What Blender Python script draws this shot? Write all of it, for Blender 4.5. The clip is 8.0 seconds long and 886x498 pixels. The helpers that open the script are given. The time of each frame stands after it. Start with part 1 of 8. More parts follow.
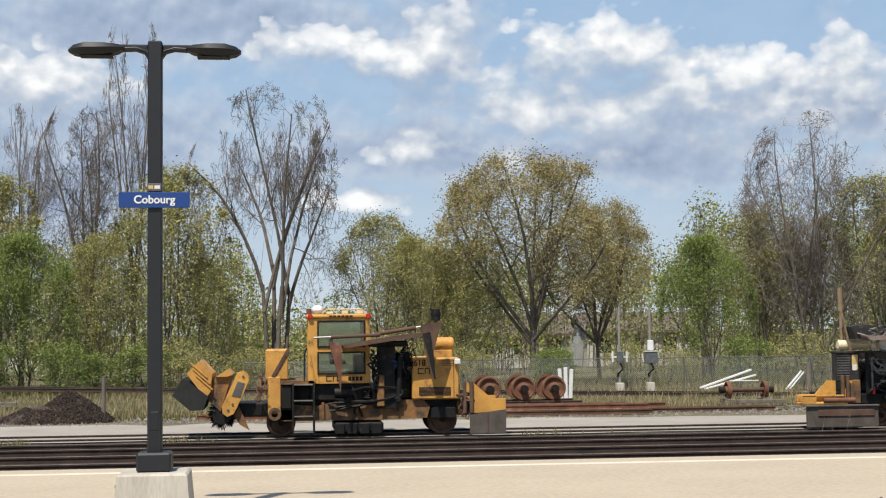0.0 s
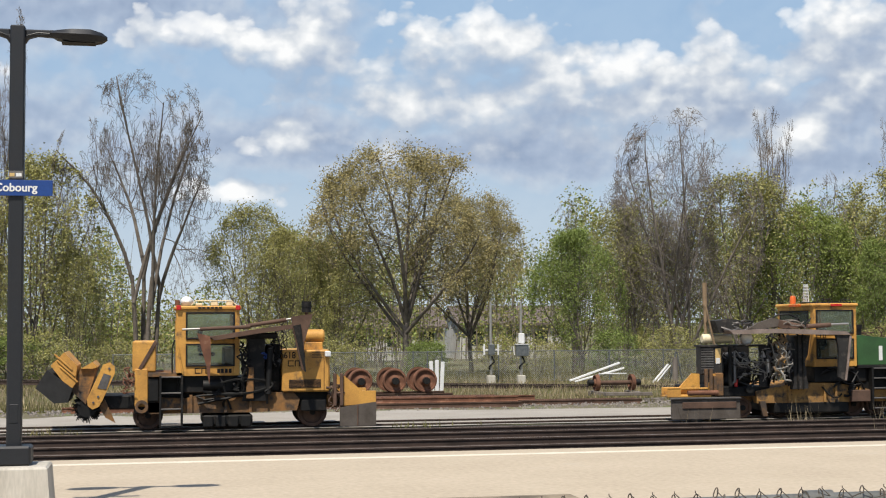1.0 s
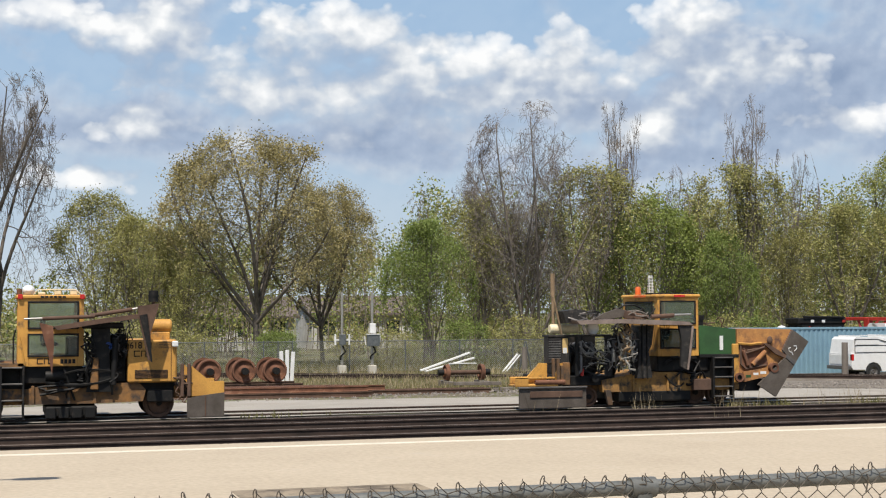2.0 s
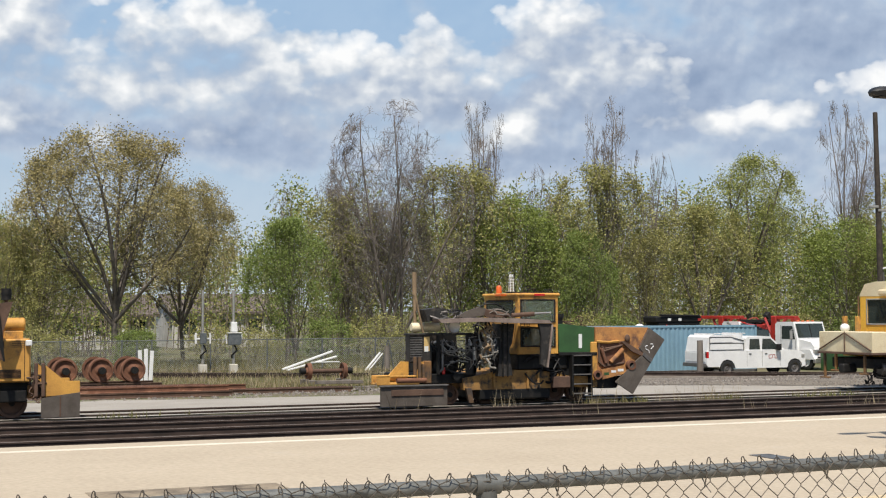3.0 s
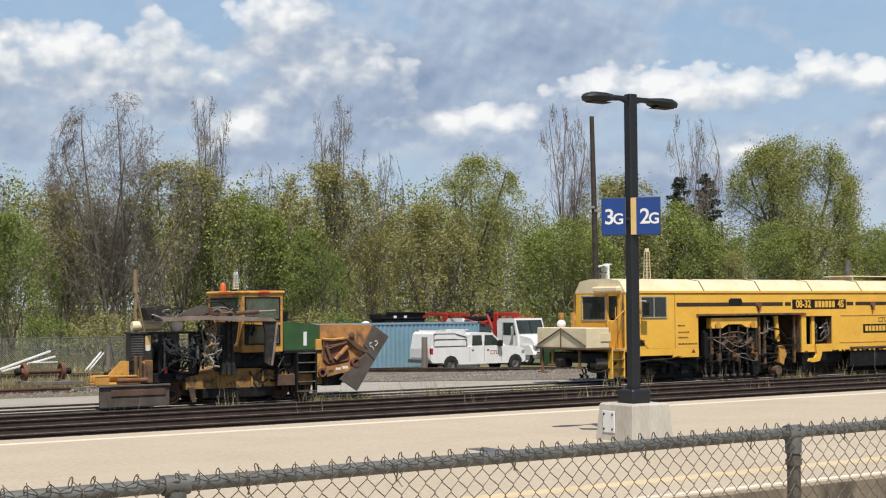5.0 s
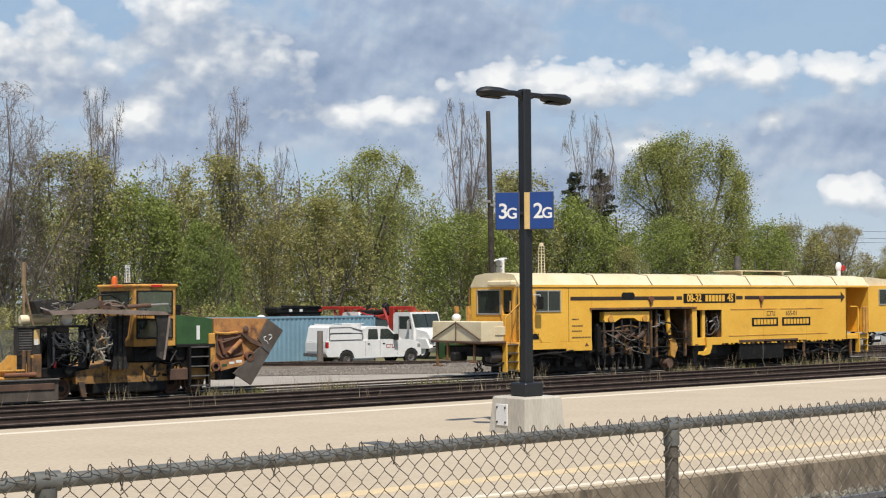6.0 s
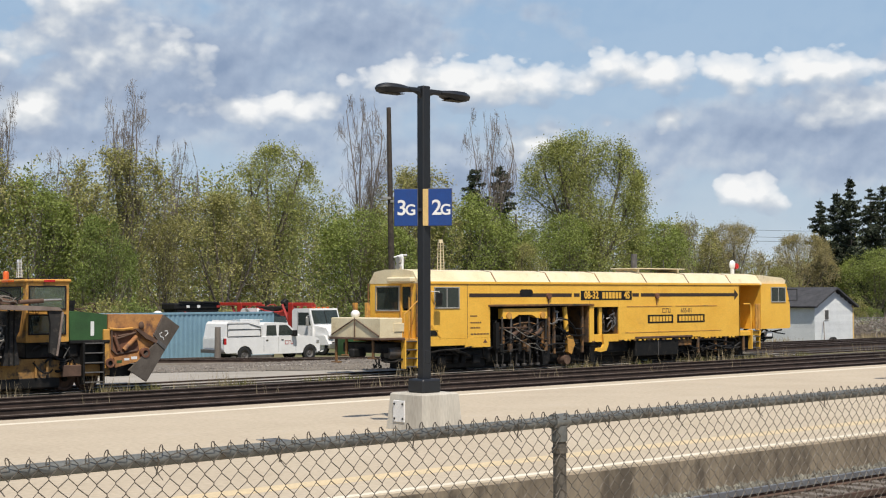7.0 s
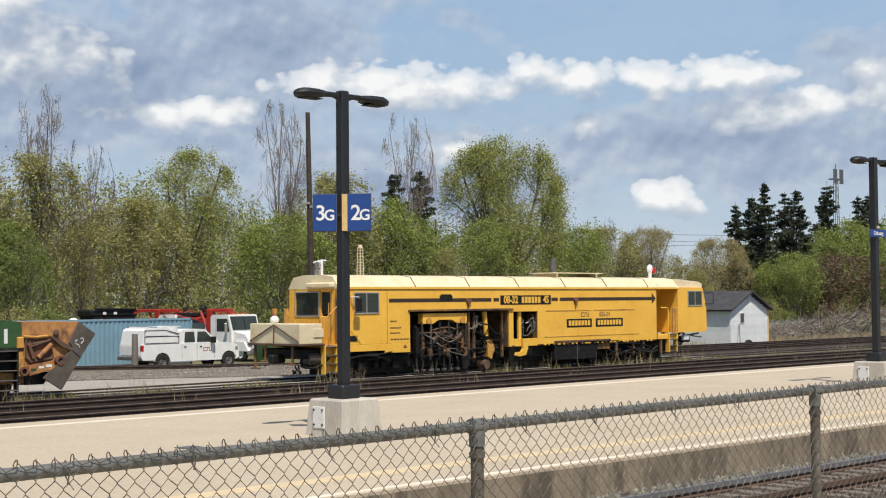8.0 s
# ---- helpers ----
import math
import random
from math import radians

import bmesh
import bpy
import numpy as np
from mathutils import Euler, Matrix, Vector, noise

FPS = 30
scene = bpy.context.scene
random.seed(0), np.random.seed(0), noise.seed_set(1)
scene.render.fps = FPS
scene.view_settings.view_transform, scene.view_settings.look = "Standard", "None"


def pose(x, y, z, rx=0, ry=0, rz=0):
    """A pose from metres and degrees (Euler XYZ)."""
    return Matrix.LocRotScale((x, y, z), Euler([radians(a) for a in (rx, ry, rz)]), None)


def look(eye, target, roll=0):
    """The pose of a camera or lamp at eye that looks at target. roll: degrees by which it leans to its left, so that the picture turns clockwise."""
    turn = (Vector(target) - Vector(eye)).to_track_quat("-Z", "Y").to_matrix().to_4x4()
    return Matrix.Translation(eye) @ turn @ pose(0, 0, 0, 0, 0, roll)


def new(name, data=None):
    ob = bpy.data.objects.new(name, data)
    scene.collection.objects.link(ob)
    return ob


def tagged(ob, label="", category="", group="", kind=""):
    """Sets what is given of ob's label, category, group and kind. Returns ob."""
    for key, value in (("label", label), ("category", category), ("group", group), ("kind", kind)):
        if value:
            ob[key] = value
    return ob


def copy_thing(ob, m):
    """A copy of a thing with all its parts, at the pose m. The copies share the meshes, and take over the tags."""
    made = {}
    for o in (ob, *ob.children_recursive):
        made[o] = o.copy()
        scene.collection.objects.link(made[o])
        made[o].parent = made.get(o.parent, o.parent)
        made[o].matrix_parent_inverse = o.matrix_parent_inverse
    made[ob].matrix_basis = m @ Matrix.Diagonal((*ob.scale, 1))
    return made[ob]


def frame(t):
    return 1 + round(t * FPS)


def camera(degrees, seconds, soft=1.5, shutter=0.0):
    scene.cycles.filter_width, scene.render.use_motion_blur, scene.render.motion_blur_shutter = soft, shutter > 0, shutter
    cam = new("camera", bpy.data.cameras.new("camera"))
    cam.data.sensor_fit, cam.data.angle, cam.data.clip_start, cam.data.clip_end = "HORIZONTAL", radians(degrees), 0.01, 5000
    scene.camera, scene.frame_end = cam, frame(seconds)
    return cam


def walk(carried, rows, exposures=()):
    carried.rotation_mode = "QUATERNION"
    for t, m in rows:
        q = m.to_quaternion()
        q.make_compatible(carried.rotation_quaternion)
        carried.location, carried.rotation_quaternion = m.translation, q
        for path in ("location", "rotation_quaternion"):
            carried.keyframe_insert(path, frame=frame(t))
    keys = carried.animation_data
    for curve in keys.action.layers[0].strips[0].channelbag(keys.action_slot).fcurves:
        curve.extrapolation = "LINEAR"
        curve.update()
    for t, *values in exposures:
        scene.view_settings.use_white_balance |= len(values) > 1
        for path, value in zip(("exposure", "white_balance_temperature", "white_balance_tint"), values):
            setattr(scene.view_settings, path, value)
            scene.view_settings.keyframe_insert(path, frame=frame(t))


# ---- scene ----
# z = 0 is the top of the island platform; x runs along the tracks, y away from the camera
EYE = 2.75
cam = camera(34.59, 8.0, soft=1.15)
PATH = [  # seconds, x, y, heading, pitch, roll
    (0, 0.000, 0.000, -6.32, 3.32, 0.60),
    (0.5, 0.046, -0.005, -8.50, 3.20, 0.40),
    (1, 0.091, -0.012, -11.37, 2.98, 0.32),
    (1.5, 0.128, -0.020, -14.40, 2.72, 0.25),
    (3, 0.216, -0.047, -22.76, 2.47, 0.20),
    (3.5, 0.240, -0.060, -25.54, 2.51, 0.17),
    (4, 0.266, -0.078, -28.55, 2.54, 0.20),
    (4.5, 0.293, -0.096, -31.27, 2.45, 0.32),
    (6, 0.381, -0.144, -37.76, 2.04, 0.34),
    (6.5, 0.408, -0.154, -39.78, 1.92, 0.23),
    (7, 0.429, -0.160, -41.77, 1.88, 0.16),
    (7.5, 0.443, -0.161, -43.47, 1.94, 0.24),
    (8, 0.451, -0.158, -44.98, 2.07, 0.46),
]
walk(cam, [(t, pose(x, y, EYE, 90 + p, r, w)) for t, x, y, w, p, r in PATH], [(0, 0.25), (3, 0.24), (4.5, 0.18), (8, 0.15)])

# ---- light ----
SUN_EL, SUN_AZ = radians(61), radians(208)
world = bpy.data.worlds.new("daylight")
scene.world = world
world.use_nodes = True
wn = world.node_tree.nodes
sky = wn.new("ShaderNodeTexSky")
sky.sky_type, sky.sun_disc = "NISHITA", False
sky.sun_elevation, sky.sun_rotation = SUN_EL, SUN_AZ
wn["Background"].inputs["Strength"].default_value = 0.095
world.node_tree.links.new(sky.outputs[0], wn["Background"].inputs["Color"])
sun_data = bpy.data.lights.new("sun", "SUN")
sun_data.energy, sun_data.angle, sun_data.color = 4.7, radians(0.6), (1.0, 0.93, 0.82)
sun = new("sun", sun_data)
to_sun = Vector((math.sin(SUN_AZ) * math.cos(SUN_EL), math.cos(SUN_AZ) * math.cos(SUN_EL), math.sin(SUN_EL)))
sun.matrix_world = look(to_sun * 200, (0, 0, 0))

# ---- building helpers ----
class Geo:
    """Collects vertices and faces of one mesh."""

    def __init__(self):
        self.v, self.f = [], []

    def add(self, verts, faces):
        n = len(self.v)
        self.v += [tuple(p) for p in verts]
        self.f += [tuple(i + n for i in q) for q in faces]
        return self

    def box(self, x0, x1, y0, y1, z0, z1, c=0.0, m=None):
        """A box with chamfered edges of width c."""
        c = min(c, 0.45 * (x1 - x0), 0.45 * (y1 - y0), 0.45 * (z1 - z0))
        lo, hi = (x0, y0, z0), (x1, y1, z1)
        if c <= 0:
            vs = [(x, y, z) for z in (z0, z1) for y in (y0, y1) for x in (x0, x1)]
            fs = [(0, 2, 3, 1), (4, 5, 7, 6), (0, 1, 5, 4), (2, 6, 7, 3), (0, 4, 6, 2), (1, 3, 7, 5)]
        else:
            vs, ix = [], {}
            for s in ((i, j, k) for i in (0, 1) for j in (0, 1) for k in (0, 1)):
                for a in range(3):
                    p = [(hi[b] if s[b] else lo[b]) for b in range(3)]
                    for b in range(3):
                        if b != a:
                            p[b] += -c if s[b] else c
                    ix[s, a] = len(vs)
                    vs.append(p)
            fs = []
            for a in range(3):
                b, d = (a + 1) % 3, (a + 2) % 3
                for side in (0, 1):
                    q = []
                    for i, j in ((0, 0), (1, 0), (1, 1), (0, 1)):
                        s = [0, 0, 0]
                        s[a], s[b], s[d] = side, i, j
                        q.append(ix[tuple(s), a])
                    fs.append(q if side else q[::-1])
                for i in (0, 1):
                    for j in (0, 1):
                        s = [0, 0, 0]
                        s[b], s[d] = i, j
                        t = list(s)
                        t[a] = 1
                        s, t = tuple(s), tuple(t)
                        q = [ix[s, b], ix[t, b], ix[t, d], ix[s, d]]
                        fs.append(q if (i ^ j) else q[::-1])
            for s in ((i, j, k) for i in (0, 1) for j in (0, 1) for k in (0, 1)):
                q = [ix[s, 0], ix[s, 1], ix[s, 2]]
                fs.append(q if sum(s) % 2 else q[::-1])
        if m is not None:
            vs = [m @ Vector(p) for p in vs]
        return self.add(vs, fs)

    def cyl(self, p, q, r, r2=None, n=12, caps=True):
        """A round bar from p to q, tapering from r to r2."""
        p, q = Vector(p), Vector(q)
        r2 = r if r2 is None else r2
        d = (q - p).normalized()
        u = d.orthogonal().normalized()
        w = d.cross(u)
        vs = []
        for c, rr in ((p, r), (q, r2)):
            vs += [c + rr * (math.cos(2 * math.pi * i / n) * u + math.sin(2 * math.pi * i / n) * w) for i in range(n)]
        fs = [(i, (i + 1) % n, n + (i + 1) % n, n + i) for i in range(n)]
        if caps:
            fs += [tuple(range(n))[::-1], tuple(range(n, 2 * n))]
        return self.add(vs, fs)

    def tube(self, pts, r, n=6):
        """A bent bar or hose through the points."""
        pts = [Vector(p) for p in pts]
        rings, u = [], None
        for i, p in enumerate(pts):
            d = (pts[min(i + 1, len(pts) - 1)] - pts[max(i - 1, 0)]).normalized()
            u = d.orthogonal().normalized() if u is None else (u - u.dot(d) * d).normalized()
            w = d.cross(u)
            rings += [p + r * (math.cos(2 * math.pi * k / n) * u + math.sin(2 * math.pi * k / n) * w) for k in range(n)]
        fs = [(i * n + k, i * n + (k + 1) % n, (i + 1) * n + (k + 1) % n, (i + 1) * n + k) for i in range(len(pts) - 1) for k in range(n)]
        fs += [tuple(range(n))[::-1], tuple((len(pts) - 1) * n + k for k in range(n))]
        return self.add(rings, fs)

    def prism(self, outline, y0, y1, axis="y"):
        """An outline in the x-z plane (or y-z, or x-y) given thickness."""
        place = {"y": lambda a, b, t: (a, t, b), "x": lambda a, b, t: (t, a, b), "z": lambda a, b, t: (a, b, t)}[axis]
        n = len(outline)
        vs = [place(a, b, y0) for a, b in outline] + [place(a, b, y1) for a, b in outline]
        fs = [tuple(range(n)), tuple(range(2 * n - 1, n - 1, -1))] + [((i + 1) % n, i, n + i, n + (i + 1) % n) for i in range(n)]
        area = sum(outline[i][0] * outline[(i + 1) % n][1] - outline[(i + 1) % n][0] * outline[i][1] for i in range(n))
        if (area < 0) != (axis == "x"):
            fs = [f[::-1] for f in fs]
        if axis == "z":
            fs = [f[::-1] for f in fs]
        return self.add(vs, fs)

    def revolve(self, profile, c, axis="y", n=24):
        """Turns a profile of (distance along the axis, radius) round an axis through c."""
        vs, k = [], len(profile)
        for i in range(n):
            a = 2 * math.pi * i / n
            for s, r in profile:
                p, q = r * math.cos(a), r * math.sin(a)
                o = {"y": (p, s, q), "x": (s, p, q), "z": (p, q, s)}[axis]
                vs.append((c[0] + o[0], c[1] + o[1], c[2] + o[2]))
        fs = [(i * k + j, i * k + j + 1, ((i + 1) % n) * k + j + 1, ((i + 1) % n) * k + j) for i in range(n) for j in range(k - 1)]
        return self.add(vs, fs)

    def ball(self, c, rx, ry=None, rz=None, n=10, m=6):
        ry, rz = ry or rx, rz or rx
        prof = [(-math.cos(math.pi * j / m), max(1e-4, math.sin(math.pi * j / m))) for j in range(m + 1)]
        g = Geo().revolve(prof, (0, 0, 0), "z", n)
        return self.add([(c[0] + x * rx, c[1] + y * ry, c[2] + z * rz) for x, y, z in g.v], g.f)


def part(name, geo, material, parent=None, label="", smooth=35):
    """Links a mesh as one object, under a thing or a part."""
    me = bpy.data.meshes.new(name)
    me.from_pydata(geo.v, [], geo.f)
    me.update()
    if smooth:
        me.polygons.foreach_set("use_smooth", [True] * len(me.polygons))
        me.set_sharp_from_angle(angle=radians(smooth))
    me.materials.append(material)
    ob = new(name, me)
    if parent is not None:
        ob.parent = parent
    if label:
        ob["label"] = label
    return ob


def thing(name, label, category, at=(0, 0, 0), group="", turn=0.0):
    ob = new(name)
    ob.matrix_basis = pose(*at, 0, 0, turn)
    return tagged(ob, label, category, group)


def fixed(name, geo, material, label, category, smooth=35):
    """A piece of the setting."""
    return tagged(part(name, geo, material, None, "", smooth), label, category, "", "structure")


def writing(name, body, size, material, parent, at, turn=(90, 0, 0), depth=0.002, wide=1.0, bold=0.0):
    """Letters in the built-in font, as a mesh, centred at a place."""
    cu = bpy.data.curves.new(name, "FONT")
    cu.body, cu.size, cu.align_x, cu.align_y, cu.extrude, cu.offset = body, size, "CENTER", "CENTER", depth, bold
    ob = bpy.data.objects.new(name, cu)
    scene.collection.objects.link(ob)
    me = bpy.data.meshes.new_from_object(ob.evaluated_get(bpy.context.evaluated_depsgraph_get()))
    bpy.data.objects.remove(ob)
    me.materials.clear()
    me.materials.append(material)
    out = new(name, me)
    out.parent = parent
    out.matrix_basis = pose(*at, *turn) @ Matrix.Diagonal((wide, 1, 1, 1))
    return out


# ---- materials ----
def ramp(nt, fac, stops):
    r = nt.nodes.new("ShaderNodeValToRGB")
    while len(r.color_ramp.elements) < len(stops):
        r.color_ramp.elements.new(0.5)
    for e, (p, c) in zip(r.color_ramp.elements, stops):
        e.position, e.color = p, (*c, 1) if len(c) == 3 else c
    nt.links.new(fac, r.inputs[0])
    return r.outputs[0]


def tex_noise(nt, scale, detail=4.0, rough=0.55, stretch=(1, 1, 1), coord="Object"):
    tc = nt.nodes.new("ShaderNodeTexCoord")
    mp = nt.nodes.new("ShaderNodeMapping")
    mp.inputs["Scale"].default_value = stretch
    nt.links.new(tc.outputs[coord], mp.inputs[0])
    no = nt.nodes.new("ShaderNodeTexNoise")
    no.inputs["Scale"].default_value, no.inputs["Detail"].default_value, no.inputs["Roughness"].default_value = scale, detail, rough
    nt.links.new(mp.outputs[0], no.inputs["Vector"])
    return no.outputs["Fac"]


def mixed(nt, fac, a, b, mode="MIX"):
    m = nt.nodes.new("ShaderNodeMix")
    m.data_type, m.blend_type = "RGBA", mode
    for sock, val in ((m.inputs[0], fac), (m.inputs[6], a), (m.inputs[7], b)):
        if hasattr(val, "links"):
            nt.links.new(val, sock)
        else:
            sock.default_value = val if not isinstance(val, tuple) else (*val, 1)
    return m.outputs[2]


def surface(name, base, dark=None, rough=0.6, metal=0.0, scale=3.0, grain=40.0, bump=0.15, bump_dist=0.01,
            worn=None, worn_at=(0.58, 0.68), worn_scale=2.0, stretch=(1, 1, 1), vary=0.0, island=0.0, trans=0.0, gloss=0.5):
    """Paint, metal, wood or stone: colour varied at two scales, worn patches, fine relief."""
    ma = bpy.data.materials.new(name)
    ma.use_nodes = True
    nt = ma.node_tree
    b = nt.nodes["Principled BSDF"]
    dark = dark or tuple(0.72 * c for c in base)
    big = tex_noise(nt, scale, 5, 0.6, stretch)
    fine = tex_noise(nt, grain, 3, 0.6, stretch)
    col = ramp(nt, big, [(0.32, dark), (0.66, base)])
    fr = ramp(nt, fine, [(0.3, (0.84, 0.84, 0.84)), (0.7, (1.06, 1.06, 1.06))])
    col = mixed(nt, 1.0, col, fr, "MULTIPLY")
    if worn:
        mask = ramp(nt, tex_noise(nt, worn_scale, 8, 0.68, stretch), [(worn_at[0], (0, 0, 0)), (worn_at[1], (1, 1, 1))])
        col = mixed(nt, mask, col, worn)
    if vary or island:
        src = nt.nodes.new("ShaderNodeObjectInfo").outputs["Random"] if vary else nt.nodes.new("ShaderNodeNewGeometry").outputs["Random Per Island"]
        k = vary or island
        col = mixed(nt, 1.0, col, ramp(nt, src, [(0, (1 - k, 1 - k, 1 - k)), (1, (1 + k, 1 + k * 0.9, 1 + k * 0.7))]), "MULTIPLY")
    nt.links.new(col, b.inputs["Base Color"])
    rr = ramp(nt, big, [(0.3, (min(1, rough + 0.12),) * 3), (0.7, (max(0.05, rough - 0.08),) * 3)])
    nt.links.new(rr, b.inputs["Roughness"])
    b.inputs["Metallic"].default_value = metal
    b.inputs["Specular IOR Level"].default_value = gloss
    if bump:
        bp = nt.nodes.new("ShaderNodeBump")
        bp.inputs["Strength"].default_value, bp.inputs["Distance"].default_value = bump, bump_dist
        nt.links.new(fine, bp.inputs["Height"])
        nt.links.new(bp.outputs[0], b.inputs["Normal"])
    if trans:
        tr = nt.nodes.new("ShaderNodeBsdfTranslucent")
        nt.links.new(col, tr.inputs[0])
        mx = nt.nodes.new("ShaderNodeMixShader")
        mx.inputs[0].default_value = trans
        nt.links.new(b.outputs[0], mx.inputs[1])
        nt.links.new(tr.outputs[0], mx.inputs[2])
        nt.links.new(mx.outputs[0], nt.nodes["Material Output"].inputs[0])
    return ma


def glass(name, tint=(0.02, 0.025, 0.03), clear=0.35):
    """Dark cab glass."""
    ma = bpy.data.materials.new(name)
    ma.use_nodes = True
    b = ma.node_tree.nodes["Principled BSDF"]
    b.inputs["Base Color"].default_value = (*tint, 1)
    b.inputs["Roughness"].default_value = 0.06
    b.inputs["Transmission Weight"].default_value = clear
    b.inputs["IOR"].default_value = 1.45
    return ma


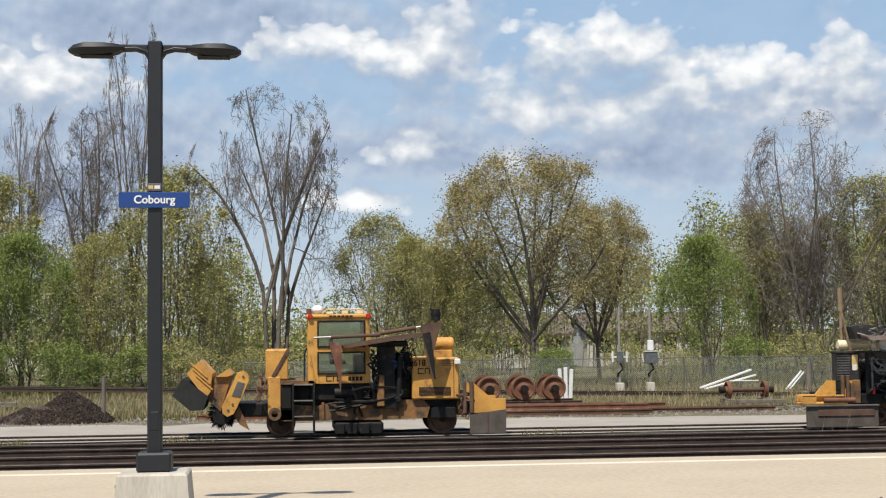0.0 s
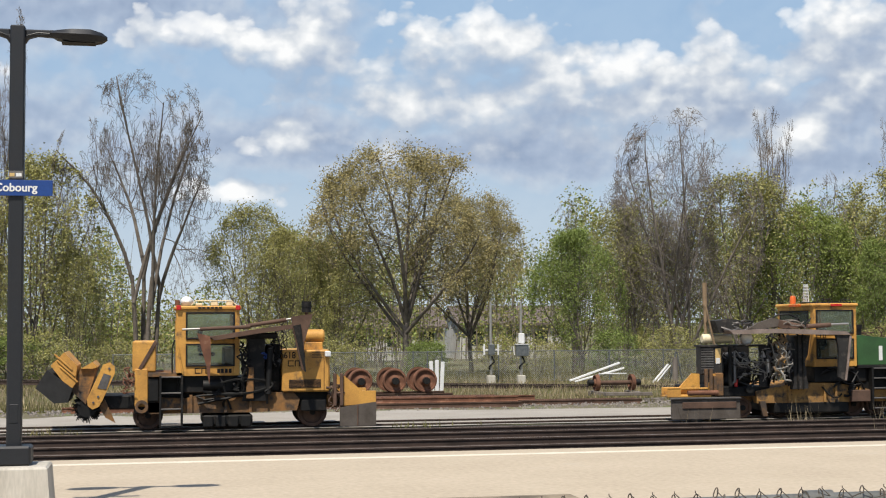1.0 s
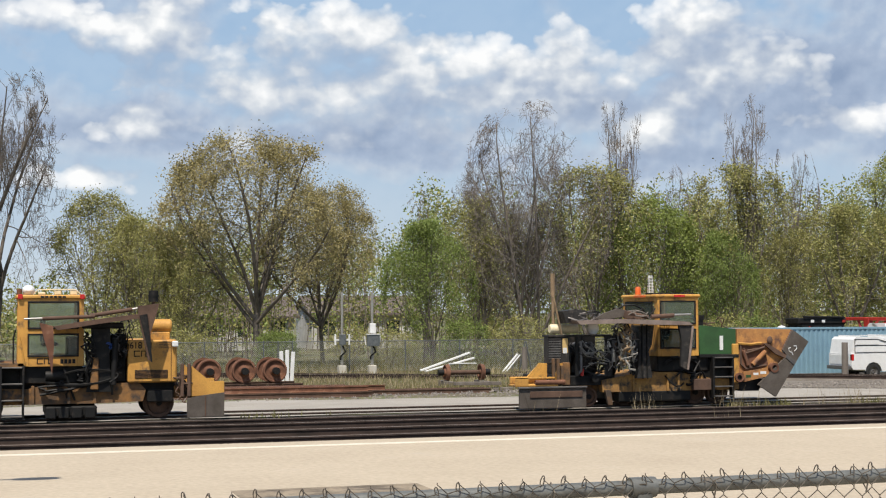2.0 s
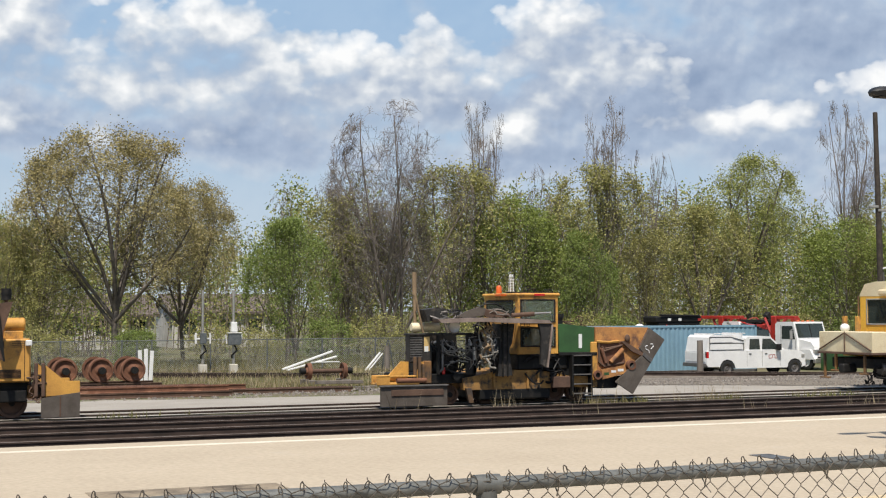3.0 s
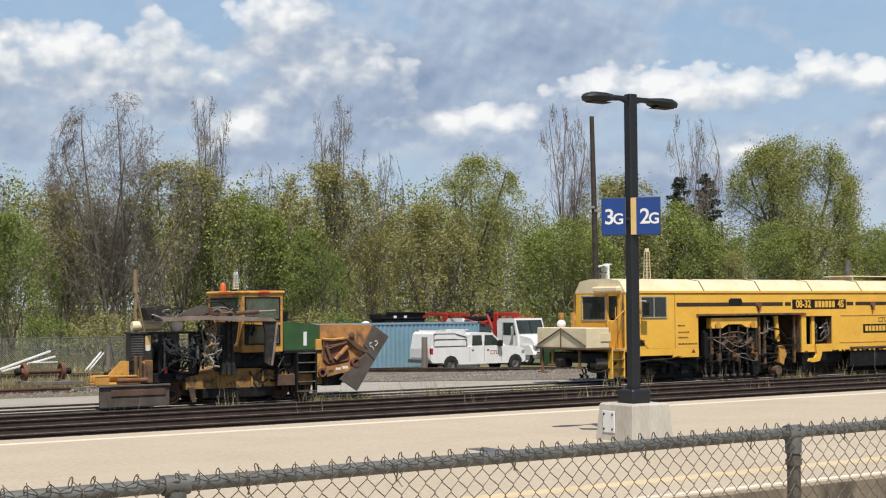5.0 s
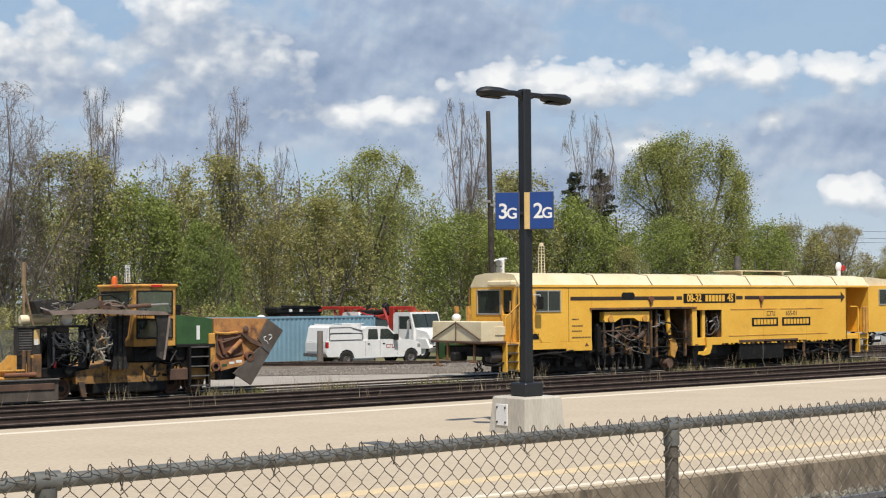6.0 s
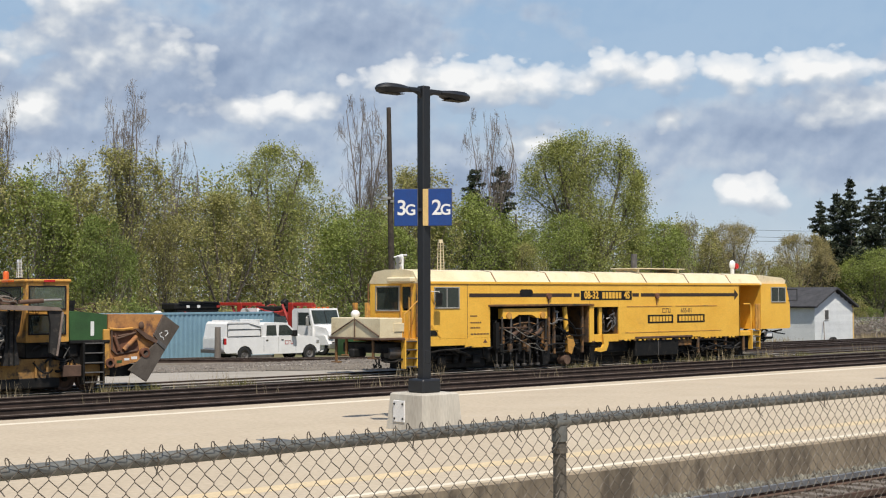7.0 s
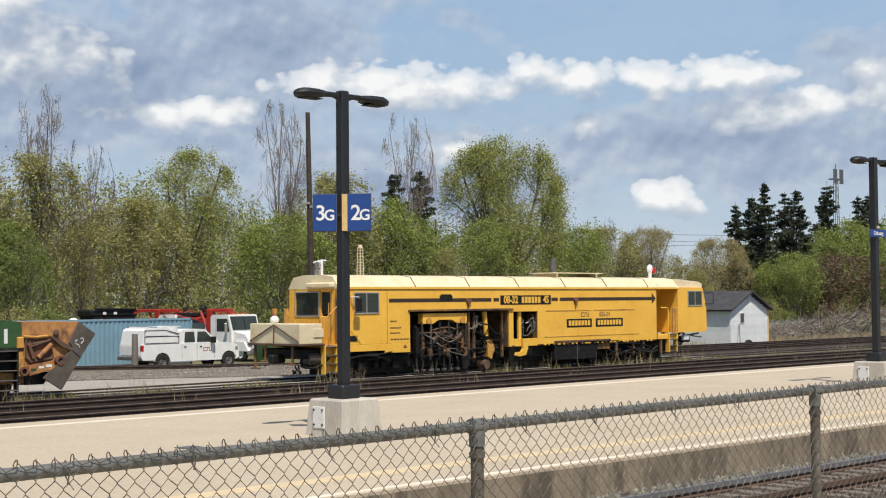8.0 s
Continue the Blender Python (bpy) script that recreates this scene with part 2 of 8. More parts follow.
M = dict(
    concrete=surface("platform_concrete", (0.47, 0.395, 0.295), (0.42, 0.35, 0.26), 0.9, scale=0.35, grain=9, bump=0.08, worn=(0.40, 0.35, 0.28), worn_at=(0.6, 0.78), worn_scale=0.7),
    plinth=surface("plinth_concrete", (0.50, 0.47, 0.41), (0.38, 0.35, 0.30), 0.9, scale=1.5, grain=25, bump=0.2, stretch=(1, 1, 0.18)),
    edge_paint=surface("cream_paint", (0.72, 0.66, 0.54), (0.6, 0.54, 0.43), 0.8, scale=2, grain=20),
    yellow_paint=surface("edge_yellow_paint", (0.62, 0.49, 0.30), (0.52, 0.42, 0.27), 0.85, scale=2, grain=20),
    wall_concrete=surface("stained_concrete", (0.33, 0.265, 0.185), (0.17, 0.135, 0.095), 0.95, scale=1.1, grain=14, bump=0.3, stretch=(1, 1, 0.35), worn=(0.105, 0.083, 0.060), worn_at=(0.47, 0.60), worn_scale=1.5),
    near_head=surface("worn_rail_steel", (0.30, 0.31, 0.33), (0.20, 0.20, 0.21), 0.42, 0.55, scale=3, grain=40),
    near_web=surface("near_rail_rust", (0.105, 0.062, 0.042), (0.06, 0.038, 0.028), 0.9, scale=3, grain=30),
    leaf_willow=surface("leaf_willow", (0.35, 0.37, 0.115), (0.26, 0.29, 0.08), 0.6, scale=0.5, grain=6, bump=0, island=0.3, trans=0.35),
    gravel=surface("road_gravel", (0.36, 0.33, 0.29), (0.29, 0.265, 0.23), 0.95, scale=0.5, grain=18, bump=0.5, bump_dist=0.03),
    ballast_near=surface("near_ballast", (0.10, 0.078, 0.058), (0.05, 0.04, 0.032), 0.95, scale=1.2, grain=16, bump=0.8, bump_dist=0.05),
    ballast=surface("ballast", (0.048, 0.035, 0.027), (0.020, 0.0155, 0.0125), 0.95, scale=1.2, grain=16, bump=0.8, bump_dist=0.05),
    stones_dark=surface("oily_ballast_stone", (0.068, 0.050, 0.039), (0.024, 0.019, 0.016), 0.9, scale=6, grain=30, bump=0.3, island=0.4),
    wing_steel=surface("pinkish_worn_steel", (0.30, 0.235, 0.20), (0.16, 0.12, 0.10), 0.6, 0.1, scale=2, grain=25, bump=0.1),
    stones=surface("ballast_stone", (0.22, 0.20, 0.185), (0.12, 0.105, 0.095), 0.95, scale=6, grain=30, bump=0.3, island=0.35),
    soil=surface("dry_grass_soil", (0.17, 0.155, 0.075), (0.10, 0.085, 0.05), 0.95, scale=0.25, grain=7, bump=0.6, bump_dist=0.05, worn=(0.10, 0.12, 0.04), worn_at=(0.5, 0.6), worn_scale=0.35),
    shoulder=surface("shoulder_gravel", (0.21, 0.185, 0.15), (0.12, 0.10, 0.08), 0.97, scale=0.8, grain=9, bump=0.9, bump_dist=0.04),
    rail_head=surface("rail_head", (0.26, 0.215, 0.185), (0.15, 0.12, 0.10), 0.55, 0.35, scale=2, grain=30),
    rail_side=surface("rail_rust", (0.052, 0.031, 0.023), (0.026, 0.017, 0.013), 0.85, scale=2, grain=30),
    rust=surface("rust", (0.20, 0.085, 0.045), (0.10, 0.045, 0.028), 0.85, scale=3, grain=35, worn=(0.26, 0.15, 0.10), worn_scale=3),
    rust_dark=surface("rust_dark", (0.13, 0.075, 0.05), (0.07, 0.042, 0.03), 0.9, scale=2, grain=30),
    tie=surface("tie_wood", (0.075, 0.058, 0.045), (0.04, 0.032, 0.026), 0.9, scale=5, grain=40, bump=0.4, vary=0.3),
    lamp_black=surface("lamp_black_paint", (0.014, 0.016, 0.020), (0.010, 0.011, 0.014), 0.45, scale=2, grain=40, bump=0.05),
    sign_blue=surface("sign_blue", (0.012, 0.055, 0.235), (0.010, 0.045, 0.20), 0.4, scale=4, grain=40, bump=0.0),
    white=surface("white_paint", (0.78, 0.78, 0.77), (0.68, 0.68, 0.67), 0.45, scale=2, grain=40, bump=0.03),
    sign_yellow=surface("sign_yellow", (0.72, 0.50, 0.20), None, 0.5, scale=2, grain=40, bump=0.0),
    mow_yellow=surface("machine_orange_paint", (0.64, 0.335, 0.068), (0.44, 0.215, 0.045), 0.6, scale=1.6, grain=30, bump=0.06, worn=(0.11, 0.07, 0.042), worn_at=(0.53, 0.68), worn_scale=2.3),
    mow_rusty=surface("machine_rusty_paint", (0.50, 0.24, 0.070), (0.30, 0.13, 0.05), 0.75, scale=2.2, grain=25, bump=0.15, worn=(0.12, 0.06, 0.04), worn_at=(0.5, 0.66), worn_scale=2.6),
    mow_dirty=surface("machine_dirty_paint", (0.30, 0.14, 0.035), (0.06, 0.045, 0.035), 0.75, scale=1.5, grain=20, bump=0.15, worn=(0.035, 0.03, 0.026), worn_at=(0.47, 0.62), worn_scale=1.9),
    uni_yellow=surface("tamper_yellow_paint", (0.86, 0.50, 0.070), (0.78, 0.42, 0.050), 0.42, scale=0.9, grain=25, bump=0.04, worn=(0.52, 0.27, 0.07), worn_at=(0.62, 0.80), worn_scale=1.3),
    uni_roof=surface("roof_cream", (0.76, 0.67, 0.46), (0.66, 0.55, 0.35), 0.5, scale=1.2, grain=25, bump=0.04, worn=(0.42, 0.29, 0.15), worn_at=(0.60, 0.78), worn_scale=1.8),
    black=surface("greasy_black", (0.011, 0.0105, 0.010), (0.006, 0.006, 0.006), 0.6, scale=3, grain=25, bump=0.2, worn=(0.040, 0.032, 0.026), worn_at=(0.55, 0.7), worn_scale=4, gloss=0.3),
    dusty_black=surface("dusty_black", (0.030, 0.028, 0.026), (0.014, 0.013, 0.0125), 0.65, scale=3, grain=25, bump=0.2, worn=(0.085, 0.07, 0.058), worn_at=(0.52, 0.68), worn_scale=5, gloss=0.4),
    hose_pale=surface("pale_hose", (0.34, 0.32, 0.28), (0.16, 0.15, 0.13), 0.6, scale=6, grain=40),
    tan_paint=surface("tan_hose_cover", (0.30, 0.21, 0.12), (0.16, 0.11, 0.065), 0.8, scale=6, grain=40),
    mow_grimy=surface("machine_grimy_paint", (0.42, 0.22, 0.055), (0.20, 0.11, 0.04), 0.75, scale=1.7, grain=20, bump=0.15, worn=(0.04, 0.034, 0.028), worn_at=(0.50, 0.60), worn_scale=2.2),
    frame_pale=surface("pale_window_frame", (0.42, 0.41, 0.38), (0.30, 0.29, 0.27), 0.5, 0.2, scale=4, grain=40),
    stripe_brown=surface("stripe_brown_paint", (0.040, 0.024, 0.016), (0.028, 0.017, 0.012), 0.6, scale=3, grain=30),
    steel=surface("dull_steel", (0.20, 0.19, 0.18), (0.11, 0.10, 0.095), 0.5, 0.6, scale=3, grain=30),
    galv=surface("galvanised_steel", (0.20, 0.215, 0.22), (0.13, 0.14, 0.145), 0.45, 0.55, scale=6, grain=60, bump=0.08),
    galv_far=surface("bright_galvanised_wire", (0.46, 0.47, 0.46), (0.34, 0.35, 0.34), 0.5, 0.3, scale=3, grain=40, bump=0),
    galv_dark=surface("weathered_wire", (0.15, 0.13, 0.105), (0.075, 0.066, 0.055), 0.5, 0.4, scale=9, grain=60),
    chrome=surface("bright_metal", (0.55, 0.53, 0.50), (0.40, 0.37, 0.34), 0.35, 0.7, scale=3, grain=30),
    rubber=surface("rubber", (0.018, 0.018, 0.018), None, 0.8, scale=4, grain=40),
    blade=surface("blade_steel", (0.125, 0.105, 0.088), (0.075, 0.060, 0.048), 0.7, 0.2, scale=2, grain=25),
    green_paint=surface("green_tank_paint", (0.035, 0.10, 0.030), (0.025, 0.07, 0.022), 0.5, scale=2, grain=30),
    container=surface("container_blue", (0.20, 0.33, 0.42), (0.16, 0.27, 0.35), 0.55, scale=0.8, grain=25, worn=(0.20, 0.15, 0.12), worn_at=(0.68, 0.76), worn_scale=2.5),
    red=surface("crane_red_paint", (0.42, 0.030, 0.020), (0.30, 0.022, 0.016), 0.45, scale=3, grain=40),
    orange=surface("beacon_orange", (0.75, 0.14, 0.02), None, 0.3, scale=3, grain=40, bump=0),
    lens_red=surface("lens_red", (0.55, 0.02, 0.02), None, 0.25, scale=3, grain=40, bump=0),
    glass=glass("cab_glass", (0.055, 0.07, 0.065)),
    glass_clear=glass("clear_cab_glass", (0.50, 0.60, 0.56), 0.92),
    galv_near=surface("dull_fence_pipe", (0.19, 0.195, 0.185), (0.11, 0.113, 0.107), 0.5, 0.35, scale=8, grain=60, bump=0.1, worn=(0.16, 0.13, 0.10), worn_at=(0.58, 0.7), worn_scale=14),
    post_near=surface("stained_fence_post", (0.15, 0.135, 0.115), (0.075, 0.065, 0.052), 0.65, 0.2, scale=9, grain=60, bump=0.15),
    stones_pale=surface("pale_ballast_stone", (0.23, 0.225, 0.19), (0.085, 0.08, 0.07), 0.95, scale=6, grain=30, bump=0.3, island=0.4),
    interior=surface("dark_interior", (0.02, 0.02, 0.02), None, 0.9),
    wood_grey=surface("weathered_wood", (0.20, 0.175, 0.15), (0.12, 0.10, 0.085), 0.9, scale=4, grain=50, bump=0.4, stretch=(1, 1, 0.2)),
    shed_wall=surface("shed_siding", (0.72, 0.74, 0.75), (0.63, 0.65, 0.66), 0.7, scale=1, grain=20, vary=0.05),
    shed_roof=surface("shed_shingles", (0.055, 0.055, 0.06), (0.035, 0.035, 0.04), 0.9, scale=2, grain=12, bump=0.5),
    bark=surface("bark", (0.17, 0.145, 0.12), (0.10, 0.083, 0.068), 0.95, scale=3, grain=20, bump=0.4),
    bark_grey=surface("bark_grey", (0.21, 0.18, 0.155), (0.13, 0.108, 0.092), 0.95, scale=3, grain=20, bump=0.4),
    leaf_olive=surface("leaf_olive", (0.38, 0.365, 0.135), (0.28, 0.28, 0.095), 0.6, scale=0.6, grain=6, bump=0, island=0.35, trans=0.30),
    leaf_green=surface("leaf_green", (0.235, 0.30, 0.075), (0.16, 0.22, 0.052), 0.6, scale=0.5, grain=6, bump=0, island=0.35, trans=0.30),
    leaf_bright=surface("leaf_bright", (0.275, 0.33, 0.078), (0.20, 0.255, 0.058), 0.6, scale=0.5, grain=6, bump=0, island=0.3, trans=0.30),
    leaf_brown=surface("leaf_brown", (0.40, 0.345, 0.165), (0.30, 0.265, 0.115), 0.7, scale=0.6, grain=6, bump=0, island=0.35, trans=0.30),
    leaf_purple=surface("leaf_purple", (0.20, 0.135, 0.09), (0.14, 0.10, 0.065), 0.7, scale=0.6, grain=6, bump=0, island=0.35, trans=0.3),
    needle=surface("conifer_needles", (0.042, 0.058, 0.028), (0.020, 0.030, 0.016), 0.7, scale=0.8, grain=6, bump=0, island=0.35, trans=0.1),
    grass=surface("grass_blades", (0.17, 0.18, 0.055), (0.20, 0.165, 0.075), 0.8, scale=0.3, grain=5, bump=0, island=0.4, trans=0.3),
    straw=surface("dry_stalks", (0.36, 0.30, 0.19), (0.24, 0.19, 0.12), 0.9, scale=0.5, grain=8, bump=0, island=0.35),
    mulch=surface("scrap_iron", (0.062, 0.042, 0.034), (0.030, 0.022, 0.019), 0.9, scale=3, grain=12, bump=0.6, island=0.5),
    house_white=surface("house_siding", (0.62, 0.61, 0.58), None, 0.8, scale=1, grain=10),
    house_roof=surface("house_roof", (0.16, 0.13, 0.12), None, 0.9, scale=1, grain=8),
)

# ---- sky backdrop with clouds ----
# heading, height, half width and half height of each cloud, in degrees
HEAPS_WEST = [(5.8, 10.9, 1.43, 1.13), (3.4, 11.3, 1.32, 0.5), (12.8, 10.9, 2.43, 1.01), (15.9, 9.7, 1.54, 1.01), (19.2, 9.9, 3.09, 0.79), (9.0, 7.2, 1.1, 0.63), (6.1, 7.5, 1.32, 0.5), (12.7, 8.7, 3.75, 1.13), (19.2, 8.4, 3.31, 1.13), (3.1, 5.3, 1.32, 0.32), (-9.8, 9.7, 1.98, 0.9), (0.2, 11.5, 0.99, 0.56)]
HEAPS_MID = [(22.2, 9.5, 1.76, 1.13), (27.1, 11.6, 1.1, 0.68), (28.2, 9.5, 1.98, 1.13), (25.7, 7.3, 0.88, 0.79), (24.6, 9.3, 0.88, 0.56), (35.0, 7.6, 1.54, 0.32), (41.5, 8.7, 1.54, 0.41), (43.4, 8.4, 2.87, 0.54), (45.5, 6.1, 1.32, 0.63), (34.4, 7.6, 1.32, 0.29), (35.0, 7.6, 1.54, 0.36)]
HEAPS_EAST = [(50.1, 8.8, 1.65, 0.48), (53.2, 8.7, 0.97, 0.38), (50.9, 7.0, 0.35, 0.25), (53.8, 3.9, 0.87, 0.46), (57.3, 7.3, 1.16, 0.48), (59.5, 7.5, 1.16, 0.58), (57.3, 8.8, 1.36, 0.42), (61.8, 8.8, 0.87, 0.58), (63.5, 7.7, 1.55, 0.58)]
VEILS = [(-3.4, 12.3, 9.92, 1.35), (-7.8, 6.5, 5.51, 2.7), (4.5, 7.2, 6.62, 1.24), (13.6, 7.0, 6.17, 0.79), (-14.1, 9.5, 5.51, 2.7), (35.0, 9.6, 6.62, 2.7), (28.2, 6.3, 5.73, 0.86), (14.6, 6.6, 5.73, 0.86), (21.4, 8.4, 5.51, 1.13), (32.2, 8.9, 7.72, 3.15), (44.7, 4.4, 5.51, 1.13), (33.0, 9.2, 7.72, 3.38), (56.7, 6.6, 7.28, 1.58), (64.1, 7.0, 4.41, 2.7)]


def cloud_group(name, blobs, scale, amount, grow_by, puff):
    """A node group: how deep inside the cloud field a direction lies."""
    gt = bpy.data.node_groups.new(name, "ShaderNodeTree")
    gt.interface.new_socket("Vector", in_out="INPUT", socket_type="NodeSocketVector")
    gt.interface.new_socket("Depth", in_out="OUTPUT", socket_type="NodeSocketFloat")
    gi, go = gt.nodes.new("NodeGroupInput"), gt.nodes.new("NodeGroupOutput")
    last = None
    for a, e, rx, ry in blobs:
        mp = gt.nodes.new("ShaderNodeMapping")
        mp.vector_type = "TEXTURE"
        mp.inputs["Location"].default_value, mp.inputs["Scale"].default_value = (a, e, 0), (rx * grow_by, ry * grow_by, 1)
        gt.links.new(gi.outputs[0], mp.inputs[0])
        ln = gt.nodes.new("ShaderNodeVectorMath")
        ln.operation = "LENGTH"
        gt.links.new(mp.outputs[0], ln.inputs[0])
        if last is None:
            last = ln.outputs["Value"]
        else:
            mi = gt.nodes.new("ShaderNodeMath")
            mi.operation = "SMOOTH_MIN"
            mi.inputs[2].default_value = 0.25
            gt.links.new(last, mi.inputs[0])
            gt.links.new(ln.outputs["Value"], mi.inputs[1])
            last = mi.outputs[0]
    no = gt.nodes.new("ShaderNodeTexNoise")
    no.inputs["Scale"].default_value, no.inputs["Detail"].default_value, no.inputs["Roughness"].default_value = scale, 4, 0.5
    no.inputs["Distortion"].default_value = 0.2
    st = gt.nodes.new("ShaderNodeMapping")
    st.inputs["Scale"].default_value = (1, 1.35, 1)
    gt.links.new(gi.outputs[0], st.inputs[0])
    gt.links.new(st.outputs[0], no.inputs["Vector"])
    wob = gt.nodes.new("ShaderNodeTexNoise")
    wob.inputs["Scale"].default_value, wob.inputs["Detail"].default_value = 1.6, 3
    gt.links.new(st.outputs[0], wob.inputs["Vector"])
    push = gt.nodes.new("ShaderNodeVectorMath")
    push.operation = "MULTIPLY_ADD"
    push.inputs[1].default_value = (0.7, 0.7, 0)
    gt.links.new(wob.outputs["Color"], push.inputs[0])
    gt.links.new(st.outputs[0], push.inputs[2])
    ma = gt.nodes.new("ShaderNodeMath")
    ma.operation = "MULTIPLY_ADD"
    ma.inputs[1].default_value, ma.inputs[2].default_value = amount, 1.0 - amount * 0.5 + puff * 0.55
    gt.links.new(no.outputs["Fac"], ma.inputs[0])
    for k, part_of in ((0.8, 0.72), (2.0, 0.28)):
        vo = gt.nodes.new("ShaderNodeTexVoronoi")
        vo.feature = "SMOOTH_F1"
        vo.inputs["Scale"].default_value, vo.inputs["Smoothness"].default_value = k, 0.35
        gt.links.new(push.outputs[0], vo.inputs["Vector"])
        mv = gt.nodes.new("ShaderNodeMath")
        mv.operation = "MULTIPLY_ADD"
        mv.inputs[1].default_value = -puff * part_of
        gt.links.new(vo.outputs["Distance"], mv.inputs[0])
        gt.links.new(ma.outputs[0], mv.inputs[2])
        ma = mv
    su = gt.nodes.new("ShaderNodeMath")
    su.operation = "SUBTRACT"
    gt.links.new(ma.outputs[0], su.inputs[0])
    gt.links.new(last, su.inputs[1])
    gt.links.new(su.outputs[0], go.inputs[0])
    return gt


def sky_material():
    ma = bpy.data.materials.new("cloudy_sky")
    ma.use_nodes = True
    ma.cycles.emission_sampling = "NONE"
    nt = ma.node_tree
    nt.nodes.clear()
    uv = nt.nodes.new("ShaderNodeUVMap")
    heap, veil = cloud_group("heap_clouds", HEAPS_WEST + HEAPS_MID + HEAPS_EAST, 0.36, 1.9, 1.75, 1.4), cloud_group("veil_clouds", VEILS, 0.22, 2.2, 1.5, 0.5)

    def depth(group, shift):
        ad = nt.nodes.new("ShaderNodeVectorMath")
        ad.inputs[1].default_value = (*shift, 0)
        nt.links.new(uv.outputs[0], ad.inputs[0])
        gn = nt.nodes.new("ShaderNodeGroup")
        gn.node_tree = group
        nt.links.new(ad.outputs[0], gn.inputs[0])
        return gn.outputs[0]

    def math_node(op, a, b, clamp=False):
        m = nt.nodes.new("ShaderNodeMath")
        m.operation, m.use_clamp = op, clamp
        for s, v in zip(m.inputs, (a, b)):
            if hasattr(v, "links"):
                nt.links.new(v, s)
            else:
                s.default_value = v
        return m.outputs[0]

    here, above = depth(heap, (0, 0)), depth(heap, (-0.2, 1.25))
    puffs = []
    for shift in ((0, 0, 0), (-0.12, 0.30, 0)):
        sh = nt.nodes.new("ShaderNodeMapping")
        sh.inputs["Location"].default_value = shift
        nt.links.new(uv.outputs[0], sh.inputs[0])
        fn = nt.nodes.new("ShaderNodeTexNoise")
        fn.inputs["Scale"].default_value, fn.inputs["Detail"].default_value, fn.inputs["Roughness"].default_value = 0.7, 4, 0.45
        nt.links.new(sh.outputs[0], fn.inputs["Vector"])
        puffs.append(fn.outputs["Fac"])
    relief = math_node("ADD", math_node("MULTIPLY", math_node("SUBTRACT", here, above), 0.34), math_node("ADD", math_node("MULTIPLY", math_node("SUBTRACT", puffs[0], puffs[1]), 0.6), 0.36), True)
    heap_col = ramp(nt, relief, [(0.08, (0.30, 0.36, 0.47)), (0.34, (0.43, 0.485, 0.57)), (0.56, (0.60, 0.635, 0.675)), (0.80, (0.83, 0.835, 0.835))])
    heap_on = math_node("MULTIPLY", ramp(nt, here, [(0.0, (0, 0, 0)), (0.22, (0.55, 0.55, 0.55)), (0.8, (1, 1, 1))]), ramp(nt, relief, [(0.05, (0.45, 0.45, 0.45)), (0.38, (0.92, 0.92, 0.92)), (0.6, (1, 1, 1))]), True)
    vh = depth(veil, (0, 0))
    vrel = math_node("ADD", math_node("MULTIPLY", vh, -0.28), math_node("ADD", math_node("MULTIPLY", math_node("SUBTRACT", puffs[0], puffs[1]), 0.7), 0.60), True)
    veil_col = ramp(nt, vrel, [(0.15, (0.23, 0.30, 0.43)), (0.42, (0.35, 0.42, 0.54)), (0.75, (0.62, 0.655, 0.69))])
    veil_on = ramp(nt, vh, [(-0.0, (0.12, 0.12, 0.12)), (0.40, (0.80, 0.80, 0.80)), (0.9, (0.95, 0.95, 0.95))])
    sep = nt.nodes.new("ShaderNodeSeparateXYZ")
    nt.links.new(uv.outputs[0], sep.inputs[0])
    high = math_node("DIVIDE", sep.outputs[1], 16.0, True)
    blue = ramp(nt, high, [(0.0, (0.52, 0.59, 0.64)), (0.22, (0.42, 0.52, 0.62)), (0.55, (0.31, 0.445, 0.61)), (1.0, (0.24, 0.39, 0.59))])
    col = mixed(nt, veil_on, blue, veil_col)
    col = mixed(nt, heap_on, col, heap_col)
    em = nt.nodes.new("ShaderNodeEmission")
    nt.links.new(col, em.inputs[0])
    em.inputs[1].default_value = 1.0
    nt.links.new(em.outputs[0], nt.nodes.new("ShaderNodeOutputMaterial").inputs[0])
    return ma


az = [-40 + 2.5 * i for i in range(51)]
el = [-1.5 + 2.0 * j for j in range(18)]
g = Geo()
g.add([(3500 * math.cos(radians(e)) * math.sin(radians(a)), 3500 * math.cos(radians(e)) * math.cos(radians(a)), 3500 * math.sin(radians(e))) for e in el for a in az],
      [(j * 51 + i, (j + 1) * 51 + i, (j + 1) * 51 + i + 1, j * 51 + i + 1) for j in range(17) for i in range(50)])
backdrop = fixed("backdrop", g, sky_material(), "blue spring sky with heaped white clouds", "sky")
layer = backdrop.data.uv_layers.new(name="UVMap")
for lp in backdrop.data.loops:
    i = lp.vertex_index
    layer.data[lp.index].uv = (az[i % 51], el[i // 51])


# ---- ground, platform, tracks ----
g = Geo()
profile = [(-60, -1.2), (5.2, -1.3), (10.0, -1.0), (15.0, -1.0), (15.6, -0.9), (30.0, -0.3), (30.3, -0.19), (37.6, -0.19), (38.3, -0.05), (47, -0.08), (52, -0.30), (60, -0.4), (72, -0.4), (120, -0.5), (600, -0.5), (4200, -0.5)]
xs = [-4000, -400, -60, -25] + list(range(-20, 81, 4)) + [100, 140, 400, 4000]
vs = [(x, y, z - (0.25 if x > 34 and 55 < y < 300 else 0)) for y, z in profile for x in xs]
nx = len(xs)
g.add(vs, [(j * nx + i, j * nx + i + 1, (j + 1) * nx + i + 1, (j + 1) * nx + i) for j in range(len(profile) - 1) for i in range(nx - 1)])
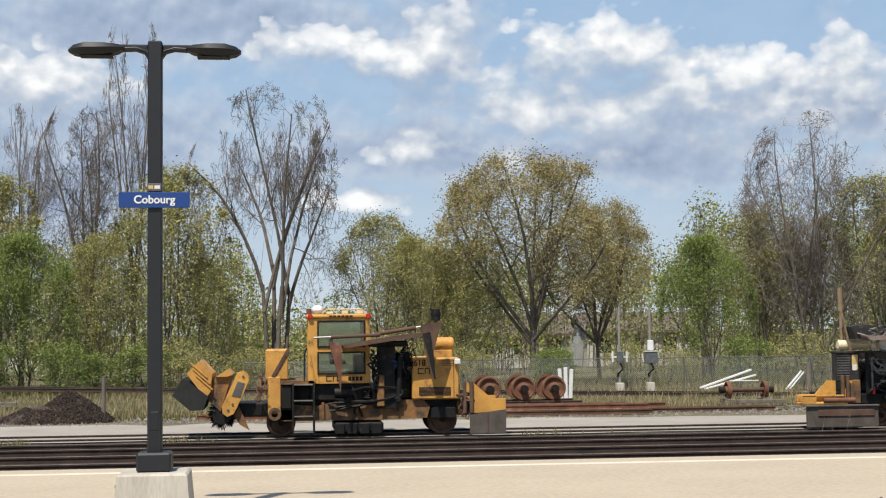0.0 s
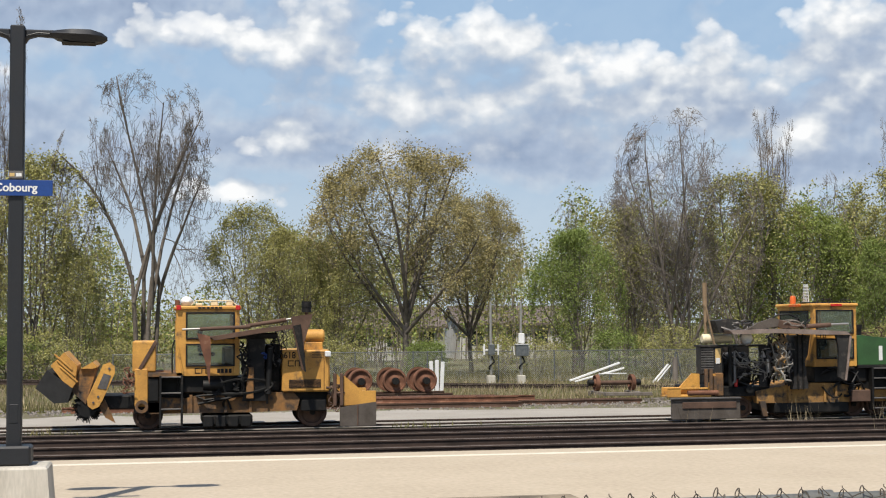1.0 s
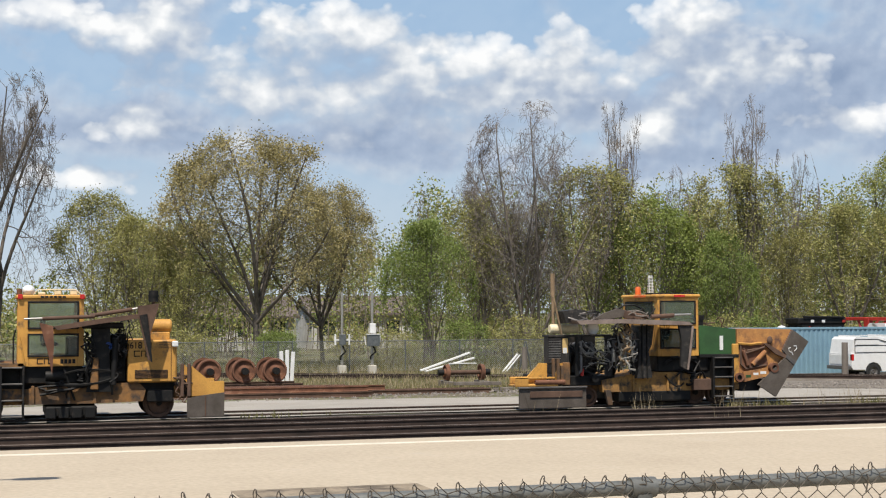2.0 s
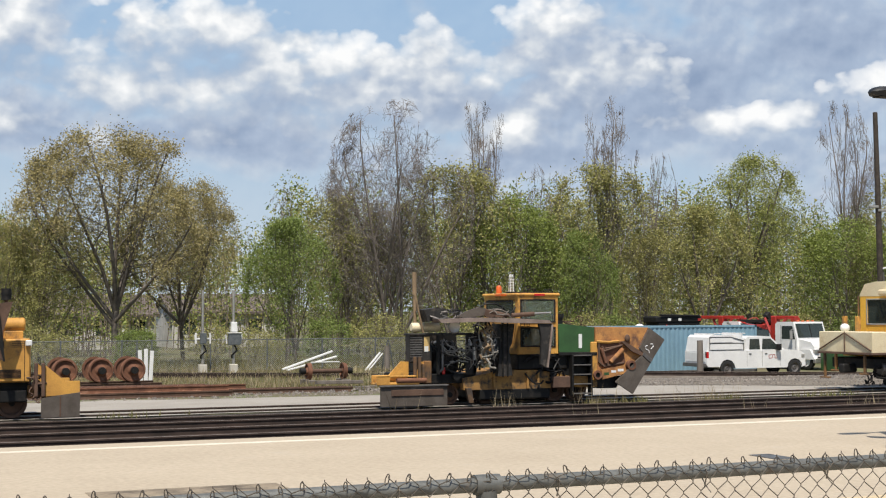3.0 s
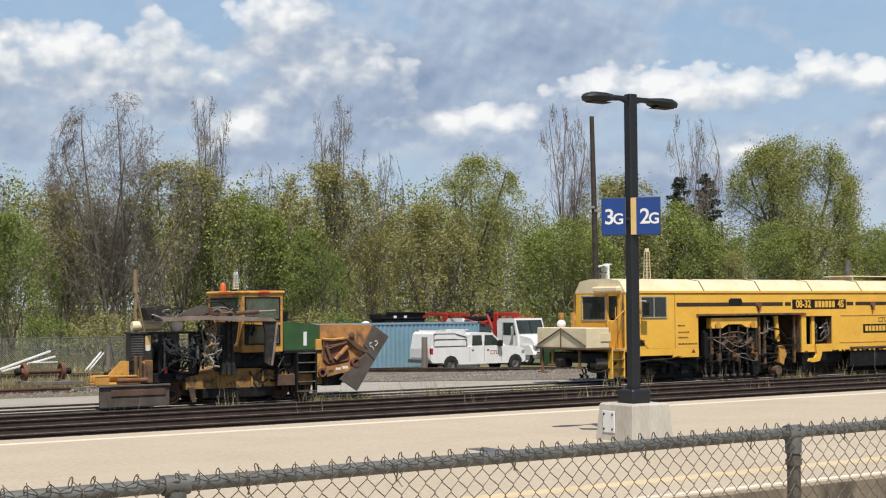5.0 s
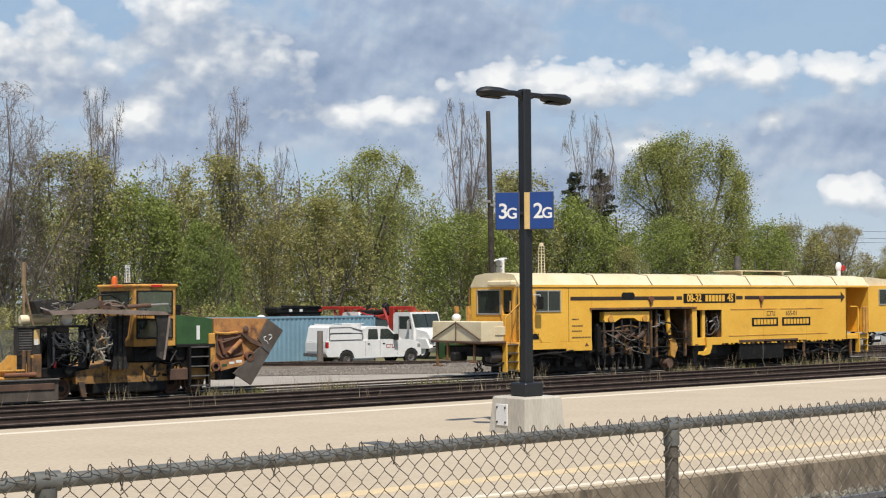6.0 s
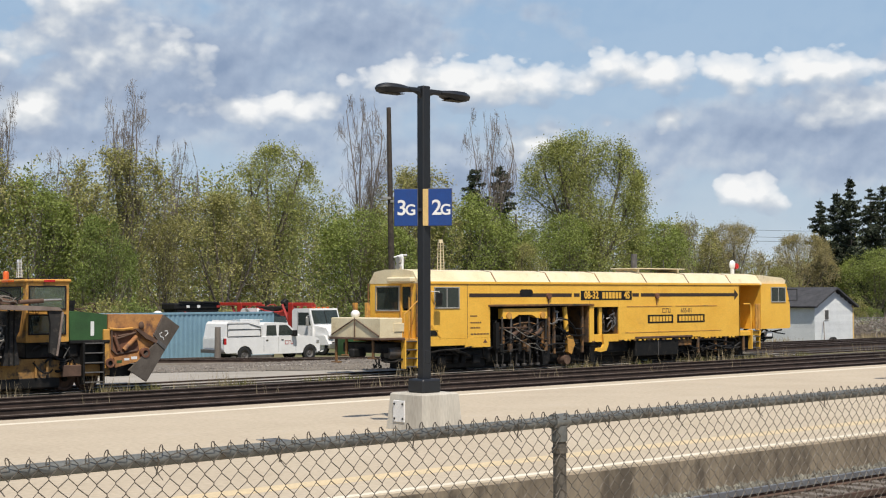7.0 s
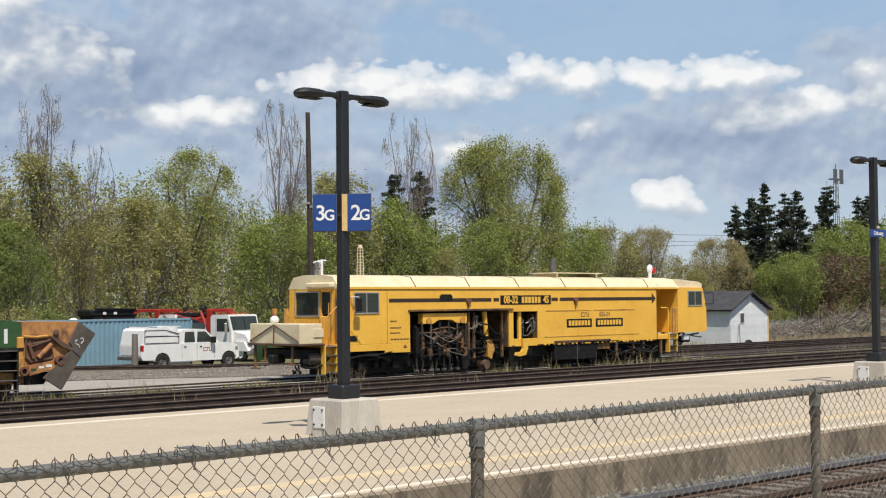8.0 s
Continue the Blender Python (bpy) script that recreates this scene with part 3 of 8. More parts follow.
fixed("ground", g, M["soil"], "rough dry grass and soil of the rail yard", "ground")

g = Geo()
rng = random.Random(5)
n = 60
edge0 = [(-40 + 1.65 * i, 38.15 + 0.12 * rng.uniform(-1, 1)) for i in range(n)]
edge1 = [(-40 + 1.65 * i, 45.2 + 0.7 * rng.uniform(-1, 1) + (2.5 if -40 + 1.65 * i > 27 else 0)) for i in range(n)]
g.add([(x, y, -0.035) for x, y in edge0] + [(x, y, -0.055) for x, y in edge1], [(i, i + 1, n + i + 1, n + i) for i in range(n - 1)])
fixed("gravel_road", g, M["gravel"], "pale gravel service road beside the sidings", "road")

g = Geo().box(-60, 130, 15.25, 30.15, -1.2, 0.0, 0.02)
platform = fixed("platform", g, M["concrete"], "wide pale concrete island platform", "platform")
for a, b, nm, k, lab in ((28.95, 29.25, "edge_line", "edge_paint", "cream painted warning line"), (16.5, 16.95, "edge_line", "yellow_paint", "faded yellow painted warning line"), (15.27, 15.45, "edge_band", "edge_paint", "pale worn platform edge")):
    part(nm, Geo().box(-59, 129, a, b, 0.0, 0.004), M[k], platform, lab)
part("platform_face", Geo().box(-59, 129, 15.19, 15.25, -1.2, -0.06), M["wall_concrete"], platform, "stained concrete platform wall")


def rail_geo(y, z, x0, x1):
    """A rail: foot, web and head in section."""
    sec = [(-0.07, -0.18), (0.07, -0.18), (0.07, -0.165), (0.012, -0.145), (0.012, -0.045), (0.036, -0.035), (0.036, -0.003), (-0.036, -0.003), (-0.036, -0.035), (-0.012, -0.045), (-0.012, -0.145), (-0.07, -0.165)]
    return Geo().prism([(y + a, z + b) for a, b in sec], x0, x1, "x")


TIE = {}


def track(y0, z0, y1, z1, x0, x1, label, ties=True, side="rail_side", wood="tie", head="rail_head", deep=0.004):
    t = thing("track", label, "railway track", (0, 0, 0), "railway tracks")
    for y, z in ((y0, z0), (y1, z1)):
        r = part("rail", rail_geo(y, z, x0, x1), M[side], t)
        part("rail_head", Geo().box(x0, x1, y - (0.035 if deep < 0.01 else 0.039), y + 0.035, z - deep, z, 0.002), M[head if deep < 0.01 or y > 14 else side], r, "shiny worn running surface")
    if ties:
        rg = random.Random(int(y0))
        first = part("tie", TIE.get(wood) or TIE.setdefault(wood, Geo().box(-0.115, 0.115, -1.25, 1.25, -0.17, 0.0, 0.012)), M[wood], t)
        first.location = (x0 + 0.3, (y0 + y1) / 2, min(z0, z1) - 0.175)
        k, x = 0, x0 + 0.86
        while x < x1 and k < 290:
            o = first.copy()
            scene.collection.objects.link(o)
            o.location = (x, (y0 + y1) / 2 + rg.uniform(-0.05, 0.05), min(z0, z1) - 0.175 + rg.uniform(-0.015, 0.008))
            o.rotation_euler = (0, 0, radians(rg.uniform(-1, 1)))
            x, k = x + 0.56, k + 1
    return t


track(31.3, 0.0, 32.74, 0.045, -16, 110, "main line track with dark rails in ballast")
track(34.66, 0.05, 36.10, 0.06, -16, 110, "second main line track with dark rails")
track(38.55, 0.02, 39.99, 0.02, -30, 110, "siding track sunk in gravel", False)
track(12.72, -0.46, 14.16, -0.46, 6, 80, "near track with worn steel rails and dark ties", True, "near_web", "wood_grey", "near_head", 0.095)

track(45.6, 0.12, 47.04, 0.12, 58, 125, "rusty siding in front of the shed")
track(42.0, 0.14, 43.44, 0.14, 58, 125, "dark siding track beside the shed", True)
fixed("siding_bed", Geo().prism([(38.3, -0.4), (38.5, -0.04), (41.0, -0.025), (44.2, -0.025), (48.4, -0.05), (50.2, -0.3), (50.6, -0.6)], 57.4, 126, "x"), M["ballast"], "dark ballast of the side track", "ballast")
fixed("ballast_bed", Geo().prism([(30.2, -0.5), (30.2, -0.16), (31.0, -0.165), (36.8, -0.13), (37.6, -0.12), (38.2, -0.06), (38.4, -0.3)], -60, 130, "x"), M["ballast"], "dark oily ballast under the main tracks", "ballast")
fixed("ballast_near", Geo().prism([(9.5, -1.2), (11.0, -0.66), (14.0, -0.66), (15.15, -0.60), (15.15, -1.2)], -60, 130, "x"), M["ballast_near"], "brown ballast of the near track", "ballast")
fixed("station_ground", Geo().box(-60, 130, -40, 4.9, -1.15, 1.0, 0.02), M["concrete"], "raised concrete station ground", "ground")


def stones(name, label, n, xr, yr, zf, size, seed, rock="stones", where=None):
    """Loose broken stones over a bed."""
    r = np.random.default_rng(seed)
    c = np.stack([r.uniform(*xr, n), r.uniform(*yr, n), np.zeros(n)], 1)
    c[:, 2] = [zf(b) for b in c[:, 1]]
    if where:
        c = np.array([p for p in c if where(p[0], p[1])])
        n = len(c)
    k = np.array([[1, 0, 0], [0, 1, 0], [-1, 0, 0], [0, -1, 0], [0, 0, 1], [0, 0, -0.4]], float)
    s = size * r.uniform(0.5, 1.3, (n, 1, 1)) * r.uniform(0.6, 1.2, (n, 6, 1))
    a = r.uniform(0, 6.28, n)
    rot = np.stack([np.stack([np.cos(a), -np.sin(a), 0 * a], 1), np.stack([np.sin(a), np.cos(a), 0 * a], 1), np.stack([0 * a, 0 * a, 1 + 0 * a], 1)], 1)
    v = c[:, None, :] + np.einsum("nij,kj->nki", rot, k) * s
    f = np.array([[0, 1, 4], [1, 2, 4], [2, 3, 4], [3, 0, 4], [1, 0, 5], [2, 1, 5], [3, 2, 5], [0, 3, 5]])
    g = Geo()
    g.v, g.f = v.reshape(-1, 3).tolist(), (np.arange(n)[:, None, None] * 6 + f[None]).reshape(-1, 3).tolist()
    return tagged(part(name, g, M[rock], None, "", 0), label, "ballast", "", "stuff")


stones("ballast_stones", "loose grey ballast stones of the near track", 4200, (14, 44), (14.25, 15.15), lambda y: -0.62 + 0.03 * (y - 14.2), 0.055, 3, "stones_pale")
stones("ballast_stones", "brown loose stones between the near rails", 3800, (14, 44), (11.0, 14.1), lambda y: -0.665, 0.05, 8, "stones_dark")
stones("ballast_stones", "dark loose stones between the main tracks", 9000, (-14, 70), (30.3, 38.2), lambda y: -0.15, 0.05, 4, "stones_dark")
stones("road_stones", "coarse stones along the gravel road's far edge", 7000, (-14, 60), (45.2, 49.0), lambda y: -0.09, 0.06, 5)


# the back siding cuts across behind the road, with a stony shoulder before it
def shoulder_z(x, y):
    return float(np.interp(y, [47, 52, 60], [-0.08, -0.30, -0.40])) - 0.25 * min(1.0, max(0.0, (x - 32) / 4)) * min(1.0, max(0.0, (y - 52) / 8))


def siding_y(x):
    return 60.9 - 0.709 * (x - 36.7)


g = Geo()
cols, rows = 33, 13
for i in range(cols):
    x = 25 + i
    for j in range(rows):
        y0 = max(41.2, 45.8 - 0.55 * (x - 27.7)) + 0.25 * math.sin(1.7 * x) * math.cos(0.6 * x)
        y = y0 + (max(siding_y(x), 47.6) - y0) * j / (rows - 1)
        g.v.append((x, y, -0.03 if y < 46.5 else shoulder_z(x, y) + 0.045))
g.f += [(i * rows + j, (i + 1) * rows + j, (i + 1) * rows + j + 1, i * rows + j + 1) for i in range(cols - 1) for j in range(rows - 1)]
fixed("gravel_shoulder", g, M["shoulder"], "stony grey-brown gravel shoulder below the siding", "gravel")
stones("shoulder_stones", "loose grey-brown stones on the gravel shoulder", 15000, (25, 56), (41.2, 68), lambda y: -0.03 - 0.043 * max(0, y - 47), 0.05, 15, "stones", lambda x, y: 45.6 - 0.55 * (x - 27.7) < y < siding_y(x) - 0.8)
slant = pose(36.7, 60.9, 0, 0, 0, -35.34)
bed = fixed("back_siding_bed", Geo().prism([(-2.4, -0.9), (-1.5, -0.46), (1.5, -0.46), (2.4, -0.9)], -14, 25.5, "x"), M["shoulder"], "stony bed of the back siding", "ballast")
bed.matrix_world = slant
back = track(-0.72, -0.30, 0.72, -0.30, -14, 25.5, "dark rusty back siding crossing behind the gravel")
back.matrix_world = slant

# ---- lamp posts on the platform ----
def lamp_post(x, y, heads_turn, label):
    t = thing("lamp_post", label, "lamp post", (x, y, 0), "platform lamp posts")
    g = Geo()
    a, b, h = 0.56, 0.50, 0.75
    g.add([(-a, -a, 0), (a, -a, 0), (a, a, 0), (-a, a, 0), (-b, -b, h - 0.03), (b, -b, h - 0.03), (b, b, h - 0.03), (-b, b, h - 0.03), (-b + 0.03, -b + 0.03, h), (b - 0.03, -b + 0.03, h), (b - 0.03, b - 0.03, h), (-b + 0.03, b - 0.03, h)],
          [(3, 2, 1, 0), (0, 1, 5, 4), (1, 2, 6, 5), (2, 3, 7, 6), (3, 0, 4, 7), (4, 5, 9, 8), (5, 6, 10, 9), (6, 7, 11, 10), (7, 4, 8, 11), (8, 9, 10, 11)])
    pl = part("plinth", g, M["plinth"], t, "stained square concrete plinth")
    cov = part("cover_plate", Geo().box(-0.565, -0.53, -0.02, 0.34, 0.16, 0.60, 0.006), M["white"], pl, "pale grey cover plate")
    for dy in (0.03, 0.29):
        for z in (0.23, 0.53):
            part("bolt", Geo().cyl((-0.565, dy, z), (-0.58, dy, z), 0.022, n=8), M["black"], cov)
    part("base_shoe", Geo().box(-0.25, 0.25, -0.25, 0.25, 0.75, 1.03, 0.03), M["lamp_black"], t)
    part("pole", Geo().box(-0.105, 0.105, -0.105, 0.105, 1.0, 7.12, 0.02), M["lamp_black"], t)
    part("hand_hole", Geo().box(-0.06, 0.06, -0.112, -0.10, 1.35, 1.62, 0.006), M["lamp_black"], t)
    tr = pose(0, 0, 0, 0, 0, heads_turn)
    for s in (-1, 1):
        g = Geo()
        pts = [(s * 0.05, 0, 6.86), (s * 0.13, 0, 6.97), (s * 0.28, 0, 7.02), (s * 0.62, 0, 7.0)]
        g.tube([tr @ Vector(p) for p in pts], 0.055, 8)
        g.box(*(sorted((s * 0.1, s * 0.7))), -0.05, 0.05, 6.97, 7.07, 0.02, tr)
        arm = part("arm", g, M["lamp_black"], t)
        g = Geo()
        rings = []
        for u, w, z0, z1 in ((0.45, 0.08, 6.99, 7.05), (0.55, 0.16, 6.94, 7.08), (0.76, 0.20, 6.90, 7.10), (1.03, 0.20, 6.89, 7.10), (1.19, 0.15, 6.91, 7.06), (1.27, 0.05, 6.95, 7.0)):
            zm = (z0 + z1) / 2
            rings.append([tr @ Vector((s * u, v, z)) for v, z in ((-w, zm), (-0.7 * w, z1 - 0.02), (0, z1), (0.7 * w, z1 - 0.02), (w, zm), (0.75 * w, z0), (-0.75 * w, z0))])
        k = 7
        fs = [(i * k + j, i * k + (j + 1) % k, (i + 1) * k + (j + 1) % k, (i + 1) * k + j) for i in range(5) for j in range(k)]
        fs += [tuple(range(k)), tuple(range(5 * k, 6 * k))[::-1]]
        g.add([p for r in rings for p in r], fs if s < 0 else [f[::-1] for f in fs])
        head = part("lamp_head", g, M["lamp_black"], t)
        part("lens", Geo().box(*sorted((s * 0.62, s * 1.1)), -0.13, 0.13, 6.882, 6.892, 0, tr), M["black"], head)
    return t


def name_sign(post, y_face):
    s = part("name_sign", Geo().box(-0.515, 0.515, y_face - 0.03, y_face, 4.62, 4.85, 0.004), M["sign_blue"], post, "blue station name sign")
    writing("lettering", "Cobourg", 0.165, M["white"], s, (0, y_face - 0.034, 4.735), bold=0.004)
    e = part("emblem", Geo().box(-0.10, 0.10, y_face - 0.02, y_face, 4.87, 4.98, 0.003), M["steel"], post, "small grey emblem plate")
    part("emblem_band", Geo().box(-0.09, -0.02, y_face - 0.023, y_face - 0.02, 4.90, 4.95), M["sign_yellow"], e)
    part("emblem_band", Geo().box(0.0, 0.08, y_face - 0.023, y_face - 0.02, 4.90, 4.95), M["white"], e)


lamp_a = lamp_post(-1.91, 21.4, 0, "black twin-head lamp post with a blue name sign")
name_sign(lamp_a, -0.11)
lamp_c = lamp_post(41.45, 21.75, 0, "black twin-head lamp post farther along the platform")
name_sign(lamp_c, -0.11)
lamp_b = lamp_post(19.83, 22.15, 0, "black twin-head lamp post with blue bay signs")
turn = pose(0, 0, 0, 0, 0, -50)
for x0, x1, txt in ((-0.60, -0.115, "3G"), (0.115, 0.60, "2G")):
    s = part("bay_sign", Geo().box(x0, x1, -0.15, -0.125, 4.20, 4.96, 0.004, turn), M["sign_blue"], lamp_b, "blue bay sign with white lettering")
    edge = part("sign_frame", Geo().box(x0 - 0.012, x1 + 0.012, -0.125, -0.115, 4.188, 4.972, 0.002, turn), M["steel"], s)
    for ch, dx, size in ((txt[0], -0.085, 0.44), (txt[1], 0.10, 0.31)):
        c = turn @ Vector(((x0 + x1) / 2 + dx + (0.02 if x0 > 0 else 0), -0.153, 4.56 if size > 0.4 else 4.52))
        writing("lettering", ch, size, M["white"], s, c, (90, 0, -50), bold=0.006)
part("sign_strip", Geo().box(0.0, 0.115, -0.152, -0.12, 4.20, 4.96, 0.003, turn), M["sign_yellow"], lamp_b, "pale yellow strip beside the sign")
part("sign_bracket", Geo().box(-0.3, 0.3, -0.12, 0.0, 4.5, 4.56, 0.004, turn), M["lamp_black"], lamp_b)

# ---- rail machines ----
def ladder(parent, x0, x1, y, z0, z1, steps, k="black"):
    ld = part("ladder", Geo().box(x0, x0 + 0.06, y, y + 0.22, z0, z1, 0.008), M[k], parent, "steel access ladder")
    part("stile", Geo().box(x1 - 0.06, x1, y, y + 0.22, z0, z1, 0.008), M[k], ld)
    for i in range(steps):
        z = z0 + 0.04 + (z1 - z0 - 0.1) * i / max(1, steps - 1)
        part("step", Geo().box(x0 + 0.05, x1 - 0.05, y - 0.02, y + 0.22, z, z + 0.035, 0.006), M["steel"], ld)
    return ld


def rail_wheel(parent, x, y, r, k="rust_dark", out=-1, z=0.0):
    """A flanged steel wheel that faces the y axis."""
    s = out
    prof = [(s * 0.02, 0.001), (s * 0.05, 0.09), (s * 0.02, 0.12), (s * -0.01, r * 0.74), (s * 0.05, r * 0.82), (s * 0.065, r), (s * -0.07, r + 0.005), (s * -0.085, r + 0.03), (s * -0.11, r + 0.025), (s * -0.11, r * 0.8), (s * -0.06, r * 0.7), (s * -0.06, 0.001)]
    w = part("wheel", Geo().revolve(prof, (x, y, z + r), "y", 28), M[k], parent, "flanged steel wheel")
    part("axle_cap", Geo().cyl((x, y + s * 0.03, z + r), (x, y + s * 0.12, z + r), 0.075, n=12), M["black"], w)
    return w


def hoses(parent, seed, n, x0, x1, y0, y1, z0, z1, k="black", r=0.016, name="hose"):
    rg = random.Random(seed)
    for _ in range(n):
        xa, xb = rg.uniform(x0, x1), rg.uniform(x0, x1)
        y, za, zb = rg.uniform(y0, y1), rg.uniform(z0, z1), rg.uniform(z0, z1)
        sag = rg.uniform(-0.25, 0.25)
        pts = []
        for i in range(8):
            f = i / 7
            pts.append((xa + (xb - xa) * f + 0.12 * math.sin(f * math.pi) * rg.uniform(-1, 1), y - 0.1 * math.sin(f * math.pi), za + (zb - za) * f + sag * math.sin(f * math.pi)))
        part(name, Geo().tube(pts, r * rg.uniform(0.7, 1.4), 5), M[k], parent)


def framed_window(parent, x0, x1, z0, z1, y, k_frame="black", split=False, pane="glass"):
    """A window proud of a wall that faces -y: rubber frame and dark pane."""
    w = 0.045
    g = Geo().box(x0 - w, x1 + w, y - 0.03, y - 0.004, z1, z1 + w, 0.006).box(x0 - w, x1 + w, y - 0.03, y - 0.004, z0 - w, z0, 0.006)
    g.box(x0 - w, x0, y - 0.03, y - 0.004, z0, z1, 0.006).box(x1, x1 + w, y - 0.03, y - 0.004, z0, z1, 0.006)
    if split:
        g.box((x0 + x1) / 2 - 0.02, (x0 + x1) / 2 + 0.02, y - 0.03, y - 0.004, z0, z1, 0.004)
    f = part("window", g, M[k_frame], parent)
    part("pane", Geo().box(x0, x1, y - 0.016, y - 0.008, z0, z1), M[pane], f, "dusty tinted glass")
    return f


def hollow_cab(parent, label, x0, x1, y0, y1, z0, z1, a, b, holes):
    """A cab of thin panels with window openings through both long sides."""
    w, m = 0.05, M["mow_yellow"]
    cab = part("cab", Geo().box(x0 + w, x1 - w, y0 + w, y1 - w, z0, z0 + 0.05), m, parent, label)
    for ya, yb in ((y0, y0 + w), (y1 - w, y1)):
        for xa, xb in ((x0, a), (b, x1)):
            part("corner_panel", Geo().box(xa, xb, ya, yb, z0, z1, 0.012), m, cab)
        edge = z0
        for za, zb in holes + [(z1, z1)]:
            part("side_panel", Geo().box(a, b, ya, yb, edge, za, 0.004), m, cab)
            edge = zb
    for xa, xb in ((x0, x0 + w), (x1 - w, x1)):
        part("end_panel", Geo().box(xa, xb, y0 + w, y1 - w, z0, z0 + 0.55 * (z1 - z0), 0.01), m, cab)
        for ya, yb in ((y0 + w, y0 + 0.22), (y1 - 0.22, y1 - w)):
            part("end_post", Geo().box(xa, xb, ya, yb, z0 + 0.55 * (z1 - z0), z1 - 0.12, 0.01), m, cab)
        part("end_header", Geo().box(xa, xb, y0 + w, y1 - w, z1 - 0.12, z1, 0.01), m, cab)
    return cab


def logo_bars(parent, x, z, y, h, k, wide=1.0):
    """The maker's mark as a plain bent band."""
    w = h * 0.16
    g = Geo()
    for x0, x1, z0, z1 in ((0, h, 0, w), (0, w, 0, h), (0, h, h - w, h), (h * 1.15, h * 1.15 + w, 0, h), (h * 1.15, h * 2.0, h - w, h), (h * 1.85, h * 1.85 + w, 0, h), (h * 1.85, h * 2.6, 0, w), (h * 2.45, h * 2.45 + w, 0, h)):
        g.box(x + x0 * wide, x + x1 * wide, y - 0.004, y, z + z0, z + z1)
    part("mark", g, M[k], parent)


def word_bars(parent, x0, x1, z0, z1, y, n, k):
    """A word as plain blocks of its letters' size."""
    g = Geo()
    w = (x1 - x0) / n
    for i in range(n):
        g.box(x0 + i * w + 0.12 * w, x0 + (i + 1) * w - 0.12 * w, y - 0.004, y, z0, z1)
    part("marking", g, M[k], parent)


def regulator_west():
    t = thing("ballast_regulator", "weathered orange track machine with broom and dark wing", "rail machine", (1.5, 39.27, 0.0), "yard track machines")
    n, f = -1.27, 1.2
    # chassis
    ch = part("chassis", Geo().prism([(-1.6, 0.86), (-0.67, 0.81), (0.0, 0.95), (2.18, 0.93), (2.35, 0.75), (2.27, 0.45), (1.1, 0.42), (-1.6, 0.42)], n + 0.12, f - 0.12), M["mow_dirty"], t, "oily orange chassis")
    part("sill", Geo().box(-1.6, 3.2, n + 0.4, f - 0.4, 0.55, 1.35, 0.03), M["black"], t)
    for x in (-0.55, 0.35, 1.0):
        part("gusset", Geo().box(x, x + 0.08, n + 0.06, n + 0.14, 0.42, 0.9, 0.01), M["mow_dirty"], ch)
    for x, r in ((-1.62, 0.36), (2.72, 0.38)):
        for y in (-0.72, 0.72):
            rail_wheel(t, x, y + (-0.05 if y < 0 else 0.05), r, "rust_dark", -1 if y < 0 else 1)
        part("axle", Geo().cyl((x, -0.7, r), (x, 0.7, r), 0.07), M["black"], t)
        part("axle_guard", Geo().box(x - 0.34, x + 0.34, n + 0.12, n + 0.3, 0.42, 0.74, 0.03), M["black"], t)
    cr = part("work_head", Geo().box(-0.2, 1.1, n + 0.1, f - 0.1, 0.10, 0.36, 0.03), M["black"], t, "greasy black ballast plough")
    for i in range(4):
        part("plough_plate", Geo().box(-0.2 + 0.33 * i, 0.06 + 0.33 * i, n + 0.02, n + 0.12, 0.06, 0.34, 0.015), M["black"], cr)
    # cab
    cab = hollow_cab(t, "orange cab with two windows a side", -0.90, 0.75, n, 0.55, 1.40, 3.14, -0.61, 0.58, [(1.69, 2.20), (2.40, 3.03)])
    part("cab_roof", Geo().box(-0.96, 0.80, n - 0.05, 0.6, 3.13, 3.24, 0.035), M["mow_yellow"], cab)
    framed_window(cab, -0.61, 0.58, 2.40, 3.03, n, pane="glass_clear")
    framed_window(cab, -0.61, 0.58, 1.69, 2.20, n, pane="glass_clear")
    part("seat", Geo().box(-0.3, 0.15, -0.6, -0.1, 1.9, 2.0, 0.04).box(-0.32, -0.2, -0.6, -0.1, 2.0, 2.62, 0.04).box(-0.1, 0.0, -0.4, -0.3, 1.45, 1.9), M["black"], cab, "dark operator seat")
    part("console", Geo().box(0.35, 0.65, -0.9, 0.2, 1.45, 2.15, 0.04), M["black"], cab)
    part("door_bar", Geo().tube([(-0.72, n - 0.03, 1.45), (-0.86, n - 0.03, 2.2)], 0.022), M["mow_yellow"], cab)
    for x in (-0.84, 0.70):
        part("marker_light", Geo().box(x - 0.06, x + 0.06, n - 0.09, n - 0.04, 3.13, 3.25, 0.01), M["lens_red"], cab, "red marker light")
    logo_bars(cab, -0.42, 1.46, n - 0.003, 0.15, "black")
    word_bars(cab, 0.15, 0.55, 1.47, 1.58, n - 0.002, 4, "black")
    word_bars(cab, -0.35, 0.3, 3.16, 3.21, n - 0.052, 6, "black")
    part("under_cab", Geo().box(-0.85, 0.72, n + 0.15, 0.5, 0.95, 1.42, 0.03), M["black"], t)
    part("roof_bag", Geo().ball((-0.62, -0.5, 3.36), 0.17, 0.25, 0.15), M["white"], t, "white cloth bag on the roof")
    part("roof_beacon", Geo().cyl((-0.86, -0.6, 3.24), (-0.86, -0.6, 3.40), 0.07), M["rust"], t)
    g = Geo()
    for x in (-0.3, 0.1, 0.5):
        g.box(x - 0.09, x + 0.09, -0.9, -0.7, 3.24, 3.32 + 0.04 * (x > 0), 0.02)
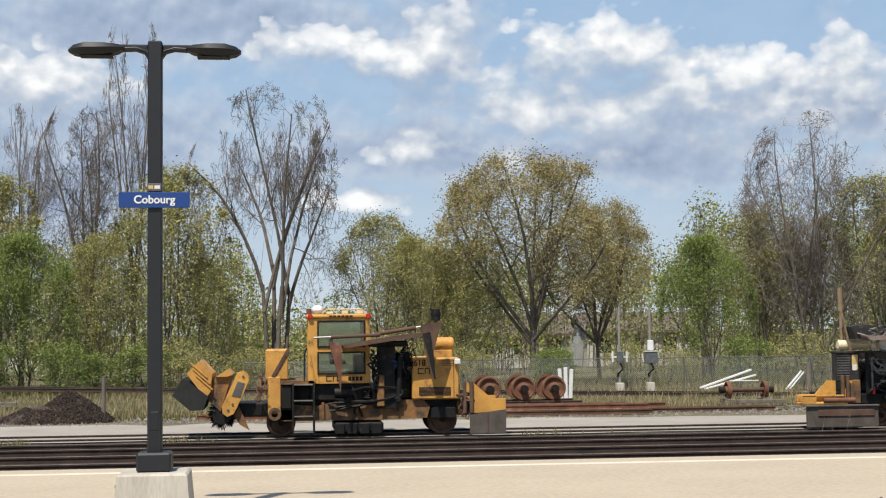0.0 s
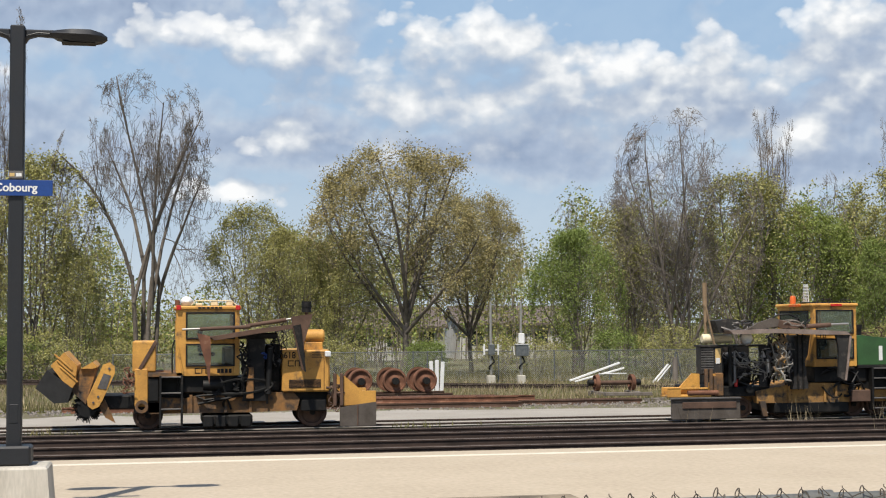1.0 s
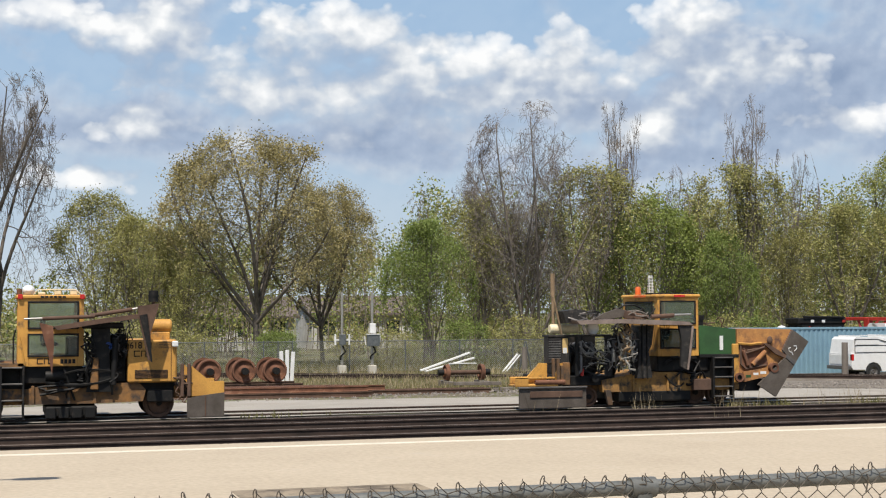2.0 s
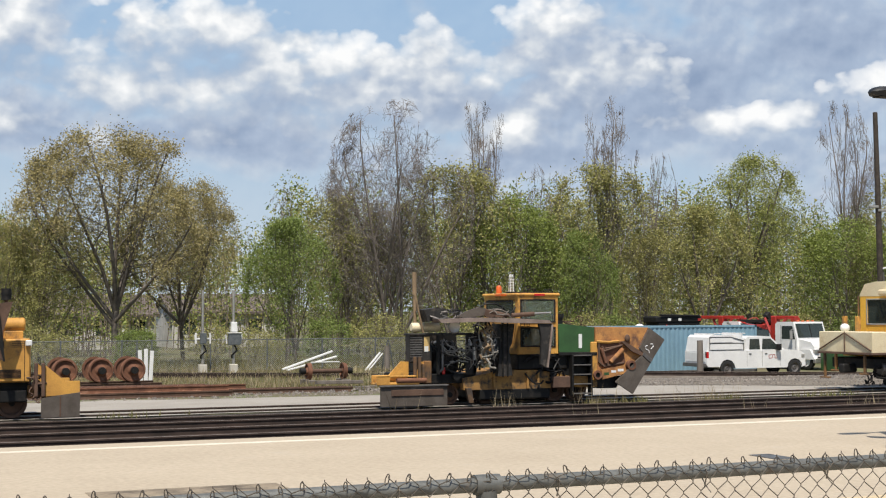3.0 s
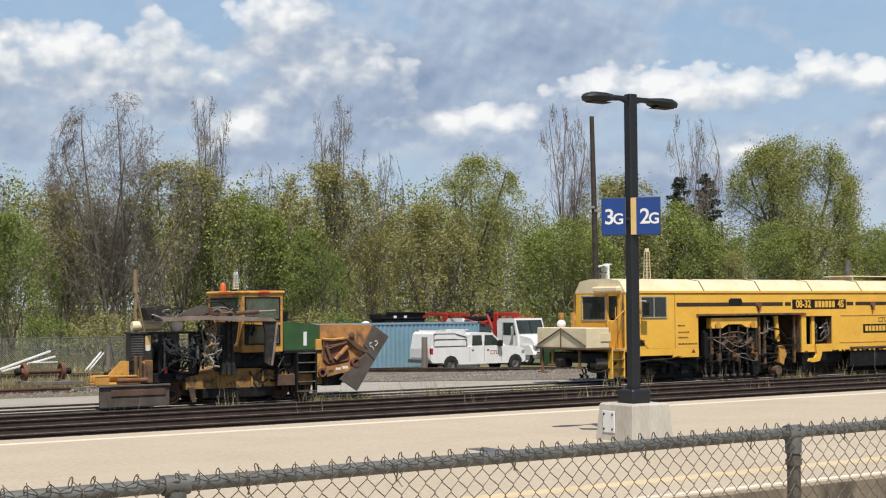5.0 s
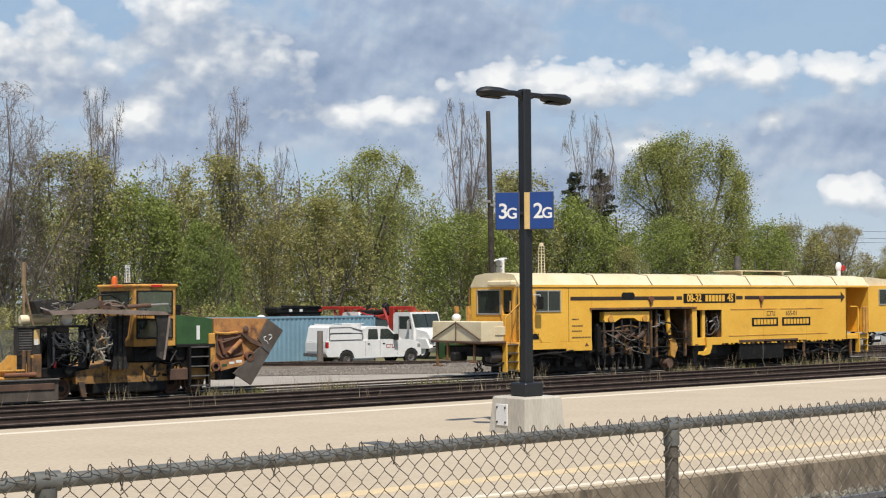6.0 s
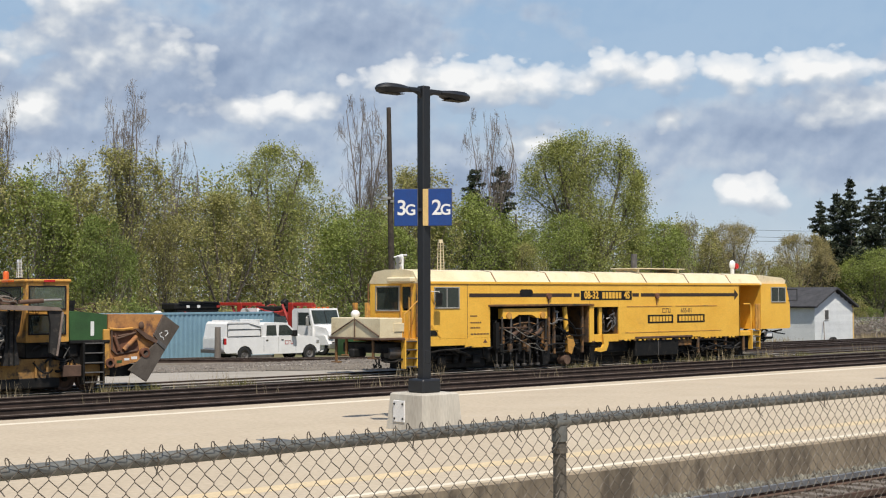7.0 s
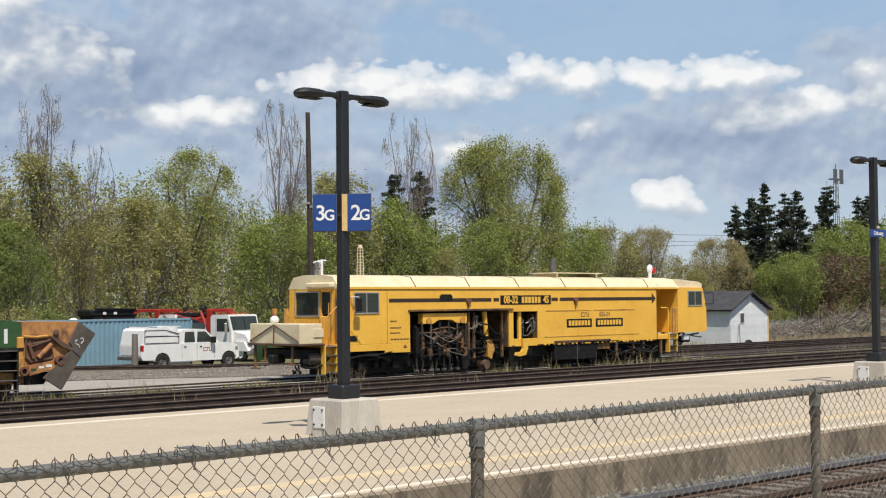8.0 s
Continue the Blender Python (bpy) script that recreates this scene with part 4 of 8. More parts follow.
    g.tube([(-0.5, -0.9, 3.26), (-0.4, -0.9, 3.38), (0.55, -0.9, 3.38), (0.68, -0.9, 3.26)], 0.015)
    part("roof_rack", g, M["uni_roof"], t, "pale lamps and rail on the roof")
    # front post, deck and ladder
    part("tool_locker", Geo().box(-2.02, -1.42, n + 0.05, 0.9, 1.52, 2.32, 0.03), M["mow_yellow"], t, "orange locker with a steel brace")
    part("locker_brace", Geo().box(-0.05, 0.05, -0.03, 0.0, -0.42, 0.42, 0.01, pose(-1.62, n + 0.05, 1.95, 0, 30)), M["rust_dark"], t)
    part("front_post", Geo().box(-1.96, -1.62, n + 0.02, 0.9, 0.62, 1.6, 0.02), M["mow_yellow"], t)
    part("deck", Geo().box(-1.62, -0.72, n, 1.1, 1.38, 1.5, 0.015), M["mow_dirty"], t)
    part("deck_box", Geo().box(-1.62, -1.34, n + 0.05, 0.9, 0.75, 1.36, 0.02), M["black"], t)
    ladder(t, -1.33, -0.72, n - 0.1, 0.07, 1.42, 4)
    part("handrail", Geo().tube([(-1.0, n, 1.5), (-1.0, n, 2.15), (-0.94, n, 2.35)], 0.02), M["black"], t)
    hoses(t, 4, 12, -2.25, -1.9, n, n + 0.3, 0.95, 1.6, "rust", 0.018)
    # broom end
    part("broom_beam", Geo().box(-3.0, -1.88, n + 0.3, 0.7, 0.55, 0.90, 0.03), M["black"], t)
    part("tow_eye", Geo().revolve([(-0.06, 0.09), (-0.06, 0.17), (0.06, 0.17), (0.06, 0.09), (-0.06, 0.09)], (-1.78, n - 0.02, 0.62), "y", 16), M["mow_dirty"], t)
    hop = part("hopper", Geo().prism([(-4.08, 1.71), (-3.74, 2.05), (-3.42, 1.70), (-3.45, 1.25), (-3.58, 1.06)], n, 0.9), M["mow_yellow"], t, "bright orange raised conveyor hopper")
    part("rubber_flap", Geo().prism([(-4.45, 1.14), (-4.16, 1.60), (-3.52, 1.12), (-3.64, 0.76), (-3.98, 0.74)], n - 0.04, 0.86), M["rubber"], hop, "black rubber flap")
    for i in range(3):
        part("rib", Geo().box(-0.30, 0.30, -0.02, 0.0, -0.025, 0.025, 0.008, pose(-3.76 + 0.07 * i, n - 0.01, 1.80 - 0.16 * i, 0, 42)), M["mow_yellow"], hop)
    part("hopper_slot", Geo().box(-0.16, 0.16, -0.012, 0.0, -0.04, 0.04, 0.01, pose(-3.68, n - 0.005, 1.62, 0, 42)), M["black"], hop)
    sh = part("broom_shroud", Geo().prism([(-3.57, 1.05), (-3.33, 1.62), (-3.02, 1.74), (-2.92, 1.62), (-3.2, 0.70)], n + 0.12, 0.9), M["mow_dirty"], t, "rusty orange broom cover")
    part("shroud_lip", Geo().prism([(-3.33, 1.62), (-3.02, 1.80), (-2.90, 1.66), (-3.02, 1.62)], n + 0.02, 0.95), M["mow_yellow"], sh)
    arm = [(-3.16 + 0.0, 0.85), (-3.14, 0.66), (-3.02, 0.57), (-2.86, 0.64), (-2.77, 0.80), (-2.46, 1.50), (-2.47, 1.68), (-2.60, 1.78), (-2.76, 1.72)]
    ar = part("broom_arm", Geo().prism(arm, n - 0.05, n + 0.12), M["mow_yellow"], t, "orange chain case of the broom")
    part("arm_plate", Geo().prism([(-2.90, 1.12), (-2.74, 1.50), (-2.56, 1.44), (-2.68, 1.08)], n - 0.065, n - 0.05), M["steel"], ar)
    for x, z in ((-3.0, 0.75), (-2.88, 0.9), (-2.6, 1.62)):
        part("bolt", Geo().cyl((x, n - 0.05, z), (x, n - 0.075, z), 0.03, n=8), M["steel"], ar)
    br = part("broom", Geo().cyl((-3.17, n + 0.15, 0.60), (-3.17, 0.85, 0.60), 0.24, n=20), M["black"], t, "round black bristle broom")
    rg = random.Random(8)
    g = Geo()
    for i in range(260):
        a, y = rg.uniform(0, 2 * math.pi), rg.uniform(n + 0.12, 0.85)
        l = rg.uniform(0.34, 0.42)
        g.cyl((-3.17 + 0.2 * math.cos(a), y, 0.60 + 0.2 * math.sin(a)), (-3.17 + l * math.cos(a + 0.1), y + rg.uniform(-0.03, 0.03), 0.60 + l * math.sin(a + 0.1)), 0.022, 0.012, 4, False)
    tagged(part("bristles", g, M["rubber"], br), kind="stuff")
    part("deflector", Geo().prism([(-2.72, 0.84), (-2.44, 0.2), (-2.7, 0.35), (-2.85, 0.6)], n + 0.1, n + 0.16), M["mow_dirty"], t)
    # mast and folded wing
    part("mast", Geo().prism([(0.95, 2.5), (1.42, 2.5), (1.40, 1.5), (1.46, 0.72), (0.82, 0.72), (0.98, 1.5)], n + 0.02, n + 0.5), M["black"], t, "greasy black lifting mast")
    part("mast_slide", Geo().box(0.92, 1.12, n - 0.06, n + 0.02, 0.78, 1.62, 0.02), M["mow_dirty"], t)
    wing = part("wing_beam", Geo().prism([(-0.03, 2.43), (1.17, 2.62), (2.29, 2.76), (2.36, 2.66), (1.17, 2.50), (0.07, 2.33)], n - 0.55, n - 0.05), M["rust_dark"], t, "rust-brown folded wing blade")
    part("wing_blade", Geo().prism([(-0.38, 2.53), (-0.04, 2.44), (-0.02, 1.9), (-0.06, 1.21), (-0.16, 1.75)], n - 0.6, n - 0.5), M["rust"], wing)
    part("wing_blade", Geo().prism([(2.06, 2.94), (2.62, 3.01), (2.39, 2.23), (2.43, 1.49), (2.33, 1.56), (2.09, 2.66)], n - 0.58, n - 0.48), M["rust_dark"], wing)
    part("wing_edge", Geo().prism([(2.1, 2.7), (2.3, 2.74), (2.44, 1.5), (2.4, 1.5)], n - 0.64, n - 0.60), M["black"], wing)
    part("ram", Geo().cyl((-0.3, n - 0.35, 2.63), (1.0, n - 0.35, 2.68), 0.05), M["rust_dark"], wing)
    part("ram", Geo().cyl((0.9, n - 0.3, 2.70), (1.95, n - 0.3, 2.86), 0.055), M["rust_dark"], wing)
    part("ram_rod", Geo().cyl((1.9, n - 0.3, 2.855), (2.5, n - 0.3, 2.95), 0.03), M["chrome"], wing, "bright piston rod")
    part("ram_rod", Geo().cyl((-0.75, n - 0.35, 2.62), (-0.2, n - 0.35, 2.64), 0.028), M["chrome"], wing, "bright piston rod")
    hoses(t, 5, 22, 1.35, 1.95, n + 0.05, n + 0.5, 1.2, 2.65, "black", 0.018)
    hoses(t, 6, 5, 1.35, 1.9, n, n + 0.3, 1.6, 2.4, "steel", 0.02)
    hoses(t, 16, 2, 1.3, 1.6, n, n + 0.1, 1.7, 2.2, "sign_blue", 0.02)
    part("valve_block", Geo().box(1.45, 1.85, n + 0.35, 0.8, 0.95, 2.2, 0.03), M["black"], t)
    part("mast_head", Geo().box(0.7, 1.75, n - 0.1, n + 0.5, 2.36, 2.52, 0.03), M["black"], t)
    part("mast_ram", Geo().cyl((1.5, n + 0.0, 0.9), (1.55, n + 0.0, 2.1), 0.08, n=12), M["black"], t)
    hoses(t, 17, 14, 0.75, 1.0, n - 0.1, n + 0.1, 0.9, 2.3, "black", 0.025)
    hoses(t, 18, 10, -0.8, 1.8, n + 0.02, n + 0.12, 0.5, 1.35, "black", 0.03)
    part("pump", Geo().cyl((-0.2, n + 0.1, 1.15), (0.3, n + 0.1, 1.15), 0.14, n=14), M["black"], t)
    # engine housing
    ho = part("engine_housing", Geo().box(1.87, 3.14, n, 1.0, 0.94, 2.06, 0.04), M["mow_yellow"], t, "orange engine housing with a grille")
    part("louvre_panel", Geo().box(2.05, 2.9, n - 0.012, n, 1.05, 1.27, 0.02), M["black"], ho)
    for i in range(6):
        part("louvre", Geo().box(2.06, 2.89, n - 0.022, n - 0.008, 1.07 + 0.033 * i, 1.08 + 0.033 * i), M["mow_dirty"], ho)
    part("housing_seam", Geo().box(2.98, 2.995, n - 0.004, n, 0.96, 2.0), M["black"], ho)
    writing("unit_number", "618", 0.24, M["black"], ho, (2.07, n - 0.004, 1.91), bold=0.004, wide=0.9)
    writing("unit_number", "1", 0.24, M["black"], ho, (2.46, n - 0.004, 1.91), bold=0.004)
    logo_bars(ho, 2.02, 1.62, n - 0.003, 0.16, "black")
    for i in range(4):
        part("vent_slot", Geo().box(2.66, 2.98, n - 0.006, n, 1.84 + 0.045 * i, 1.855 + 0.045 * i), M["mow_dirty"], ho)
    part("work_light", Geo().box(3.0, 3.16, n - 0.12, n - 0.01, 1.87, 2.02, 0.02), M["white"], ho, "white work light")
    part("air_tank", Geo().revolve([(-0.28, 0.001), (-0.28, 0.15), (-0.24, 0.18), (0.24, 0.18), (0.28, 0.15), (0.28, 0.001)], (2.75, n + 0.4, 2.42), "x", 20), M["mow_yellow"], t, "orange air cleaner drum")
    part("tank_saddle", Geo().box(2.5, 2.98, n + 0.25, n + 0.55, 2.05, 2.26, 0.02), M["mow_yellow"], t)
    part("exhaust", Geo().cyl((2.57, n + 0.5, 2.0), (2.57, n + 0.5, 3.08), 0.05), M["rust_dark"], t)
    part("rain_cap", Geo().cyl((2.57, n + 0.5, 3.06), (2.57, n + 0.5, 3.36), 0.13, n=16).cyl((2.57, n + 0.5, 3.2), (2.57, n + 0.5, 3.24), 0.145, n=16), M["black"], t)
    # rear wing and plough
    part("rear_bracket", Geo().prism([(3.50, 1.34), (3.56, 1.34), (4.02, 0.94), (4.40, 0.94), (4.40, 0.62), (3.5, 0.55)], n + 0.1, n + 0.22), M["mow_yellow"], t, "orange rear bracket")
    part("rear_bracket", Geo().prism([(3.50, 1.34), (3.56, 1.34), (4.02, 0.94), (4.40, 0.94), (4.40, 0.62), (3.5, 0.55)], 0.7, 0.82), M["mow_yellow"], t, "orange rear bracket")
    part("rear_frame", Geo().box(3.1, 4.2, n + 0.3, 0.7, 0.5, 0.85, 0.03), M["mow_dirty"], t)
    for x in (3.24, 3.42):
        part("rear_post", Geo().box(x, x + 0.09, n + 0.02, n + 0.12, 0.55, 1.42, 0.015), M["rust_dark"], t)
    bl = part("side_blade", Geo().prism([(3.38, 0.52), (3.85, 0.60), (4.36, 0.66), (4.35, 0.03), (3.38, 0.03)], n - 0.25, n - 0.2), M["blade"], t, "dull steel side blade")
    part("blade_rib", Geo().box(3.84, 3.87, n - 0.27, n - 0.25, 0.04, 0.58), M["rust_dark"], bl)
    hoses(t, 7, 8, 3.1, 3.6, n, n + 0.2, 0.5, 1.2, "rust_dark", 0.02)
    return t


def regulator_east():
    t = thing("ballast_regulator", "grimy dark track machine with orange cab and bucket", "rail machine", (19.0, 39.27, 0.0), "yard track machines")
    n, f = -1.27, 1.2
    ch = part("chassis", Geo().prism([(-2.15, 0.76), (-0.91, 0.98), (0.33, 0.96), (1.3, 0.78), (2.3, 0.72), (2.3, 0.42), (-2.12, 0.42)], n + 0.12, f - 0.12), M["mow_grimy"], t, "oily orange and black chassis")
    for x in (-1.2, -0.1, 0.25, 1.0):
        part("gusset", Geo().box(x, x + 0.07, n + 0.05, n + 0.13, 0.42, 0.92, 0.01), M["mow_grimy"], ch)
    part("engine_bed", Geo().box(-3.8, -1.7, n + 0.2, f - 0.2, 0.62, 0.9, 0.02), M["black"], t)
    for x, r in ((-2.44, 0.28), (1.0, 0.34), (1.75, 0.34), (-1.3, 0.3)):
        for y in (-0.77, 0.77):
            rail_wheel(t, x, y, r, "rust_dark", -1 if y < 0 else 1)
        part("axle", Geo().cyl((x, -0.75, r), (x, 0.75, r), 0.06), M["black"], t)
    part("work_head", Geo().box(-1.6, 0.7, n + 0.1, f - 0.1, 0.12, 0.44, 0.04), M["black"], t, "greasy black ballast plough")
    part("foot", Geo().prism([(-2.1, 0.48), (-1.92, 0.48), (-1.86, 0.06), (-2.0, 0.06)], n + 0.0, n + 0.1), M["mow_dirty"], t)
    # low wing in front
    bl = part("side_blade", Geo().prism([(-4.81, 0.61), (-2.78, 0.57), (-2.78, 0.03), (-4.81, 0.03)], n - 0.2, n - 0.12), M["blade"], t, "worn brown steel blade")
    part("blade_lip", Geo().box(-4.84, -2.76, n - 0.26, n - 0.1, 0.58, 0.63, 0.01), M["steel"], bl)
    part("blade_rib", Geo().box(-4.5, -2.9, n - 0.23, n - 0.2, 0.32, 0.5, 0.01), M["rust_dark"], bl)
    part("wing_frame", Geo().box(-4.90, -3.6, n - 0.12, n + 0.5, 0.63, 0.70, 0.02).box(-4.90, -4.50, n - 0.12, n - 0.06, 0.66, 0.9, 0.015).box(-4.90, -3.6, n + 0.3, n + 0.4, 0.7, 0.9, 0.02).box(-4.90, -3.7, n - 0.12, n - 0.06, 0.85, 0.90, 0.01), M["mow_yellow"], t, "orange wing frame")
    part("wing_gusset", Geo().prism([(-4.45, 0.89), (-4.07, 1.29), (-3.84, 1.28), (-3.84, 0.89)], n + 0.15, n + 0.22), M["mow_yellow"], t)
    part("wing_gusset", Geo().prism([(-3.75, 0.70), (-3.5, 1.28), (-3.42, 1.28), (-3.42, 0.70)], n + 0.0, n + 0.07), M["mow_yellow"], t)
    part("wing_ram", Geo().cyl((-4.3, n - 0.1, 0.75), (-3.4, n - 0.1, 0.75), 0.07), M["rust"], t)
    for x in (-3.76, -3.62, -3.5):
        part("lift_bar", Geo().box(x, x + 0.08, n - 0.1, n, 0.7, 1.42 - 0.2 * (x > -3.55), 0.01), M["mow_dirty"], t)
    part("bracket", Geo().box(-3.42, -3.2, n - 0.05, n + 0.1, 0.65, 1.3, 0.02), M["mow_dirty"], t)
    # engine
    rd = part("radiator", Geo().box(-3.83, -3.16, n + 0.1, n + 0.45, 1.25, 2.05, 0.03), M["dusty_black"], t, "black radiator block")
    part("label_plate", Geo().box(-3.38, -3.21, n + 0.085, n + 0.097, 1.58, 1.99, 0.004), M["sign_yellow"], rd)
    part("label_plate", Geo().box(-3.37, -3.25, n + 0.08, n + 0.085, 1.56, 1.72), M["white"], rd)
    g = Geo()
    for i in range(9):
        g.box(-3.80, -3.44, n + 0.085, n + 0.1, 1.40 + 0.07 * i, 1.43 + 0.07 * i)
    part("grille", g, M["steel"], rd)
    part("engine_roof", Geo().box(-3.84, -1.85, n + 0.05, n + 0.55, 2.03, 2.09, 0.01), M["dusty_black"], t)
    part("engine_back", Geo().box(-3.1, -1.8, 0.1, 1.0, 0.9, 2.05, 0.02), M["black"], t)
    en = part("engine", Geo().box(-2.85, -2.1, -0.75, 0.1, 0.95, 1.7, 0.06), M["dusty_black"], t, "oily diesel engine")
    part("rocker_cover", Geo().box(-2.75, -2.2, -0.7, -0.1, 1.7, 1.85, 0.05), M["steel"], en)
    part("oil_filter", Geo().cyl((-2.6, -0.85, 1.1), (-2.6, -0.85, 1.4), 0.07), M["black"], en)
    part("fan", Geo().revolve([(0, 0.05), (0, 0.34), (0.05, 0.34), (0.05, 0.05)], (-2.95, -0.4, 1.45), "x", 20), M["black"], en)
    part("pulley", Geo().revolve([(-0.08, 0.02), (-0.08, 0.11), (0, 0.08), (0.08, 0.11), (0.08, 0.02)], (-2.38, n + 0.1, 0.82), "y", 16), M["black"], en)
    part("extinguisher", Geo().cyl((-2.76, n + 0.12, 0.9), (-2.76, n + 0.12, 1.1), 0.05), M["lens_red"], t)
    for x in (-2.98, -1.85):
        part("frame_post", Geo().box(x, x + 0.09, n + 0.05, n + 0.14, 0.9, 2.05, 0.01), M["black"], t)
    part("side_panel", Geo().box(-2.08, -1.76, n + 0.05, n + 0.1, 0.88, 2.06, 0.01), M["dusty_black"], t)
    part("label_plate", Geo().box(-2.0, -1.88, n + 0.04, n + 0.05, 1.72, 1.9), M["white"], t)
    part("filter_can", Geo().cyl((-1.82, n + 0.0, 1.3), (-1.82, n + 0.0, 1.68), 0.07), M["chrome"], t)
    part("pipe", Geo().tube([(-2.8, n + 0.1, 1.9), (-2.8, n + 0.1, 1.05), (-2.95, n + 0.1, 0.95)], 0.05, 8), M["steel"], t)
    hoses(t, 21, 26, -3.05, -1.85, n + 0.1, n + 0.5, 0.95, 1.95, "dusty_black", 0.022)
    hoses(t, 65, 14, -2.95, -1.85, n - 0.06, n + 0.12, 0.95, 1.95, "hose_pale", 0.014)
    hoses(t, 22, 8, -2.9, -1.9, n + 0.05, n + 0.3, 1.0, 1.9, "steel", 0.012)
    part("muffler", Geo().revolve([(-0.44, 0.001), (-0.44, 0.11), (-0.40, 0.135), (0.40, 0.135), (0.44, 0.11), (0.44, 0.001)], (-3.26, n + 0.3, 2.26), "x", 20), M["uni_roof"], t, "pale cream exhaust silencer")
    part("work_light", Geo().revolve([(-0.05, 0.001), (-0.05, 0.10), (-0.07, 0.17), (-0.02, 0.20), (0.1, 0.12), (0.12, 0.001)], (-2.5, n - 0.02, 2.27), "y", 20), M["chrome"], t, "large round work lamp")
    part("exhaust", Geo().cyl((-3.53, n + 0.4, 2.1), (-3.55, n + 0.4, 3.6), 0.05).cyl((-3.55, n + 0.4, 3.2), (-3.55, n + 0.4, 3.86), 0.065), M["tan_paint"], t, "brown exhaust stack")
    part("prop_bar", Geo().cyl((-3.40, n + 0.1, 2.1), (-3.65, n + 0.1, 3.2), 0.03), M["tan_paint"], t)
    # folded wing over the engine
    wi = part("wing_plate", Geo().prism([(-3.3, 2.5), (-1.86, 2.54), (-0.77, 2.51), (0.23, 2.45), (0.35, 2.36), (-0.77, 2.37), (-1.86, 2.42), (-3.17, 2.39)], n - 0.75, n - 0.1), M["wing_steel"], t, "rusty folded wing plate")
    part("wing_flap", Geo().prism([(-0.07, 2.35), (0.36, 2.35), (0.36, 2.11), (0.25, 1.44), (0.19, 1.07), (0.09, 1.1), (-0.02, 1.17), (0.01, 1.95)], n - 0.7, n - 0.6), M["dusty_black"], wi, "dark hanging flap")
    part("wing_edge", Geo().tube([(0.36, n - 0.72, 2.32), (0.26, n - 0.72, 1.5), (0.19, n - 0.72, 1.07)], 0.035, 6), M["wing_steel"], wi)
    part("guard", Geo().prism([(-3.53, 2.77), (-3.14, 2.82), (-2.84, 2.79), (-2.8, 2.6), (-3.11, 2.49), (-3.4, 2.42)], n - 0.3, n + 0.3), M["dusty_black"], wi, "bent dark guard sheet")
    part("guard", Geo().prism([(-2.65, 2.55), (-2.4, 2.7), (-1.95, 2.84), (-1.73, 2.8), (-1.79, 2.6), (-2.22, 2.54)], n - 0.6, n - 0.5), M["blade"], wi, "bent brown guard sheet")
    part("guard", Geo().prism([(-1.98, 2.86), (-1.71, 2.81), (-1.38, 2.68), (-1.01, 2.54), (-1.62, 2.55)], n - 0.4, n - 0.3), M["rust_dark"], wi)
    part("ram", Geo().cyl((-1.74, n - 0.3, 2.76), (-0.86, n - 0.3, 2.59), 0.06), M["rust_dark"], wi)
    part("ram", Geo().cyl((-0.86, n - 0.5, 2.6), (-0.14, n - 0.5, 2.64), 0.065), M["rust_dark"], wi)
    part("ram_rod", Geo().cyl((-0.16, n - 0.5, 2.65), (0.42, n - 0.5, 2.67), 0.03), M["chrome"], wi, "bright piston rod")
    hoses(wi, 61, 14, -3.4, -2.34, n - 0.5, n - 0.1, 2.5, 2.72, "steel", 0.022)
    hoses(wi, 62, 8, -1.86, -0.76, n - 0.5, n - 0.1, 2.5, 2.75, "wood_grey", 0.018)
    hoses(t, 23, 12, -3.1, -0.5, n - 0.3, n + 0.3, 2.5, 2.85, "black", 0.025)
    part("mast", Geo().prism([(-1.09, 2.35), (-0.6, 2.35), (-0.68, 1.78), (-0.78, 1.6), (-0.67, 0.83), (-1.15, 0.81), (-1.08, 1.62)], n - 0.15, n + 0.4), M["dusty_black"], t, "greasy black lifting mast")
    part("mast_rib", Geo().box(-1.02, -0.97, n - 0.2, n - 0.15, 0.8, 2.4, 0.01).box(-0.86, -0.82, n - 0.2, n - 0.15, 0.8, 2.4, 0.01), M["black"], t)
    hoses(t, 63, 22, -1.85, -1.14, n - 0.5, n - 0.1, 1.0, 2.4, "hose_pale", 0.02)
    hoses(t, 64, 8, -1.82, -1.39, n - 0.5, n - 0.2, 1.4, 2.4, "tan_paint", 0.03)
    hoses(t, 24, 24, -1.95, -1.15, n - 0.1, n + 0.3, 0.9, 2.4, "dusty_black", 0.024)
    hoses(t, 25, 12, -1.95, -1.15, n - 0.12, n + 0.2, 1.0, 2.4, "wood_grey", 0.018)
    hoses(t, 26, 8, -1.95, -1.15, n - 0.1, n + 0.2, 1.0, 2.3, "steel", 0.02)
    part("tan_plate", Geo().prism([(-1.75, 2.0), (-1.5, 2.1), (-1.5, 1.6), (-1.7, 1.2)], n + 0.1, n + 0.14), M["mow_dirty"], t)
    # cab
    cab = hollow_cab(t, "orange cab with large windows", -0.41, 0.92, n, 1.15, 1.44, 3.18, -0.30, 0.78, [(1.70, 2.20), (2.42, 3.03)])
    part("cab_roof", Geo().box(-0.47, 0.98, n - 0.05, 1.2, 3.16, 3.26, 0.035), M["mow_yellow"], cab)
    framed_window(cab, -0.30, 0.78, 2.42, 3.03, n, pane="glass_clear")
    framed_window(cab, -0.30, 0.78, 1.70, 2.20, n, pane="glass_clear")
    part("seat", Geo().box(0.0, 0.45, -0.3, 0.2, 1.9, 2.0, 0.04).box(0.4, 0.5, -0.3, 0.2, 2.0, 2.62, 0.04).box(0.2, 0.3, -0.1, 0.0, 1.49, 1.9), M["black"], cab, "dark operator seat")
